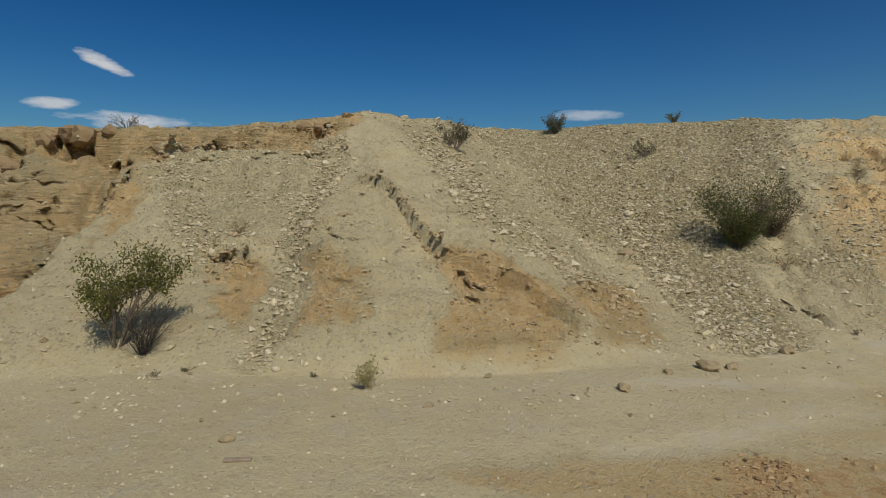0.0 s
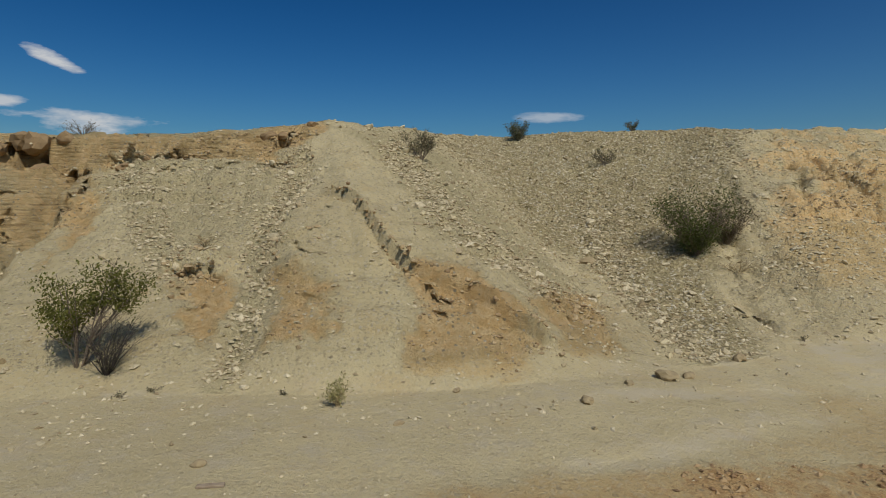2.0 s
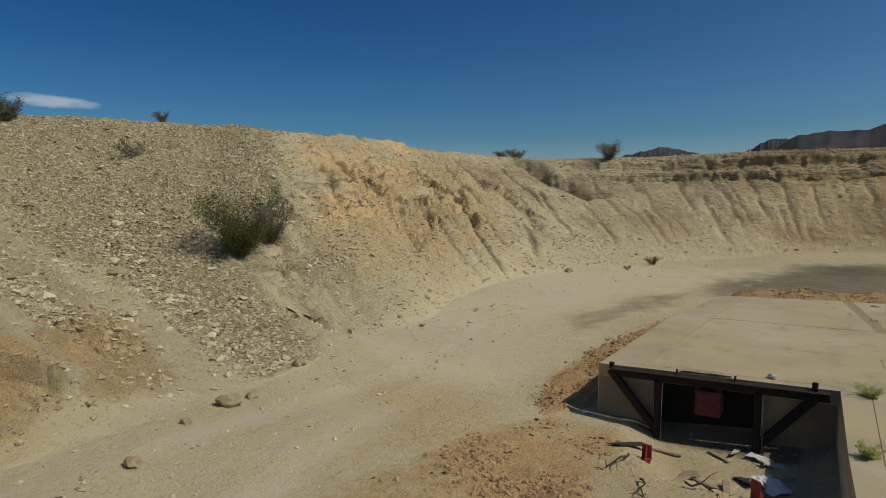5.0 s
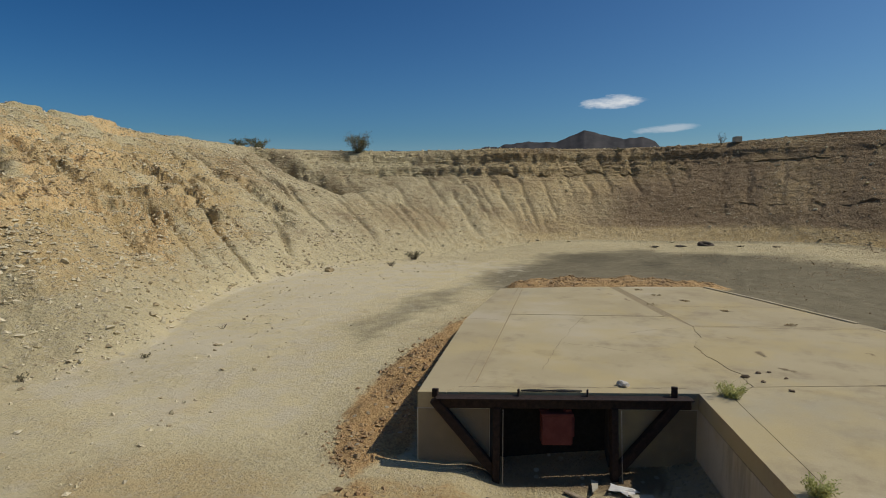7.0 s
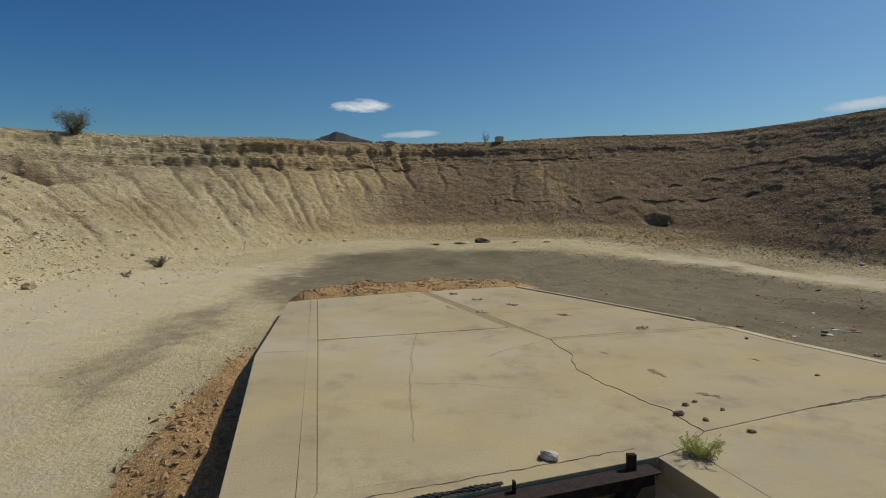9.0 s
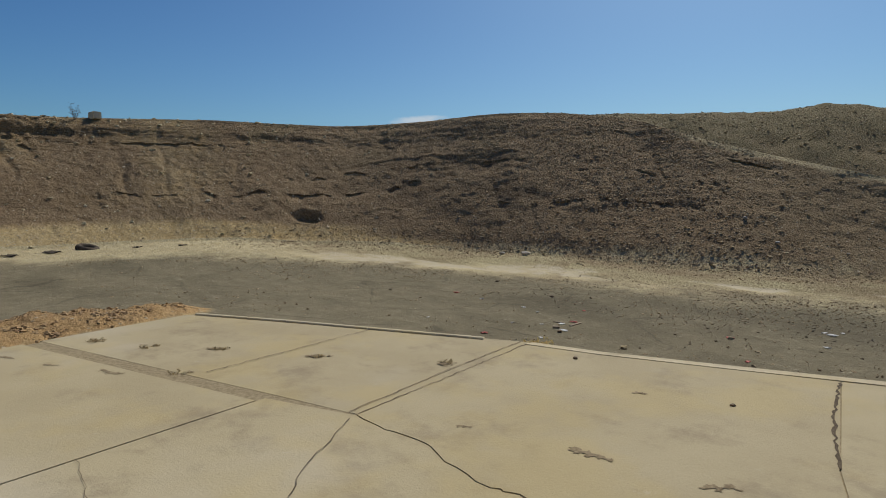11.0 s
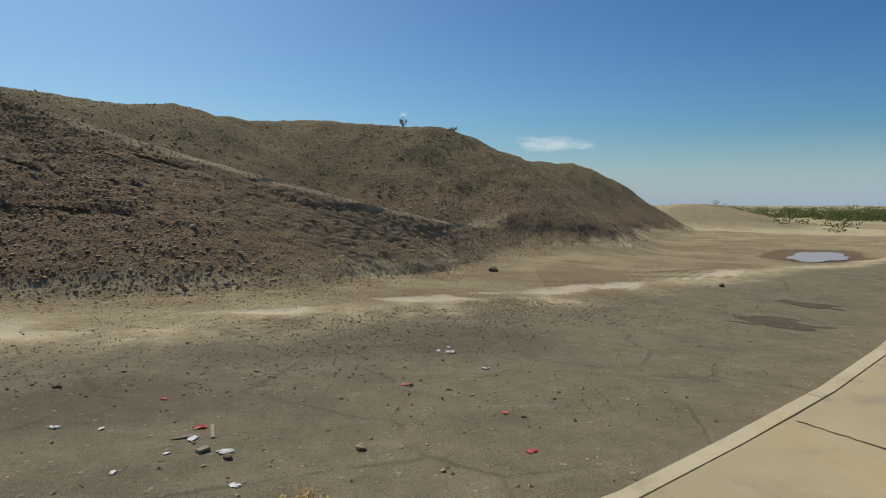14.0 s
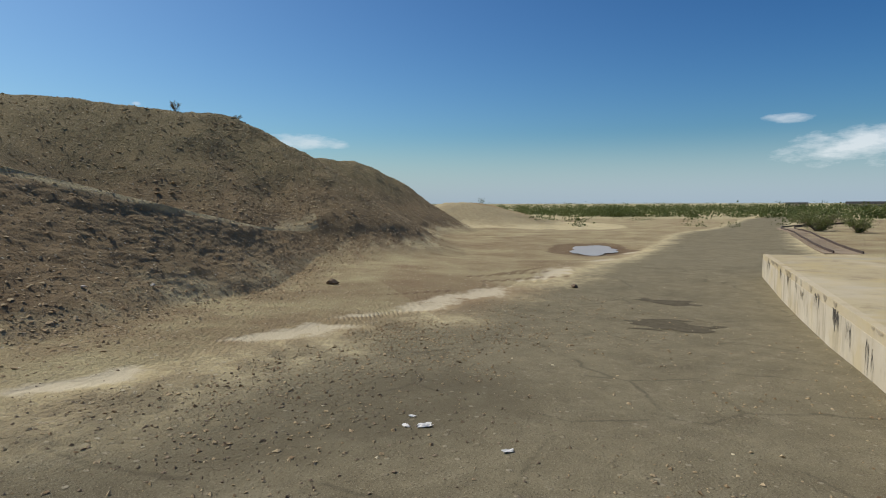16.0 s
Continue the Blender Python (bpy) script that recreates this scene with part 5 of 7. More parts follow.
scatter("slope_stones", "tan and pale stones strewn over the long sandy slope", SEEN * smooth(KK, 9.8, 10.8) * (1 - smooth(KK, 15.0, 16.5)) * (0.25 + smooth(cloudy(X * 0.6, Y * 0.6, Z * 0.9, 3, 52), 0.4, 0.62)) * (1 - 0.5 * smooth(UU, 0.85, 1.0)), 9000, 0.05, 0.26, ROCK_PALE, 2.8, 0.05, 0.6)
scatter("bank_boulders", "larger pale rocks lying in the gravel chutes", NORTH * SEEN * (0.04 + chute_all + 0.25 * BOWL), 900, 0.1, 0.3, ROCK_PALE, 2.5)
edge_all = np.concatenate([np.zeros_like(xi), np.clip(sum(EDGES), 0, 1), np.zeros_like(xo)], 1)
scatter("ledge_rocks", "broken tan rocks along the eroded ledges", edge_all * SEEN, 2600, 0.03, 0.17, ROCK_TAN, 2.6)
scatter("chute_gravel", "small grey angular gravel filling the chutes", NORTH * SEEN * (smooth(chute_all, 0.3, 0.7) + 0.08 * fan_all), 12000, 0.035, 0.17, ROCK_GREY, 2.6, 0.1, 0.6)
scatter("scar_clods", "crumbling tan ledges and clods in the orange scars", NORTH * SEEN * smooth(scar_all, 0.2, 0.6) * (KK < 10) * smooth(grain(X * 1.3, Y * 1.3, Z * 5, 55), 0.5, 0.7), 1100, 0.03, 0.14, ROCK_TAN, 2.6)
scatter("toe_stones", "pale stones rolled out at the toe of the bank", np.exp(-((UU - 0.0) / 0.05) ** 2) * (KK > 1) * (KK < 17) * (np.arange(NU)[None, :] > NI - 28) * (DO < 1), 1800, 0.02, 0.13, ROCK_PALE, 3.0)
scatter("cut_stones", "tan stones on the steep cut bank", EAST * (1 - 0.5 * SOUTH) * SEEN * (0.3 + smooth(UU, 0.8, 0.9)), 3000, 0.04, 0.22, ROCK_PALE, 3.0)
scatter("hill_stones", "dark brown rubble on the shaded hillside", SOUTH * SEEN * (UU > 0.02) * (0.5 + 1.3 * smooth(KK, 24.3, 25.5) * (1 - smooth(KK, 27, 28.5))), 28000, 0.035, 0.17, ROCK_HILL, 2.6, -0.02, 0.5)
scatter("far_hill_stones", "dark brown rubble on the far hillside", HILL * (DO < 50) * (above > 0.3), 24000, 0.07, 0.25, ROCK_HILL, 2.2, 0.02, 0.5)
scatter("hill_toe_stones", "brown stones fallen to the foot of the hill", np.exp(-(UU / 0.08) ** 2) * (KK > 21) * (KK < 33) * np.clip((np.arange(NU)[None, :] - NI + 22) / 22, 0, 1) ** 2 * (DO < 1), 7000, 0.02, 0.15, ROCK_HILL, 3.0, 0.0, 0.55)
scatter("floor_stones", "small dark stones scattered on the worn asphalt", (asphalt > 0.5) * (UU < 0.01) * (X > 2) * (DO < 1) * (Y < 2.5) * (0.25 + smooth(cloudy(X * 0.5, Y * 0.5, 0, 3, 64), 0.4, 0.65)) * (1 + 4 * (1 - smooth(paved_d, 0.5, 4.5))), 11000, 0.014, 0.085, ROCK_HILL, 3.2)
scatter("loose_chippings", "small dark chippings strewn over the worn asphalt edge", (UU < 0.01) * (DO < 1) * smooth(X, 10, 13) * (1 - smooth(X, 19, 22)) * smooth(Y, -12, -9.5) * (1 - smooth(Y, -6.5, -4.5)) * (0.3 + smooth(cloudy(X * 0.7, Y * 0.7, 0, 3, 164), 0.4, 0.6)), 1900, 0.018, 0.065, ROCK_DARK, 2.8)
scatter("floor_pebbles", "small pale pebbles on the pit floor", (UU < 0.01) * (X > -8) * (DO < 1) * (1 - 0.85 * smooth(asphalt, 0.3, 0.7)) * (1 + 4.0 * (X < 8) * (Y > 4)), 6000, 0.012, 0.06, ROCK_PALE, 3.0)
scatter("dirt_clods", "clods of red-brown earth heaped beside the dock", np.maximum(loose, 0.8 * smooth(rust_all, 0.4, 0.8)) * (UU < 0.2) * smooth(cloudy(X * 1.4, Y * 1.4, 0, 3, 66), 0.35, 0.6), 4600, 0.015, 0.12, rock_material("red_clod", ((0.38, 0.24, 0.12), (0.48, 0.33, 0.17), (0.27, 0.165, 0.085))), 3.0)


# ---- the concrete dock ----
TOP = 1.0
FRONT_A, FRONT_F = Vector((8.98, 6.11)), Vector((9.95, 2.95))
INTO = Vector((0.956, 0.293))


def front(f, out=0.0):
    """A place along the dock's front edge, f from 0 to 1, and metres out from it."""
    p = FRONT_A.lerp(FRONT_F, f) - INTO * out
    return p.x, p.y


dock = tagged(empty("dock"), "low sand-coloured concrete loading dock with cracked slab", "dock", kind="structure")
NOTCH = [front(0.262), front(0.262, -4.5), front(0.714, -4.5), front(0.714)]
OUTLINE = [front(0.0)] + NOTCH + [(9.95, 2.95), (7.5, 2.45), (-10.6, -1.6), (-9.1, -7.95), (-7.0, -11.4), (8.2, -3.25), (10.5, -2.12), (12.5, -1.27), (13.9, -0.7), (15.0, -0.4), (19.8, 2.2), (19.1, 4.4), (17.75, 7.2), (13.4, 6.86)]


part("dock_wall", prism(OUTLINE, -1.6, TOP - 0.19), WALL, dock, "stained pale concrete wall")
CRACK = [(14.05, 2.72), (13.62, 2.74), (13.2, 2.67), (12.86, 2.78), (12.38, 2.82), (12.2, 2.74), (11.92, 2.72), (11.62, 2.58), (11.35, 2.53), (11.05, 2.37), (10.8, 2.36), (10.45, 2.3)]
jag = random.Random(19)
ends, CRACK = CRACK, CRACK[:1]
for (ax_, ay_), (bx_, by_) in zip(ends, ends[1:]):
    for k in (1, 2, 3):
        off = jag.uniform(-0.028, 0.028)
        CRACK.append((ax_ + (bx_ - ax_) * (k + jag.uniform(-0.3, 0.3)) / 4 - off * (by_ - ay_), ay_ + (by_ - ay_) * k / 4 + off))
    CRACK.append((bx_, by_))
PANELS = [
    [front(0.0), front(0.105), (9.5, 5.68), (13.85, 6.23), (18.08, 6.79), (17.75, 7.2), (13.4, 6.86)],
    [front(0.105), front(0.15), (9.56, 5.55), (18.1, 6.66), (18.08, 6.79), (9.5, 5.68)],
    [front(0.15), (9.95, 2.95), (10.12, 2.62), (10.45, 2.3), (9.92, 3.95), (9.56, 5.55)],
    [(9.56, 5.55), (14.26, 6.15), (15.0, 3.1)] + CRACK + [(9.92, 3.95)],
    [(14.26, 6.15), (18.1, 6.66), (19.05, 4.5), (14.97, 3.2)],
    [(19.15, 4.3), (19.8, 2.2), (15.06, -0.37), (14.91, -0.42), (14.63, 0.85), (14.16, 2.74), (15.03, 3.0)],
    CRACK[::-1] + [(14.46, 0.9), (14.77, -0.31), (13.85, -0.56), (12.44, -1.12), (11.58, -1.48), (10.97, 0.9)],
    [(10.12, 2.62), (10.45, 2.3), (10.97, 0.9), (11.58, -1.48), (10.44, -1.97), (8.13, -3.09), (3.16, -5.75), (1.0, 0.4), (7.5, 2.14)],
    [(1.0, 0.4), (3.16, -5.75), (-7.05, -11.22), (-9.1, -7.95), (-10.5, -2.0)],
    [(14.77, -0.47), (14.77, -0.31), (13.85, -0.56), (12.44, -1.12), (10.75, -1.84), (10.8, -2.0), (12.5, -1.27), (13.9, -0.7)],
    [(10.8, -2.0), (10.75, -1.84), (10.44, -1.97), (8.13, -3.09), (8.2, -3.25), (10.5, -2.12)],
    [(8.2, -3.25), (8.13, -3.09), (3.16, -5.75), (-7.05, -11.22), (-7.0, -11.4)],
    [(9.95, 2.95), (10.12, 2.62), (7.5, 2.14), (-10.5, -2.0), (-10.6, -1.6), (7.5, 2.45)],
    [(14.77, -0.47), (14.91, -0.42), (14.63, 0.85), (14.15, 2.74), (14.06, 2.7), (14.46, 0.9)],
]


def shrink(points, d):
    """Corners drawn in by d along both sides."""
    n, out = len(points), []
    area = sum(points[i][0] * points[(i + 1) % n][1] - points[(i + 1) % n][0] * points[i][1] for i in range(n))
    sign = 1 if area > 0 else -1
    for i in range(n):
        p, q, r = (Vector(points[(i + j) % n]) for j in (-1, 0, 1))
        a, b = (q - p).normalized(), (r - q).normalized()
        na, nb = Vector((-a.y, a.x)) * sign, Vector((-b.y, b.x)) * sign
        m = na + nb
        m = m / max(m.length_squared / 2, 0.35)
        out.append(tuple(q + m * d))
    return out


for k, corners in enumerate(PANELS):
    lift = (0, 0.002, 0.004, -0.003, 0.003, -0.005, 0.002, 0.0, -0.004, 0.008, 0.01, 0.008, 0.004, -0.003)[k]
    part("slab_panel", prism(shrink(corners, 0.005), TOP - 0.19, TOP + lift, 0.004), KERB if 9 <= k <= 11 else CONCRETE, dock)
# dirt in the joints
part("joint_fill", prism(shrink([front(0.0), (9.95, 2.95), (7.5, 2.45), (-10.6, -1.6), (-9.1, -7.95), (-7.0, -11.4), (8.2, -3.25), (10.5, -2.12), (12.5, -1.27), (13.9, -0.7), (15.0, -0.4), (19.8, 2.2), (19.1, 4.4), (17.75, 7.2), (13.4, 6.86)], 0.06), TOP - 0.189, TOP - 0.008), JOINT_FILL, dock, "sandy dirt in the slab joints")


def kerb_strip(pts, width, height, name):
    bm = bmesh.new()
    for p, q in zip(pts, pts[1:]):
        bar(bm, (*p, TOP - 0.08 + height / 2), (*q, TOP - 0.08 + height / 2), width, height + 0.16)
    bmesh.ops.bevel(bm, geom=bm.edges[:], offset=0.012, segments=1, affect="EDGES")
    part(name, bm, KERB, dock)


kerb_strip([(19.7, 2.08), (18.16, 1.24), (16.9, 0.62), (15.34, -0.16)], 0.09, 0.02, "kerb")


def crack_line(points, width, seed):
    """A thin dark crack wandering over the slab."""
    r = random.Random(seed)
    bm = bmesh.new()
    fine = []
    for p, q in zip(points, points[1:]):
        p, q = Vector(p), Vector(q)
        n = max(2, int((q - p).length / 0.07))
        side = Vector((-(q - p).y, (q - p).x)).normalized()
        fine += [p.lerp(q, k / n) + side * r.uniform(-0.014, 0.014) for k in range(n)]
    fine.append(Vector(points[-1]))
    last = None
    for i, p in enumerate(fine):
        d = (fine[min(i + 1, len(fine) - 1)] - fine[max(i - 1, 0)]).normalized()
        side = Vector((-d.y, d.x)) * width * r.uniform(0.3, 1.0) / 2
        now = [bm.verts.new((*(p + side * k), TOP + 0.006)) for k in (-1, 1)]
        if last:
            bm.faces.new((last[0], last[1], now[1], now[0]))
        last = now
    part("crack", bm, JOINT, dock, "thin dark crack")


crack_line([(14.6, 4.69), (13.8, 4.76), (13.09, 4.82), (12.66, 4.79), (12.32, 4.84), (11.4, 4.86), (10.4, 4.85)], 0.005, 1)
crack_line([(12.03, 4.8), (11.96, 4.21), (11.82, 3.92), (11.75, 3.6)], 0.009, 2)
crack_line([(14.9, -0.4), (14.63, 0.85), (14.15, 2.72)], 0.014, 11)
crack_line([(14.77, -0.4), (14.46, 0.9), (14.05, 2.7)], 0.018, 12)
crack_line([(14.0, 2.81), (13.75, 3.13), (13.53, 3.43), (13.29, 3.68), (13.12, 3.83)], 0.009, 4)
crack_line([front(0.15, -0.2), front(0.98, -0.2)], 0.016, 9)
crack_line([(16.84, 0.6), (16.72, 1.14), (16.53, 1.81), (16.2, 3.2)], 0.018, 5)
crack_line([(13.6, 6.24), (13.55, 6.8)], 0.014, 6)
crack_line([(11.57, -1.4), (11.45, -0.85), (11.31, -0.25), (11.17, 0.26), (10.98, 0.86)], 0.034, 8)


def dirt_smear(cx, cy, half, across, turn_deg, seed):
    """Dried earth smeared thinly over the slab, broken at its edges."""
    step = 0.014
    bm, grid = bmesh.new(), {}
    for i in range(-int(half / step), int(half / step) + 1):
        for j in range(-int(across / step), int(across / step) + 1):
            a, b = i * step, j * step
            edge = 0.75 - math.hypot(a / half, b / across) + 0.8 * noise.noise(Vector((a * 6 + seed, b * 15, seed * 1.7))) + 0.9 * noise.noise(Vector((a * 26, b * 40 + seed, seed)))
            if edge > 0.22:
                grid[i, j] = bm.verts.new((a, b, 0.0045 + min(0.003, 0.004 * edge)))
    cells = {(i, j) for i, j in grid if all(q in grid for q in ((i + 1, j), (i + 1, j + 1), (i, j + 1)))}
    largest = []
    while cells:
        reach = [cells.pop()]
        for i, j in reach:
            beside = {(i + 1, j), (i - 1, j), (i, j + 1), (i, j - 1)} & cells
            cells -= beside
            reach += sorted(beside)
        largest = max(largest, reach, key=len)
    for i, j in largest:
        bm.faces.new([grid[q] for q in ((i, j), (i + 1, j), (i + 1, j + 1), (i, j + 1))])
    bmesh.ops.delete(bm, geom=[v for v in bm.verts if not v.link_faces], context="VERTS")
    top = part("dirt_smear", bm, SMEAR)
    top.location, top.rotation_euler = (cx, cy, TOP), (0, 0, radians(turn_deg))
    return tagged(top, "dried brown earth smeared on the concrete slab", "dirt", "dirt smears")


for k, (x, y, half, across, rz) in enumerate([(18.78, 3.76, 0.18, 0.06, 40), (17.99, 3.36, 0.2, 0.06, 35), (17.21, 2.76, 0.22, 0.07, 40), (16.0, 1.97, 0.3, 0.08, 45), (18.42, 4.73, 0.25, 0.08, 30), (17.65, 4.42, 0.3, 0.08, 28), (16.84, 3.95, 0.4, 0.1, 25), (14.73, 1.07, 0.3, 0.08, 55),
                                              (12.8, 0.4, 0.32, 0.1, 28), (12.3, 1.92, 0.32, 0.11, 10), (13.15, 2.2, 0.3, 0.07, 25), (14.02, 2.38, 0.16, 0.05, 40), (11.4, 1.75, 0.2, 0.12, 60), (16.3, 3.3, 0.14, 0.06, 20)]):
    dirt_smear(x, y, half, across, rz, 3.1 + k * 2.3)


# ---- steel frame at the dock's front ----
def thing(name, at, label, category, group=""):
    return tagged(empty(name, at), label, category, group)


def z_at(x, y):
    return rest(x, y).z


steel = thing("dock_support", (*front(0.5, 0.1), 0.2), "rusty steel beam frame with diagonal braces against dock front", "support")
base = Vector(steel.location)


def steel_bar(name, a, b, w, h, label="", material=None, parent=None):
    bm = bmesh.new()
    bar(bm, Vector(a) - base, Vector(b) - base, w, h)
    bmesh.ops.bevel(bm, geom=bm.edges[:], offset=min(w, h) * 0.12, segments=1, affect="EDGES")
    return part(name, bm, material or STEEL, parent or steel, label)


WIRE = plain("pale_wire", (0.45, 0.42, 0.36), (0.55, 0.5, 0.44), 0.5, 0.4, 20)
steel_bar("top_beam", (*front(0.07, 0.07), 0.905), (*front(0.965, 0.07), 0.905), 0.1, 0.12)
steel_bar("beam_flange", (*front(0.07, 0.10), 0.972), (*front(0.965, 0.10), 0.972), 0.17, 0.014)
steel_bar("brace", (*front(0.06, 0.09), 0.95), (*front(0.285, 0.12), 0.06), 0.1, 0.11)
steel_bar("brace", (*front(0.925, 0.09), 0.95), (*front(0.695, 0.12), 0.06), 0.1, 0.11)
for f0, f1, out in ((0.285, 0.282, 0.17), (0.695, 0.697, 0.17)):
    x, y = front(f1, out)
    steel_bar("leaning_post", (*front(f0, 0.1), 0.86), (x, y, z_at(x, y) - 0.1), 0.085, 0.09)
    steel_bar("loose_wire", (*front(f0 + 0.02, 0.2), 0.86), (*front(f1 + 0.022, 0.24), z_at(x, y)), 0.006, 0.006, "thin pale loose wire", WIRE)
for f in (0.066, 0.362, 0.605, 0.909):
    x, y = front(f, 0.06)
    steel_bar("lug", (x, y, 0.96), (x + 0.01, y, 1.06 if f < 0.9 else 1.1), 0.02 if 0.1 < f < 0.9 else 0.07, 0.05)
# red box under the beam
box = thing("red_box", (*front(0.498, 0.02), 0.41), "faded red metal box hanging under the steel beam", "box")
ax = (FRONT_F - FRONT_A).normalized()
turn = math.atan2(ax.y, ax.x)
box.rotation_euler = (0, 0, turn)


def block(sx, sy, sz, at, bev=0.015, segs=2):
    bm = bmesh.new()
    bmesh.ops.create_cube(bm, size=1)
    bmesh.ops.scale(bm, vec=(sx, sy, sz), verts=bm.verts)
    bmesh.ops.translate(bm, vec=at, verts=bm.verts)
    if bev:
        bmesh.ops.bevel(bm, geom=bm.edges[:], offset=bev, segments=segs, affect="EDGES")
    return bm


part("box_body", block(0.36, 0.2, 0.36, (0, 0, 0.18)), RED, box)
part("lid_rim", block(0.38, 0.22, 0.03, (0, 0, 0.365), 0.006), RED, box)
hb = bmesh.new()
for a, b in (((-0.1, 0, 0.38), (-0.1, 0, 0.42)), ((-0.1, 0, 0.42), (0.1, 0, 0.42)), ((0.1, 0, 0.42), (0.1, 0, 0.38))):
    bar(hb, a, b, 0.025, 0.025, (0, 1, 0))
part("carry_handle", hb, RED, box)
part("side_latch", block(0.03, 0.08, 0.24, (0.195, 0, 0.2), 0.005), RED, box)
for sx in (-0.08, 0.08):
    hk = bmesh.new()
    bar(hk, (sx, 0.0, 0.41), (sx, -0.02, 0.46), 0.012, 0.012, (1, 0, 0))
    part("hanger_wire", hk, STEEL, box, "rusty hanger wire")


# near-black lining added for the deep shade behind the beam, and twisted rope along the lip
RECESS_SHADE = plain("recess_shade", (0.010, 0.009, 0.008), (0.02, 0.018, 0.015), 0.95, 0, 15)
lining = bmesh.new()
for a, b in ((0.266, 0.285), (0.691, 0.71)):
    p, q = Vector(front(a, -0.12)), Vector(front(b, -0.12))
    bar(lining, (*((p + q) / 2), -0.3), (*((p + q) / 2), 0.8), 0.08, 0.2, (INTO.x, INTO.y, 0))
part("shade_frame", lining, DARK, dock, "black strips added for the shade at the recess edges")
# darker copy of the wall concrete: the front's shade is in the colour
SHADED_FACE = concrete_material("shaded_stained_wall", (0.29, 0.235, 0.155), (0.22, 0.175, 0.115), (0.16, 0.12, 0.075))
for a, b in ((0.004, 0.26), (0.716, 0.996)):
    part("front_face", prism([front(a, 0.004), front(a, -0.02), front(b, -0.02), front(b, 0.004)], -0.6, 0.8), SHADED_FACE, dock, "stained concrete face coloured darker for its shade")
# added black plate closes the recess, its colour giving the shade inside
part("shade_plate", prism([front(0.262, -0.22), front(0.262, -0.3), front(0.714, -0.3), front(0.714, -0.22)], -0.6, 0.805), RECESS_SHADE, dock, "black plate added for the shade inside the recess")
rv, rf = [], []
for k in range(3):
    pts = []
    for j in range(34):
        f = 0.375 + 0.215 * j / 33
        x, y = front(f, -0.03 + 0.02 * math.sin(j * 0.9 + k * 2.1))
        pts.append(Vector((x, y, TOP + 0.018 + 0.006 * math.sin(j * 1.3 + k * 2.1))))
    tube(rv, rf, pts, [0.008] * len(pts), 5)
tagged(from_arrays("twisted_cable", rv, rf, DARK, None, False), "dark twisted cable lying along the dock's edge", "cable")


# scrap in the well before the dock
def scrap_plate(name, at, size, tilt, turn_z, material, label, category="scrap"):
    bm = bmesh.new()
    w, l, h = size
    vs = [bm.verts.new(p) for p in ((-w / 2, -l / 2, 0), (w / 2, -l / 2 * 0.7, 0.01), (w / 2 * 0.5, l / 2, 0), (-w / 2, l / 2 * 0.6, 0.015))]
    f = bm.faces.new(vs)
    bmesh.ops.subdivide_edges(bm, edges=bm.edges[:], cuts=2, use_grid_fill=True)
    for v in bm.verts:
        v.co.z += 0.06 * w * math.sin(v.co.x * 9 + v.co.y * 5)
    ext = bmesh.ops.extrude_face_region(bm, geom=bm.faces[:])
    bmesh.ops.translate(bm, vec=(0, 0, h), verts=[g for g in ext["geom"] if isinstance(g, bmesh.types.BMVert)])
    ob = part(name, bm, material)
    ob.matrix_world = pose(*at, tilt, 0, turn_z)
    return tagged(ob, label, category)


WHITE_SHEET = plain("dusty_pale_sheet", (0.42, 0.38, 0.29), (0.55, 0.5, 0.4), 0.8, 0, 9)


def on_ground(x, y, up=0.0):
    return (x, y, z_at(x, y) + up)


for f, out, w, l, tz, m, lab in ((0.76, 0.62, 0.16, 0.34, 20, WHITE_SHEET, "pale scrap sheet crumpled on the ground"), (0.62, 0.28, 0.08, 0.5, 95, WHITE_SHEET, "pale broken lath lying in the dirt"), (0.66, 1.2, 0.22, 0.35, 140, DARK, "dark rubber scrap on the ground"),
                             (0.2, 1.0, 0.12, 0.7, 60, DARK, "dark rubber strip lying in the dirt"), (0.45, 1.3, 0.3, 0.3, 200, WOOD, "weathered board scrap on the ground")):
    x, y = front(f, out)
    scrap_plate("scrap_sheet", on_ground(x, y, 0.02), (w, l, 0.012), 6, tz, m, lab)


def steel_foot(at, turn_z, tall, label):
    """A bent plate with a gusset and two bolts."""
    top = thing("steel_bracket", at, label, "bracket", "red steel brackets")
    top.rotation_euler = (0, 0, radians(turn_z))
    part("base_plate", block(0.2, 0.14, 0.016, (0, 0, 0.008), 0.004, 1), RED_STEEL, top)
    part("upright_plate", block(0.016, 0.13, tall, (0.07, 0, tall / 2), 0.004, 1), RED_STEEL, top)
    bm = bmesh.new()
    low = [bm.verts.new((x, -0.008, z)) for x, z in ((-0.08, 0.016), (0.062, 0.016), (0.062, tall * 0.9))]
    high = [bm.verts.new((x, 0.008, z)) for x, z in ((-0.08, 0.016), (0.062, 0.016), (0.062, tall * 0.9))]
    bm.faces.new(low)
    bm.faces.new(high[::-1])
    for a in range(3):
        bm.faces.new((low[a], high[a], high[(a + 1) % 3], low[(a + 1) % 3]))
    part("gusset", bm, RED_STEEL, top)
    for sy in (-0.045, 0.045):
        part("bolt", block(0.03, 0.03, 0.02, (-0.05, sy, 0.026), 0.006, 1), STEEL, top, "rusty bolt")
    return top


RED_STEEL = plain("chipped_red_paint", (0.34, 0.045, 0.035), (0.22, 0.05, 0.035), 0.6, 0.1, 14)
steel_foot(on_ground(7.98, 4.82), 15, 0.2, "chipped red steel bracket standing on the ground")
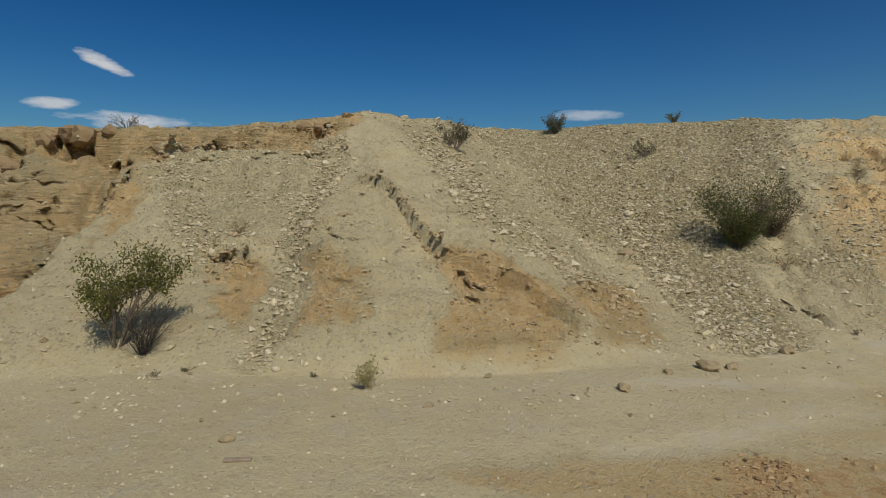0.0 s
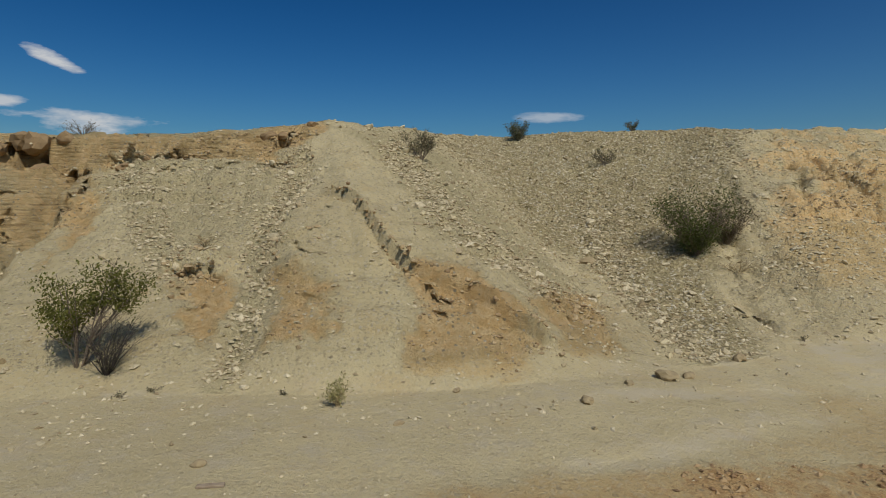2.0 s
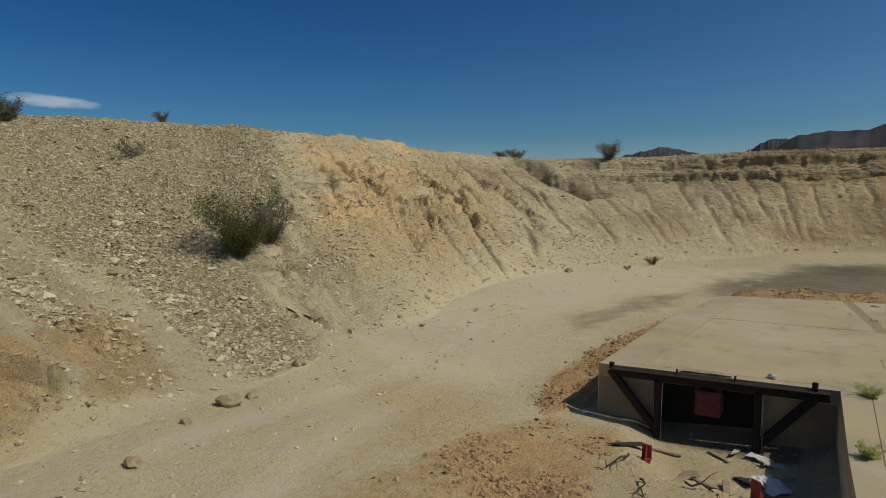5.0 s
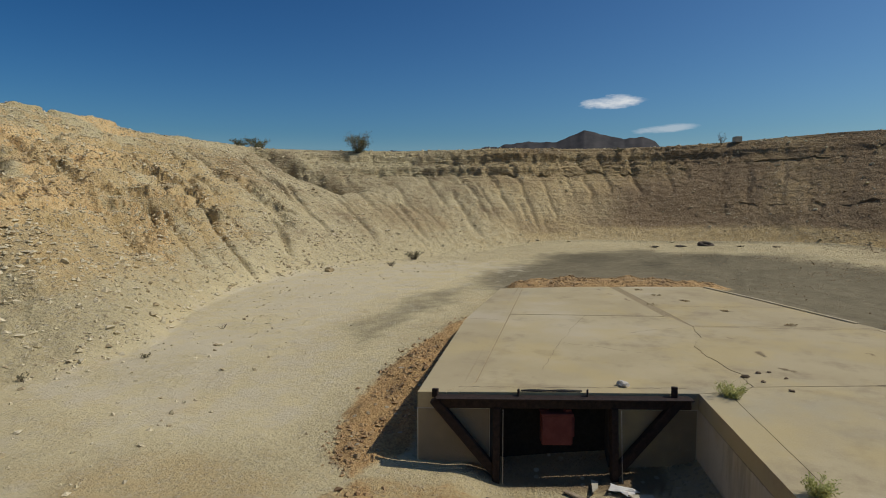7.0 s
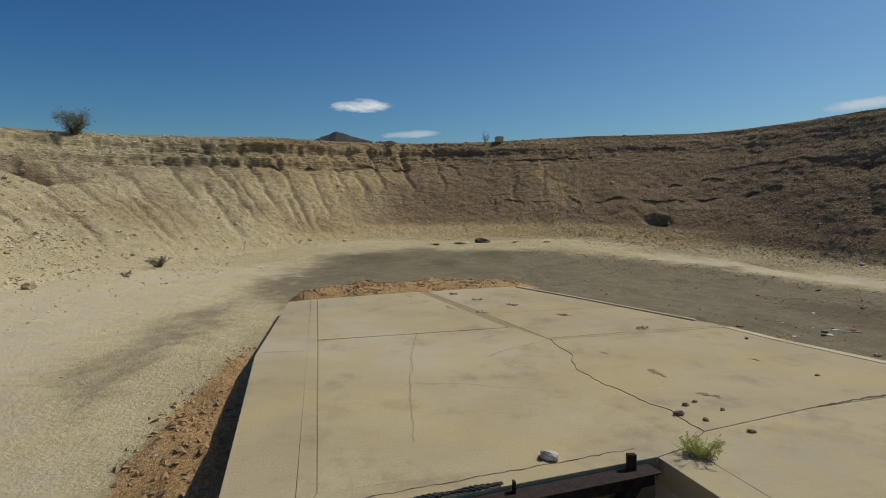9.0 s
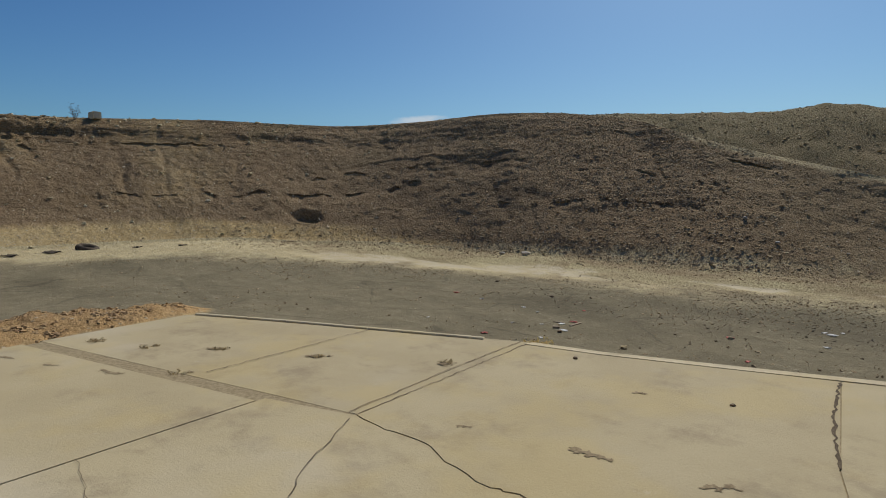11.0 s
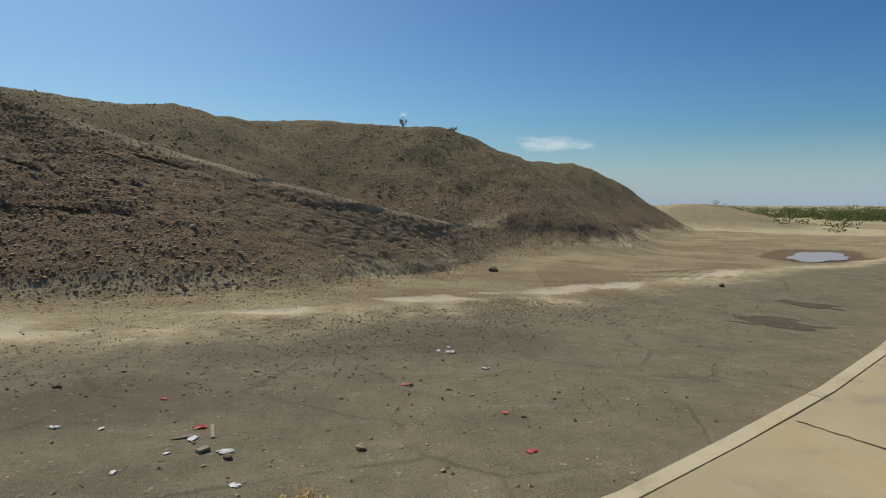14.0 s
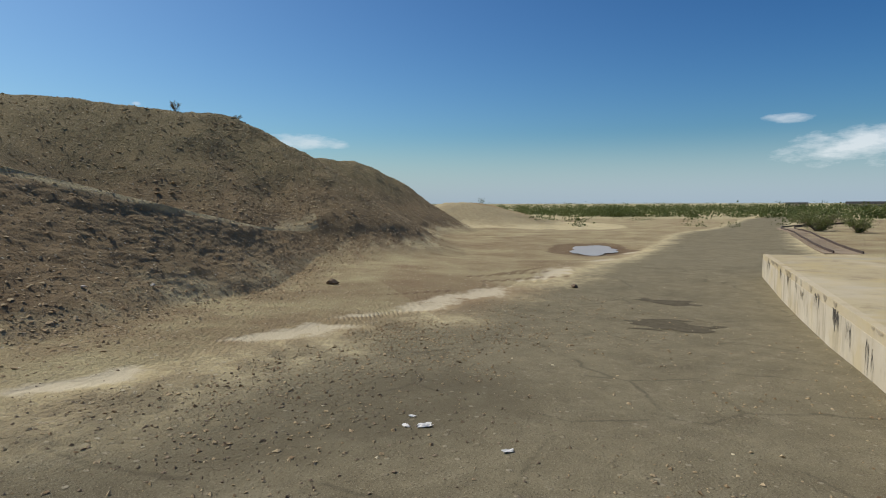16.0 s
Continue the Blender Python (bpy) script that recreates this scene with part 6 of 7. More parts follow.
steel_foot(on_ground(7.99, 3.39), 160, 0.26, "taller chipped red steel bracket standing in rubbish")


def dry_branch(at, length, turn_z, seed):
    r = random.Random(seed)
    verts, faces = [], []
    pts = [Vector((length * k / 6, 0.05 * r.uniform(-1, 1), 0.02 + 0.03 * r.random() + 0.05 * math.sin(k * 0.9))) for k in range(7)]
    tube(verts, faces, pts, [0.016 - 0.0018 * k for k in range(7)], 6)
    for k in (2, 3, 4, 5):
        end = pts[k] + Vector((r.uniform(0.05, 0.2), r.uniform(-0.2, 0.2), r.uniform(0.0, 0.12)))
        tube(verts, faces, [pts[k], pts[k].lerp(end, 0.5) + Vector((0, 0, 0.02)), end], [0.008, 0.006, 0.003], 5)
    ob = from_arrays("dry_branch", verts, faces, DEAD_BARK, None, False)
    ob.matrix_world = pose(*at, 0, 0, turn_z)
    return tagged(ob, "dark dry forked branch lying on the ground", "branch")


dry_branch(on_ground(7.8, 4.95), 0.7, 170, 1)
dry_branch(on_ground(7.5, 4.1), 0.55, 280, 2)
dry_branch(on_ground(7.2, 4.5), 0.6, 210, 3)


# ---- single rocks ----
def rock(name, at, size, material, label, seed, flat=0.6):
    r = random.Random(seed)
    bm = bmesh.new()
    bmesh.ops.create_icosphere(bm, subdivisions=2, radius=size / 2)
    for v in bm.verts:
        k = 1 + 0.55 * (noise.noise(v.co * (2.2 / size) + Vector((seed * 3.1, 0, 0)))) + r.uniform(-0.06, 0.06)
        v.co = Vector((v.co.x * k * 1.15, v.co.y * k * 0.85, v.co.z * k * flat))
    ob = part(name, bm, material)
    ob.matrix_world = pose(at[0], at[1], at[2] + size * flat * 0.3, 0, 0, r.uniform(0, 360))
    return tagged(ob, label, "rock")


rock("rock", (9.99, 3.81, 1.0), 0.15, ROCK_WHITE, "pale rounded rock lying on the concrete slab", 1)
for i, (x, y, s) in enumerate([(4.42, 9.68, 0.34), (2.58, 8.35, 0.2), (-2.38, 6.39, 0.15), (4.9, 9.9, 0.22), (22.1, 14.8, 0.35), (3.6, 9.3, 0.16), (-0.2, 7.6, 0.12), (5.4, 17.6, 0.45), (6.6, 11.2, 0.3), (0.7, 9.0, 0.13)]):
    rock("rock", on_ground(x, y), s, ROCK_PALE, "pale angular rock lying at the foot of the bank", 10 + i)
for i, (x, y, s) in enumerate([(15.25, -3.48, 0.12), (14.25, -5.35, 0.09), (7.5, -19.3, 0.38), (0.73, -14.46, 0.25), (16.6, -3.48, 0.1), (18.9, -6.2, 0.09), (21.5, -7.0, 0.1)]):
    rock("rock", on_ground(x, y), s, ROCK_PALE if i < 2 else ROCK_DARK, "stone lying on the worn asphalt floor" if i not in (2, 3) else "dark stone lying near the hill's foot", 30 + i)
for i, (x, y, s) in enumerate([(18.2, -15.9, 0.17), (24.7, -12.0, 0.3), (25.6, -11.7, 0.2), (13.5, -17.6, 0.13), (16.9, -15.2, 0.12), (15.2, -16.2, 0.1)]):
    rock("white_rock", on_ground(x, y, 0.02), s, ROCK_WHITE, "white rock standing out on the brown hillside", 50 + i)
for i, (x, y, s) in enumerate([(11.11, 2.14, 0.07), (10.86, 2.33, 0.09), (10.7, 2.15, 0.06), (11.2, 2.0, 0.05), (10.95, 1.85, 0.05), (10.4, 1.9, 0.06), (13.9, -0.2, 0.06), (12.0, 0.1, 0.05)]):
    rock("stone", (x, y, 1.0), s, ROCK_DARK, "small dark stone on the concrete slab", 60 + i)


# ---- litter on the asphalt ----
def crumple(name, at, size, material, label, seed, category="litter"):
    r = random.Random(seed)
    bm = bmesh.new()
    bmesh.ops.create_grid(bm, x_segments=4, y_segments=4, size=size / 2)
    for v in bm.verts:
        v.co += Vector((r.uniform(-1, 1), r.uniform(-1, 1), 0)) * size * 0.12
        v.co.z = r.uniform(0.0, 0.2) * size
    ext = bmesh.ops.extrude_face_region(bm, geom=bm.faces[:])
    bmesh.ops.translate(bm, vec=(0, 0, 0.006), verts=[g for g in ext["geom"] if isinstance(g, bmesh.types.BMVert)])
    ob = part(name, bm, material)
    ob.matrix_world = pose(*at, 0, 0, r.uniform(0, 360)) @ Matrix.Diagonal((1.25, 0.8, 1, 1))
    return tagged(ob, label, category)


RED_LITTER = plain("red_plastic", (0.52, 0.08, 0.06), (0.62, 0.13, 0.1), 0.55, 0, 8)
WHITE_LITTER = plain("white_litter", (0.66, 0.64, 0.6), (0.75, 0.73, 0.69), 0.6, 0, 10)
for i, (x, y, s) in enumerate([(20.85, -4.8, 0.2), (14.28, -5.42, 0.16), (17.27, -2.14, 0.17), (13.6, -2.7, 0.14), (17.5, -5.55, 0.12), (16.95, -4.4, 0.17), (13.4, -3.9, 0.12)]):
    crumple("red_litter", on_ground(x, y), s * 0.62, RED_LITTER, "crumpled bright red plastic scrap on asphalt", 80 + i)
for i, (x, y, s) in enumerate([(19.77, -4.63, 0.13), (18.47, -4.64, 0.16), (16.99, -4.05, 0.2), (16.5, -2.8, 0.16), (17.98, -4.52, 0.12), (13.12, -7.05, 0.26), (13.3, -7.2, 0.16), (12.9, -5.9, 0.18), (16.63, -3.64, 0.22), (17.6, -3.3, 0.12), (17.2, -3.7, 0.1), (13.05, -7.4, 0.13), (18.9, -2.2, 0.1)]):
    crumple("white_litter", on_ground(x, y), s * 0.5, WHITE_LITTER, "crumpled pale paper scrap on asphalt", 100 + i)


def plank(at, l, w, h, rz, label, name="wood_plank"):
    bm = block(l, w, h, (0, 0, h / 2), 0.006, 1)
    ob = part(name, bm, WOOD)
    ob.matrix_world = pose(*at, 0, 0, rz)
    return tagged(ob, label, "plank")


plank(on_ground(16.8, -4.25), 0.42, 0.045, 0.02, 95, "weathered narrow board lying on asphalt")
plank(on_ground(17.1, -4.1), 0.22, 0.035, 0.02, 10, "weathered short board lying on asphalt")
plank(on_ground(16.85, -3.7), 0.13, 0.08, 0.04, 40, "tan wooden block lying on asphalt", "wood_block")
plank(on_ground(-2.09, 5.86), 0.28, 0.07, 0.03, 5, "weathered stick of wood on sandy ground")
plank(on_ground(1.2, 4.9), 0.4, 0.04, 0.03, 70, "dry branch piece lying on sandy ground")


for x, y, l, w, rz in ((7.95, 3.75, 0.6, 0.09, 20), (8.1, 4.1, 0.45, 0.07, 75), (8.75, 3.35, 0.5, 0.1, 130), (8.66, 4.85, 0.5, 0.06, 100), (7.85, 4.3, 0.35, 0.08, 165), (9.0, 4.2, 0.4, 0.06, 60)):
    plank(on_ground(x, y, 0.01), l, w, 0.022, rz, "pale broken board lying in rubbish", "broken_board")
for i, (x, y, s) in enumerate([(8.44, 3.31, 0.34), (8.6, 3.5, 0.26), (9.25, 3.75, 0.22)]):
    crumple("plastic_bag", on_ground(x, y, 0.01), s, WHITE_LITTER, "crumpled whitish plastic bag lying in rubbish", 160 + i)


# ---- tyre at the far foot, block on the rim ----
def torus(major, minor, n=28, m=10):
    bm = bmesh.new()
    rings = [[bm.verts.new(((major + minor * math.cos(b)) * math.cos(a), (major + minor * math.cos(b)) * math.sin(a), minor * 1.1 * math.sin(b))) for b in np.linspace(0, 2 * math.pi, m, endpoint=False)] for a in np.linspace(0, 2 * math.pi, n, endpoint=False)]
    for i in range(n):
        for j in range(m):
            bm.faces.new((rings[i][j], rings[(i + 1) % n][j], rings[(i + 1) % n][(j + 1) % m], rings[i][(j + 1) % m]))
    return bm


DUSTY = plain("dusty_rubber", (0.05, 0.04, 0.03), (0.13, 0.10, 0.07), 0.95, 0, 6)
tx, ty = 34.3, 0.8
tyre = part("tyre", torus(0.29, 0.11), DUSTY, None, "", False)
tyre.matrix_world = pose(tx, ty, z_at(tx, ty) + 0.02, 8, -12, 0)
tagged(tyre, "old black tyre lying at the foot of the bank", "tyre")
for i, (x, y, s) in enumerate([(33.6, 2.0, 0.7), (33.4, -0.6, 0.5), (33.2, 3.2, 0.6), (32.8, -2.0, 0.4)]):
    crumple("dark_debris", on_ground(x, y), s * 0.6, DUSTY, "flat dark debris lying at the bank's foot", 140 + i, "debris")
bx, by = 44.4, -1.7
blk = part("concrete_block", block(0.62, 0.4, 0.36, (0, 0, 0.16), 0.03), WALL)
blk.matrix_world = pose(*on_ground(bx, by), 0, 0, 12)
tagged(blk, "grey concrete block standing on the rim", "block")


# ---- shrubs ----
def shrub(at, height, width, leaf, label, seed, stems=14, leaves=1600, size=0.03, lean=(0, 0), low=0.25, name="shrub", stem_w=0.014, group="desert shrubs", bark=None, clumped=False):
    r = random.Random(seed)
    top = tagged(empty(name, at), label, "shrub", group)
    verts, faces, tips = [], [], []
    for i in range(stems):
        a = r.uniform(0, 2 * math.pi)
        spread = width / 2 * r.uniform(0.35, 1.0) ** 0.7
        h = height * r.uniform(0.6, 1.0) * (1 - 0.35 * (spread / (width / 2)) ** 2)
        end = Vector((math.cos(a) * spread + lean[0] * h, math.sin(a) * spread + lean[1] * h, h))
        kink = Vector((r.uniform(-1, 1), r.uniform(-1, 1), 0)) * width * 0.07
        pts = [Vector((math.cos(a) * 0.03, math.sin(a) * 0.03, -0.05)), end * 0.35 + kink + Vector((0, 0, 0.06 * h)), end * 0.7 - kink * 0.6 + Vector((0, 0, 0.05 * h)), end]
        tube(verts, faces, pts, [stem_w, stem_w * 0.75, stem_w * 0.5, stem_w * 0.25], 4)
        for j in range(5):
            f = r.uniform(-0.15, 0.95)
            p = pts[1].lerp(pts[3], f)
            q = p + Vector((r.uniform(-1, 1), r.uniform(-1, 1), r.uniform(0.1, 1))) * 0.22 * height
            tube(verts, faces, [p, p.lerp(q, 0.5) + Vector((r.uniform(-1, 1), r.uniform(-1, 1), 0)) * 0.03 * height, q], [stem_w * 0.45, stem_w * 0.3, stem_w * 0.15], 3)
            tips.append((p, q))
        tips.append((pts[2], pts[3]))
        tips.append((pts[1], pts[2]))
        if low <= 0:
            tips += [(pts[0].lerp(pts[1], 0.3), pts[1])] * 3
    from_arrays("branching_stem", verts, faces, bark or (STRAW if leaf is DRY_LEAF else BARK), top)
    tufts = [(p.lerp(q, 0.35), q) for p, q in tips if q.z > 0.3 * height]
    r.shuffle(tufts)
    tufts = tufts[: max(6, len(tufts) // 2)]
    lv, lf = [], []
    for i in range(leaves):
        p, q = r.choice(tips)
        if clumped:
            p, q = tufts[min(int(r.random() ** 1.4 * len(tufts)), len(tufts) - 1)]
        c = p.lerp(q, r.uniform(0.0, 1.1) if clumped else r.uniform(0.2, 1.08)) + Vector((r.gauss(0, 1), r.gauss(0, 1), r.gauss(0, 1))) * 0.045 * height
        if noise.noise(c * (2.6 / max(height, 0.4)) + Vector((seed, 0, 0))) < -0.16 * min(1, height):
            continue
        if c.z < low * height * r.random():
            continue
        d = Vector((r.gauss(0, 1), r.gauss(0, 1), r.gauss(0, 1) + 0.4)).normalized()
        e = d.orthogonal().normalized()
        e = Matrix.Rotation(r.uniform(0, 6.28), 3, d) @ e
        s = size * r.uniform(0.6, 1.4)
        b = len(lv)
        for o in (c - e * s * 0.35, c + d * s * 0.9 - e * s * 0.28, c + d * s * 1.3, c + d * s * 0.8 + e * s * 0.32):
            lv.append(tuple(o))
        lf.append((b, b + 1, b + 2, b + 3))
    if lv:
        from_arrays("foliage", lv, lf, leaf, top)
    return top


def at_ground(x, y, sink=0.03):
    return tuple(rest(x, y, sink))


shrub(at_ground(-5.55, 9.95), 2.15, 1.45, OLIVE_LEAF, "green creosote bush with bare lower stems on the bank", 201, 17, 8200, 0.042, (0.22, 0.0), 0.0, clumped=True)
shrub(at_ground(-5.0, 9.75), 1.15, 1.3, DULL_LEAF, "tangle of dry grey twigs at the bush's base", 202, 34, 500, 0.03, (0.15, 0), 0.0, stem_w=0.009, bark=DEAD_BARK)
shrub(at_ground(9.2, 18.3), 2.5, 3.1, CREOSOTE, "large dense olive creosote bush on the gravel slope", 203, 60, 11000, 0.05, (0, 0), 0.0, stem_w=0.012)
shrub(at_ground(10.5, 18.9), 1.9, 1.7, BROWN_LEAF, "withered brown shrub beside the large bush", 214, 30, 3200, 0.045, (0.1, 0), 0.0, stem_w=0.012)
shrub(at_ground(9.8, 16.9), 0.6, 1.5, DRY_LEAF, "dry brown twigs below the large bush", 204, 10, 500, 0.03, (0, 0), 0.0)
shrub(at_ground(0.4, 19.4), 1.15, 1.3, DULL_LEAF, "sparse yellow-green shrub near the crest", 205, 18, 2600, 0.036, (0, 0), 0.05)
shrub(at_ground(6.2, 33.2), 1.25, 1.55, GREY_LEAF, "round dark shrub on the skyline", 206, 20, 4500, 0.05, (0, 0), 0.0)
shrub(at_ground(11.9, 31.0), 0.7, 0.95, GREY_LEAF, "small dark shrub on the skyline", 207, 14, 1600, 0.045, (0, 0), 0.0)
shrub(at_ground(9.2, 27.2), 0.9, 1.6, DULL_LEAF, "low faded shrub on the gravel slope", 208, 14, 1600, 0.04, (0, 0), 0.05)
shrub(at_ground(-11.6, 22.1), 0.6, 1.3, DULL_LEAF, "low bare shrub on the crest", 209, 14, 500, 0.035)
shrub(at_ground(-9.6, 22.2), 0.35, 0.6, DULL_LEAF, "small low shrub on the crest", 210, 8, 300, 0.03)
shrub(at_ground(-4.4, 13.0), 0.35, 0.7, DRY_LEAF, "dry low twigs on the slope", 211, 10, 250, 0.03)
shrub(at_ground(-1.1, 8.45), 0.55, 0.5, GRASS_LEAF, "dry straw-coloured grass clump at the bank's foot", 212, 22, 700, 0.035, (0.05, 0), 0.0, "grass_clump", 0.005, "desert shrubs", STRAW)
for x, y, h in ((-4.03, 9.2, 0.12), (-4.43, 8.98, 0.12), (-2.0, 9.0, 0.1), (8.9, 12.6, 0.14), (10.6, 11.9, 0.12), (13.0, 12.2, 0.14)):
    shrub(at_ground(x, y, 0.01), h, h * 2.2, DULL_LEAF, "tiny grey weed tuft on sandy ground", int(x * 100) + 900, 8, 120, 0.022, (0, 0), 0.0, "weed_tuft", 0.004, "small weed tufts")
shrub(at_ground(39.3, 22.3), 1.75, 2.1, GREY_LEAF, "round dark creosote bush on the far rim", 220, 44, 3000, 0.06, (0, 0), 0.0)
for i, (x, y, h) in enumerate(((36.3, 28.4, 0.9), (37.4, 29.0, 1.1), (35.4, 28.9, 0.7))):
    shrub(at_ground(x, y), h, h * 2.0, GREY_LEAF, "low dark shrub beside the rim's notch", 221 + i, 14, 1100, 0.06, (0, 0), 0.0)
shrub(at_ground(26.9, 13.3), 0.5, 1.0, DULL_LEAF, "low grey-green shrub on the pit floor", 225, 16, 1400, 0.035, (0, 0), 0.0)
shrub(at_ground(24.2, 13.2), 0.25, 0.5, DULL_LEAF, "tiny grey shrub on the pit floor", 226, 10, 300, 0.03, (0, 0), 0.0)
shrub(at_ground(44.4, -0.8), 1.0, 0.7, DULL_LEAF, "bare twiggy sapling on the far rim", 227, 9, 160, 0.04)
shrub(at_ground(44.2, 5.6), 0.7, 1.2, DULL_LEAF, "low shrub on the far rim", 228, 10, 500, 0.05)
shrub(at_ground(6.4, -40.2), 0.8, 0.8, DULL_LEAF, "small shrub on the hilltop skyline", 229, 10, 400, 0.05)
shrub(at_ground(2.2, -41.3), 0.5, 0.8, DULL_LEAF, "small dull shrub on the hilltop skyline", 230, 10, 300, 0.05)
shrub((9.93, 2.62, 0.98), 0.24, 0.42, BRIGHT_LEAF, "pale green weed growing at the slab's corner", 231, 30, 1500, 0.02, (0, 0), 0.0, "weed", 0.004, "desert shrubs", BRIGHT_LEAF)
shrub((7.6, 2.28, 0.98), 0.2, 0.36, BRIGHT_LEAF, "pale green weed growing from the slab joint", 232, 22, 1400, 0.02, (0, 0), 0.0, "weed", 0.004, "desert shrubs", BRIGHT_LEAF)
shrub(at_ground(15.95, -2.1), 0.2, 0.55, STRAW_LEAF, "straw-coloured dry weed on the asphalt", 233, 26, 1100, 0.04, (0, 0), 0.0, "dry_weed", 0.004, "desert shrubs", STRAW)
for i, (x, y, s) in enumerate([(18.56, 3.74, 0.09), (17.82, 3.33, 0.08), (17.1, 2.71, 0.08), (16.02, 1.96, 0.07), (16.33, 3.45, 0.1), (14.81, 1.01, 0.08)]):
    shrub((x, y, 0.995), s * 0.25, s * 3.4, DRY_LEAF, "flat dry weed tuft on the concrete slab", 240 + i, 12, 220, 0.02, (0, 0), 0.0, "weed_tuft", 0.003, "small weed tufts")


# big tan blocks at the caves below the crest
BLOCK_LABEL = "tan layered rock block in the eroded cave"
for i, (x, y, z, size) in enumerate([(-12.3, 20.6, 4.35, 0.95), (-12.9, 20.9, 3.9, 0.8), (-11.9, 20.1, 4.1, 0.6), (-13.5, 20.4, 4.9, 0.7), (-11.4, 20.6, 4.95, 0.55), (-14.6, 19.9, 4.75, 0.8), (-15.3, 19.6, 4.2, 0.9), (-13.6, 18.9, 4.1, 0.6)]):
    rock("rock_block", tuple(rest(x, y, 0.15)), size, ROCK_TAN, BLOCK_LABEL, 400 + i, 0.75)
for i, (x, y, size) in enumerate([(-8.9, 19.2, 0.5), (-8.2, 19.3, 0.4), (-7.5, 19.5, 0.5), (-6.3, 18.4, 0.35), (-4.6, 20.2, 0.6), (-4.1, 20.0, 0.45), (-3.8, 19.4, 0.4), (-3.2, 20.2, 0.5)]):
    rock("rock", tuple(rest(x, y, 0.1)), size, ROCK_TAN, "tan angular rock sticking out below the crest", 420 + i, 0.55)


# ---- puddle ----
water = Shade("still_water", 0.3, 0, 0.12)
water.color(water.mix(water.noise(0.5, 4), (0.38, 0.335, 0.29), (0.46, 0.41, 0.36)))
bm = bmesh.new()
ring = []
for i in range(64):
    a = 2 * math.pi * i / 64
    k = 0.92 + 0.34 * noise.noise(Vector((math.cos(a) * 1.7, math.sin(a) * 1.7, 4))) + 0.1 * noise.noise(Vector((math.cos(a) * 5, math.sin(a) * 5, 9)))
    c1, c2 = 5.2 * k * math.cos(a), 2.0 * k * math.sin(a)
    ring.append(bm.verts.new((-20.9 + 0.81 * c1 - 0.58 * c2, -29.4 + 0.58 * c1 + 0.81 * c2, 0)))
bm.faces.new(ring)
pool = part("puddle", bm, water.m)
pool.location.z = float(rest(-20.9, -29.4).z) + 0.05
tagged(pool, "shallow muddy puddle on the sand flat", "water", kind="structure")


# ---- railway siding ----
track = thing("rail_track", (-32, -16.5, z_at(-32, -16.5)), "old rusty rail siding half sunk in sand", "rail track")
CURVE = [(-22.7, -13.0), (-34.5, -18.1), (-46, -23.2), (-56, -27.7), (-64, -31.4), (-71, -33.6), (-80, -34.2), (-92, -32)]
path = []
for i in range(len(CURVE) - 1):
    p0, p1, p2, p3 = (Vector(CURVE[max(0, min(len(CURVE) - 1, i + j))]) for j in (-1, 0, 1, 2))
    for k in range(6):
        f = k / 6
        path.append(0.5 * (2 * p1 + (p2 - p0) * f + (2 * p0 - 5 * p1 + 4 * p2 - p3) * f ** 2 + (3 * p1 - p0 - 3 * p2 + p3) * f ** 3))
RUST = plain("rail_rust", (0.07, 0.05, 0.04), (0.12, 0.085, 0.065), 0.8, 0.3, 6)
for side in (-0.72, 0.72):
    bm = bmesh.new()
    for p, q in zip(path, path[1:]):
        n = Vector((-(q - p).y, (q - p).x)).normalized() * side
        zp, zq = z_at(p.x, p.y) + 0.1, z_at(q.x, q.y) + 0.1
        bar(bm, Vector((p.x + n.x, p.y + n.y, zp)) - track.location, Vector((q.x + n.x, q.y + n.y, zq)) - track.location, 0.075, 0.16)
    part("rail", bm, RUST, track)
tie = None
for p, q in zip(path, path[1:]):
    if (p - path[0]).length > 48:
        break
    for f in (0.0, 0.33, 0.66):
        c = p.lerp(q, f)
        d = math.degrees(math.atan2((q - p).y, (q - p).x))
        ob = part("sleeper", block(0.24, 2.4, 0.14, (0, 0, 0), 0.02, 1), WOOD, track) if tie is None else new("sleeper", tie.data)
        ob.parent = track
        tie = tie or ob
        ob.matrix_world = pose(c.x - track.location.x, c.y - track.location.y, z_at(c.x, c.y) - 0.03 - track.location.z, 0, 0, d)


# ---- paint marks on the dock's road-side wall ----
SPRAY = plain("black_spray_paint", (0.06, 0.055, 0.05), (0.16, 0.14, 0.11), 0.8, 0, 20)
W0, W1 = Vector((8.2, -3.25)), Vector((-7.0, -11.4))
wall_dir = (W1 - W0).normalized()
wall_out = Vector((wall_dir.y, -wall_dir.x))
if wall_out.y > 0:
    wall_out = -wall_out
marks = random.Random(77)
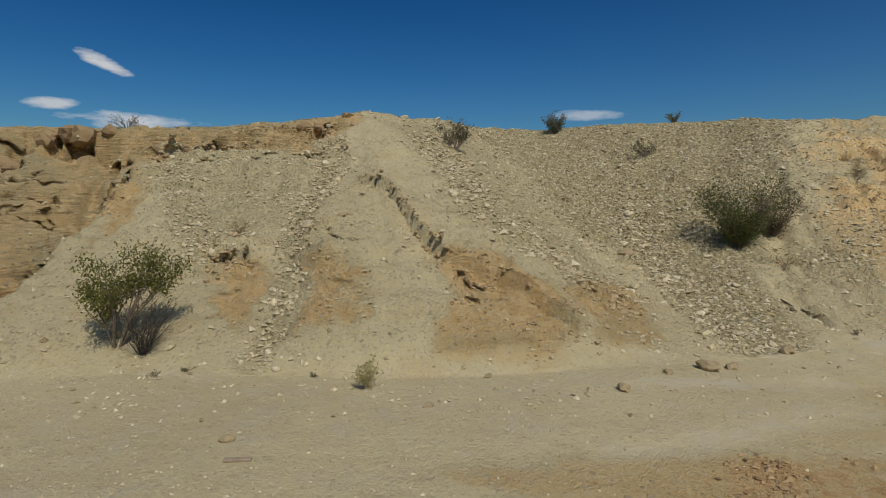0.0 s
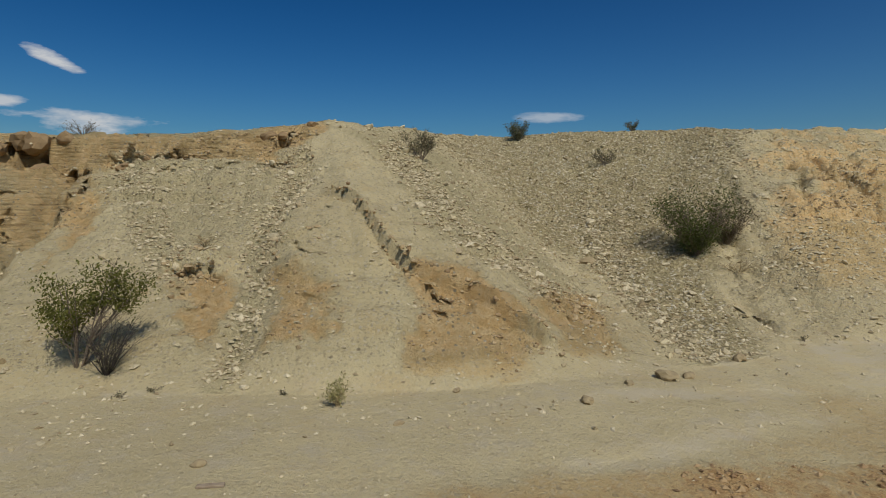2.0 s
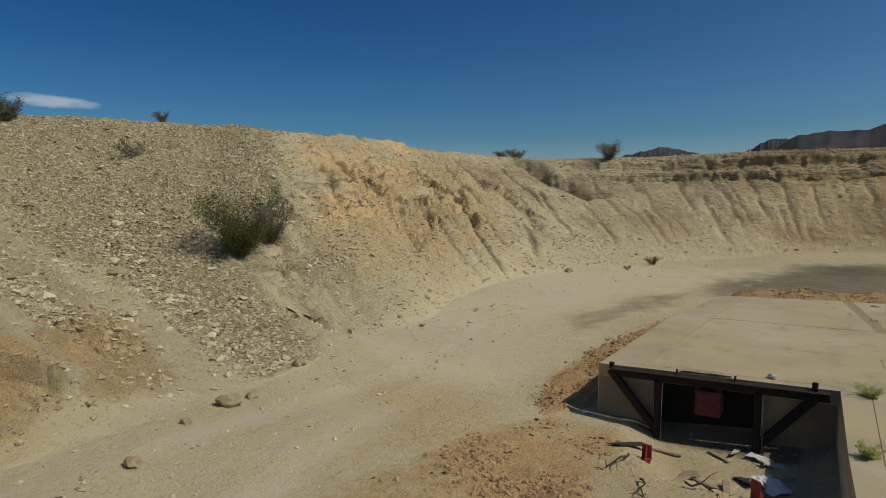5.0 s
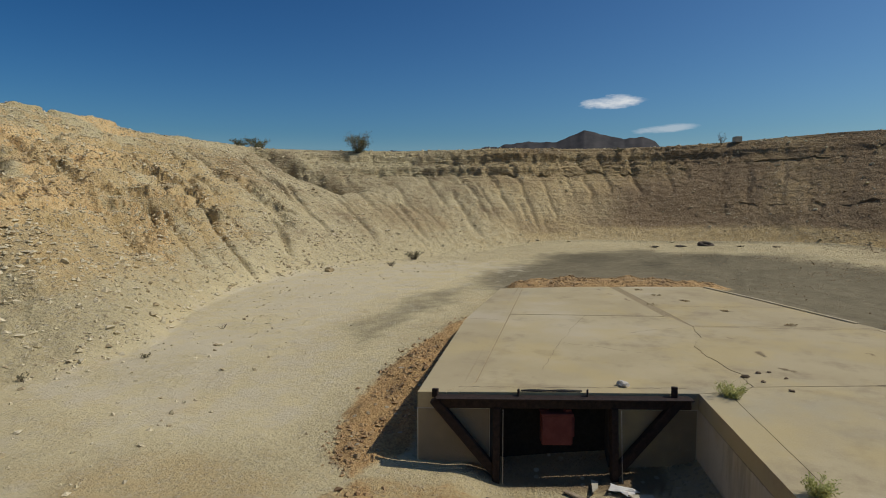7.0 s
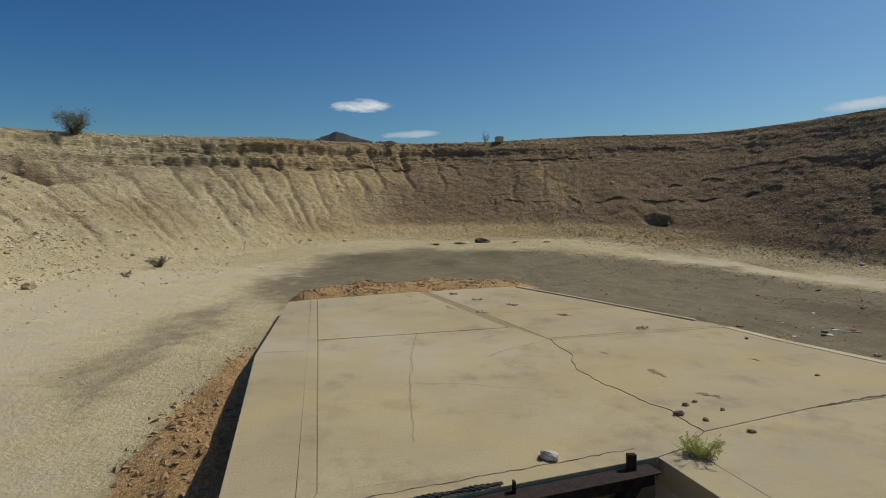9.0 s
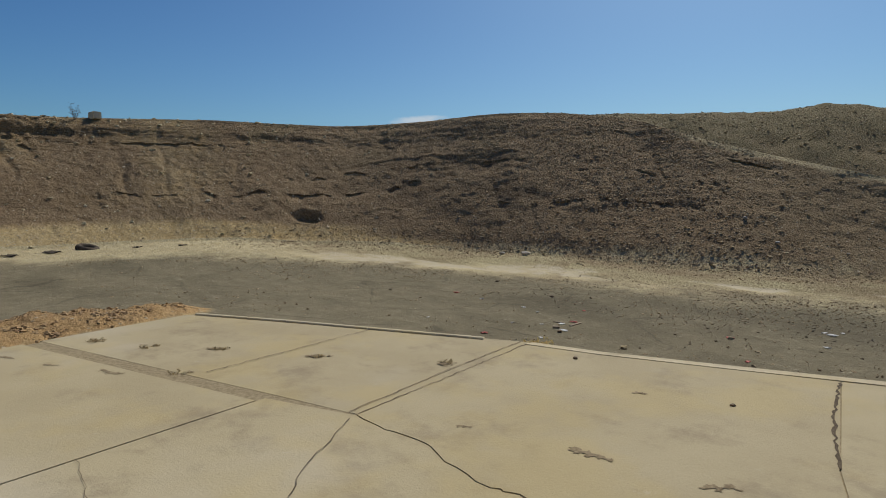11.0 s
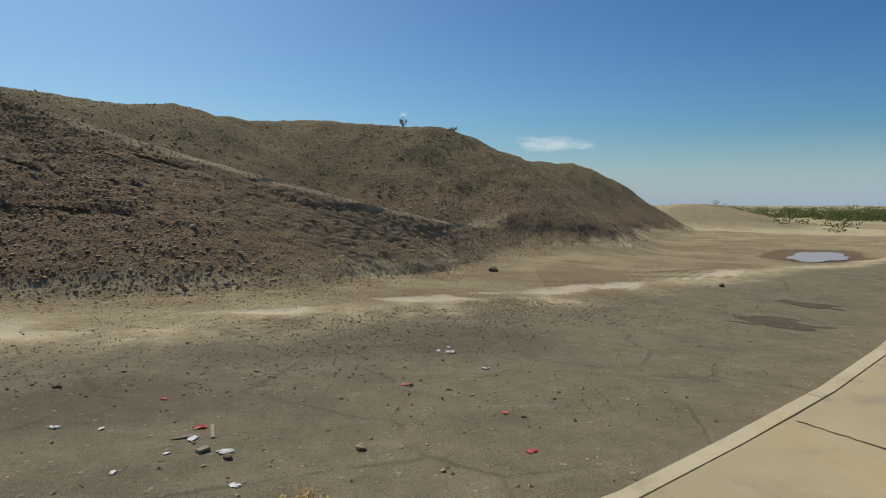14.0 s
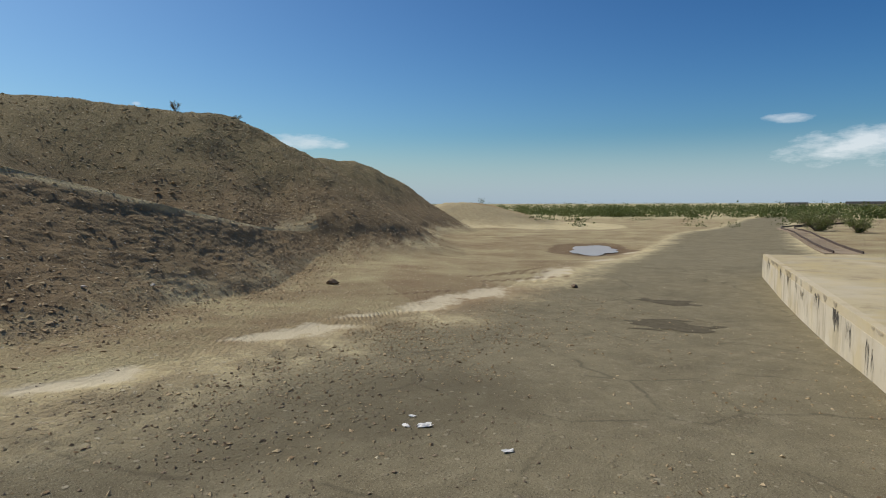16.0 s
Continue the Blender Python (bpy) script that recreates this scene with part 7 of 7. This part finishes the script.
# along the wall, top height, drop, width, strokes, stroke width
MARKS = [(15.4, 0.96, 0.35, 0.5, 7, 0.08), (12.5, 0.92, 0.35, 0.3, 5, 0.07), (11.1, 0.9, 0.3, 0.35, 5, 0.05), (9.7, 0.86, 0.3, 0.4, 4, 0.04), (8.8, 0.76, 0.35, 0.4, 5, 0.05), (7.0, 0.93, 0.32, 0.45, 9, 0.06), (5.2, 0.87, 0.42, 0.5, 15, 0.07), (4.1, 0.8, 0.42, 0.45, 7, 0.022), (2.75, 0.74, 0.66, 0.4, 9, 0.022), (1.3, 0.72, 0.4, 0.4, 5, 0.016)]
for centre, high, drop, wide, strokes, thick in MARKS:
    bm = bmesh.new()
    for k in range(strokes):
        s0 = centre + marks.uniform(-0.5, 0.5) * wide
        z0 = high - marks.uniform(0, 0.3) * drop
        length, drift = drop * marks.uniform(0.4, 1.0), marks.uniform(-0.25, 0.25)
        last = None
        for j in range(6):
            f = j / 5
            sx = s0 + drift * f * wide + 0.03 * marks.uniform(-1, 1)
            z = z0 - f * length
            half = thick * marks.uniform(0.25, 0.6) * (1 - 0.6 * f)
            now = []
            for o in (-half, half):
                p = W0 + wall_dir * (sx + o) + wall_out * 0.005
                now.append(bm.verts.new((p.x, p.y, z)))
            if last:
                bm.faces.new((last[0], last[1], now[1], now[0]))
            last = now
    part("paint_mark", bm, SPRAY, dock, "dark sprayed paint drips")


# broken-out hollows along the wall's upper edge
SPALLED = concrete_material("spalled_concrete", (0.40, 0.335, 0.235), (0.29, 0.24, 0.165), (0.2, 0.16, 0.11))
for k in range(26):
    s0, wide, deep_z = marks.uniform(0.4, 16.8), marks.uniform(0.12, 0.45), marks.uniform(0.05, 0.22)
    bm = bmesh.new()
    edge = []
    for j in range(13):
        f = j / 12
        drop = deep_z * math.sin(math.pi * f) ** 0.6 * marks.uniform(0.55, 1.0)
        edge.append((s0 + (f - 0.5) * wide, 0.985 - drop))
    upper = [bm.verts.new((*(W0 + wall_dir * a + wall_out * 0.0035), 0.992 + marks.uniform(-0.012, 0.004))) for a, _ in edge]
    lower = [bm.verts.new((*(W0 + wall_dir * a + wall_out * 0.0035), z)) for a, z in edge]
    for j in range(12):
        bm.faces.new((upper[j], upper[j + 1], lower[j + 1], lower[j]))
    part("spalled_edge", bm, SPALLED, dock)


# ---- dark damp patches on the asphalt ----
DAMP = plain("damp_asphalt", (0.085, 0.07, 0.045), (0.135, 0.113, 0.074), 0.95, 0, 5, 0.01, 0.1)


def damp_patch(cx, cy, half, across, turn_deg, seed):
    bm = bmesh.new()
    ca, sa = math.cos(radians(turn_deg)), math.sin(radians(turn_deg))
    grid = {}
    nx, ny = int(half / 0.06), int(across / 0.06)
    for i in range(-nx, nx + 1):
        for j in range(-ny, ny + 1):
            a, b = i * 0.06, j * 0.06
            edge = 1 - math.hypot(a / half, b / across) + 0.9 * noise.noise(Vector((a * 1.1 + seed, b * 3.2, seed)))
            if edge > 0.12:
                x, y = cx + a * ca - b * sa, cy + a * sa + b * ca
                grid[i, j] = bm.verts.new((x, y, rest(x, y).z + 0.008))
    for (i, j), v in list(grid.items()):
        corners = [grid.get(q) for q in ((i, j), (i + 1, j), (i + 1, j + 1), (i, j + 1))]
        if all(corners):
            bm.faces.new(corners)
    return tagged(part("damp_patch", bm, DAMP), "dark damp patch on the worn asphalt", "stain", kind="structure")


damp_patch(3.75, -9.1, 1.2, 0.85, 119, 3.0)
damp_patch(0.7, -11.0, 1.0, 0.6, 119, 8.0)


# ---- far distance ----
def range_mesh(name, az0, az1, far, peaks, label):
    """A mountain range: azimuths, distance, and peaks of (fraction, degrees up)."""
    n, m = 150, 22
    fs, hs = [p[0] for p in peaks], [p[1] for p in peaks]
    verts, faces = [], []
    for i in range(n):
        f = i / (n - 1)
        a = radians(az0 + (az1 - az0) * f)
        up = np.interp(f, fs, hs) + 0.2 * (noise.noise(Vector((f * 11, 1, 0))) + 0.4 * noise.noise(Vector((f * 26, 2, 0)))) * min(1, 6 * f, 6 * (1 - f))
        tall = far * math.tan(radians(max(up, 0.0)))
        for j in range(m):
            g = j / (m - 1)
            d = far + (1 - g) * -far * 0.18 if g < 1 else far
            z = -8 + (tall + 6) * g ** 1.25
            k = 2.5 * far / 1500 * noise.noise(Vector((f * 12, g * 5, 3))) * (1 - abs(2 * g - 1))
            verts.append((math.sin(a) * (d + k * 3) + 1.2, math.cos(a) * (d + k * 3) + 2.3, z + k))
    for i in range(n - 1):
        for j in range(m - 1):
            b = i * m + j
            faces.append((b, b + 1, b + m + 1, b + m))
    return tagged(from_arrays(name, verts, faces, MOUNTAIN, None, False), label, "mountain", kind="structure")


range_mesh("backdrop_mountain_1", 75.3, 91.3, 1500, [(0, 4.8), (0.1, 5.9), (0.24, 6.0), (0.4, 6.0), (0.5, 6.6), (0.56, 7.0), (0.68, 6.5), (0.78, 6.1), (0.88, 6.3), (0.95, 5.8), (1, 4.8)], "dark rocky desert mountain range far away")
range_mesh("backdrop_mountain_2", 73.0, 78.0, 1700, [(0, 4.6), (0.4, 5.65), (0.7, 5.55), (1, 4.6)], "dark rocky hill far behind the rim")
range_mesh("backdrop_mountain_3", 63.0, 69.5, 1800, [(0, 4.6), (0.3, 4.95), (0.5, 5.3), (0.7, 5.1), (1, 4.6)], "low dark far hill behind the rim")


def scrub_band(name, label, count, near, far, az0, az1, size0, size1, seed, leaf):
    r = random.Random(seed)
    lv, lf = [], []
    for i in range(count):
        a = radians(r.uniform(az0, az1))
        d = near + (far - near) * r.random() ** 1.6
        x, y = 16 + math.sin(a) * d, -3 + math.cos(a) * d
        z = z_at(x, y)
        if noise.noise(Vector((x * 0.02, y * 0.02, 5))) < -0.12 and d < far * 0.5:
            continue
        s = r.uniform(size0, size1)
        for k in range(44):
            c = Vector((x, y, z)) + Vector((r.gauss(0, 0.5) * s, r.gauss(0, 0.5) * s, abs(r.gauss(0.3, 0.28)) * s))
            dd = Vector((r.gauss(0, 1), r.gauss(0, 1), r.gauss(0, 1))).normalized()
            e = dd.orthogonal().normalized() * s * 0.1
            dd = dd * s * 0.13
            b = len(lv)
            for o in (c - e, c + dd - e * 0.7, c + dd * 1.4 + e * 0.2, c + dd * 0.7 + e):
                lv.append(tuple(o))
            lf.append((b, b + 1, b + 2, b + 3))
    return tagged(from_arrays(name, lv, lf, leaf), label, "scrub", kind="stuff")


scrub_band("far_scrub", "green desert scrub belt on the far plain", 1500, 160, 460, 205, 272, 1.8, 3.6, 301, FAR_LEAF)
scrub_band("farther_scrub", "dark green scrub along the horizon", 700, 380, 900, 205, 275, 2.5, 5.0, 302, FAR_LEAF)
scrub_band("near_scrub", "sparse low shrubs at the edge of the flat", 40, 95, 150, 222, 268, 0.9, 2.0, 303, FAR_LEAF)
shrub(at_ground(-56, -25.5), 3.0, 7.0, MESQUITE_LEAF, "broad green mesquite bush beside the rails", 310, 40, 9000, 0.12, (0, 0), 0.0, "mesquite_bush", 0.03)
shrub(at_ground(-52, -20.5), 2.0, 4.0, MESQUITE_LEAF, "green mesquite bush beside the rails", 311, 24, 4000, 0.11, (0, 0), 0.0, "mesquite_bush", 0.03)


def far_building(az, d, w, h, material, label):
    a = radians(az)
    x, y = 16 + math.sin(a) * d, -3 + math.cos(a) * d
    top = thing("far_building", (x, y, z_at(x, y) - 0.5), label, "building", "far buildings")
    top.rotation_euler = (0, 0, -a)
    part("wall", block(w, w * 0.4, h, (0, 0, h / 2), 0), material, top)
    bm = bmesh.new()
    vs = [bm.verts.new(p) for p in ((-w / 2 - 0.4, -w * 0.22, h), (w / 2 + 0.4, -w * 0.22, h), (w / 2 + 0.4, w * 0.22, h), (-w / 2 - 0.4, w * 0.22, h), (-w / 2 - 0.4, 0, h + w * 0.06), (w / 2 + 0.4, 0, h + w * 0.06))]
    for f in ((0, 1, 5, 4), (2, 3, 4, 5), (0, 4, 3), (1, 2, 5), (3, 2, 1, 0)):
        bm.faces.new([vs[i] for i in f])
    part("roof", bm, DARK, top, "low dark roof")
    for k in range(3):
        part("window", block(w * 0.1, 0.1, h * 0.35, ((k - 1) * w * 0.3, -w * 0.2 - 0.02, h * 0.55), 0), DARK, top)
    return top


far_building(255.5, 620, 34, 3.5, WALL, "long white shed far away on the plain")
far_building(257.6, 600, 16, 3.5, WALL, "small pale shed far away on the plain")
far_building(250.5, 760, 22, 3.5, WALL, "pale distant shed on the horizon")
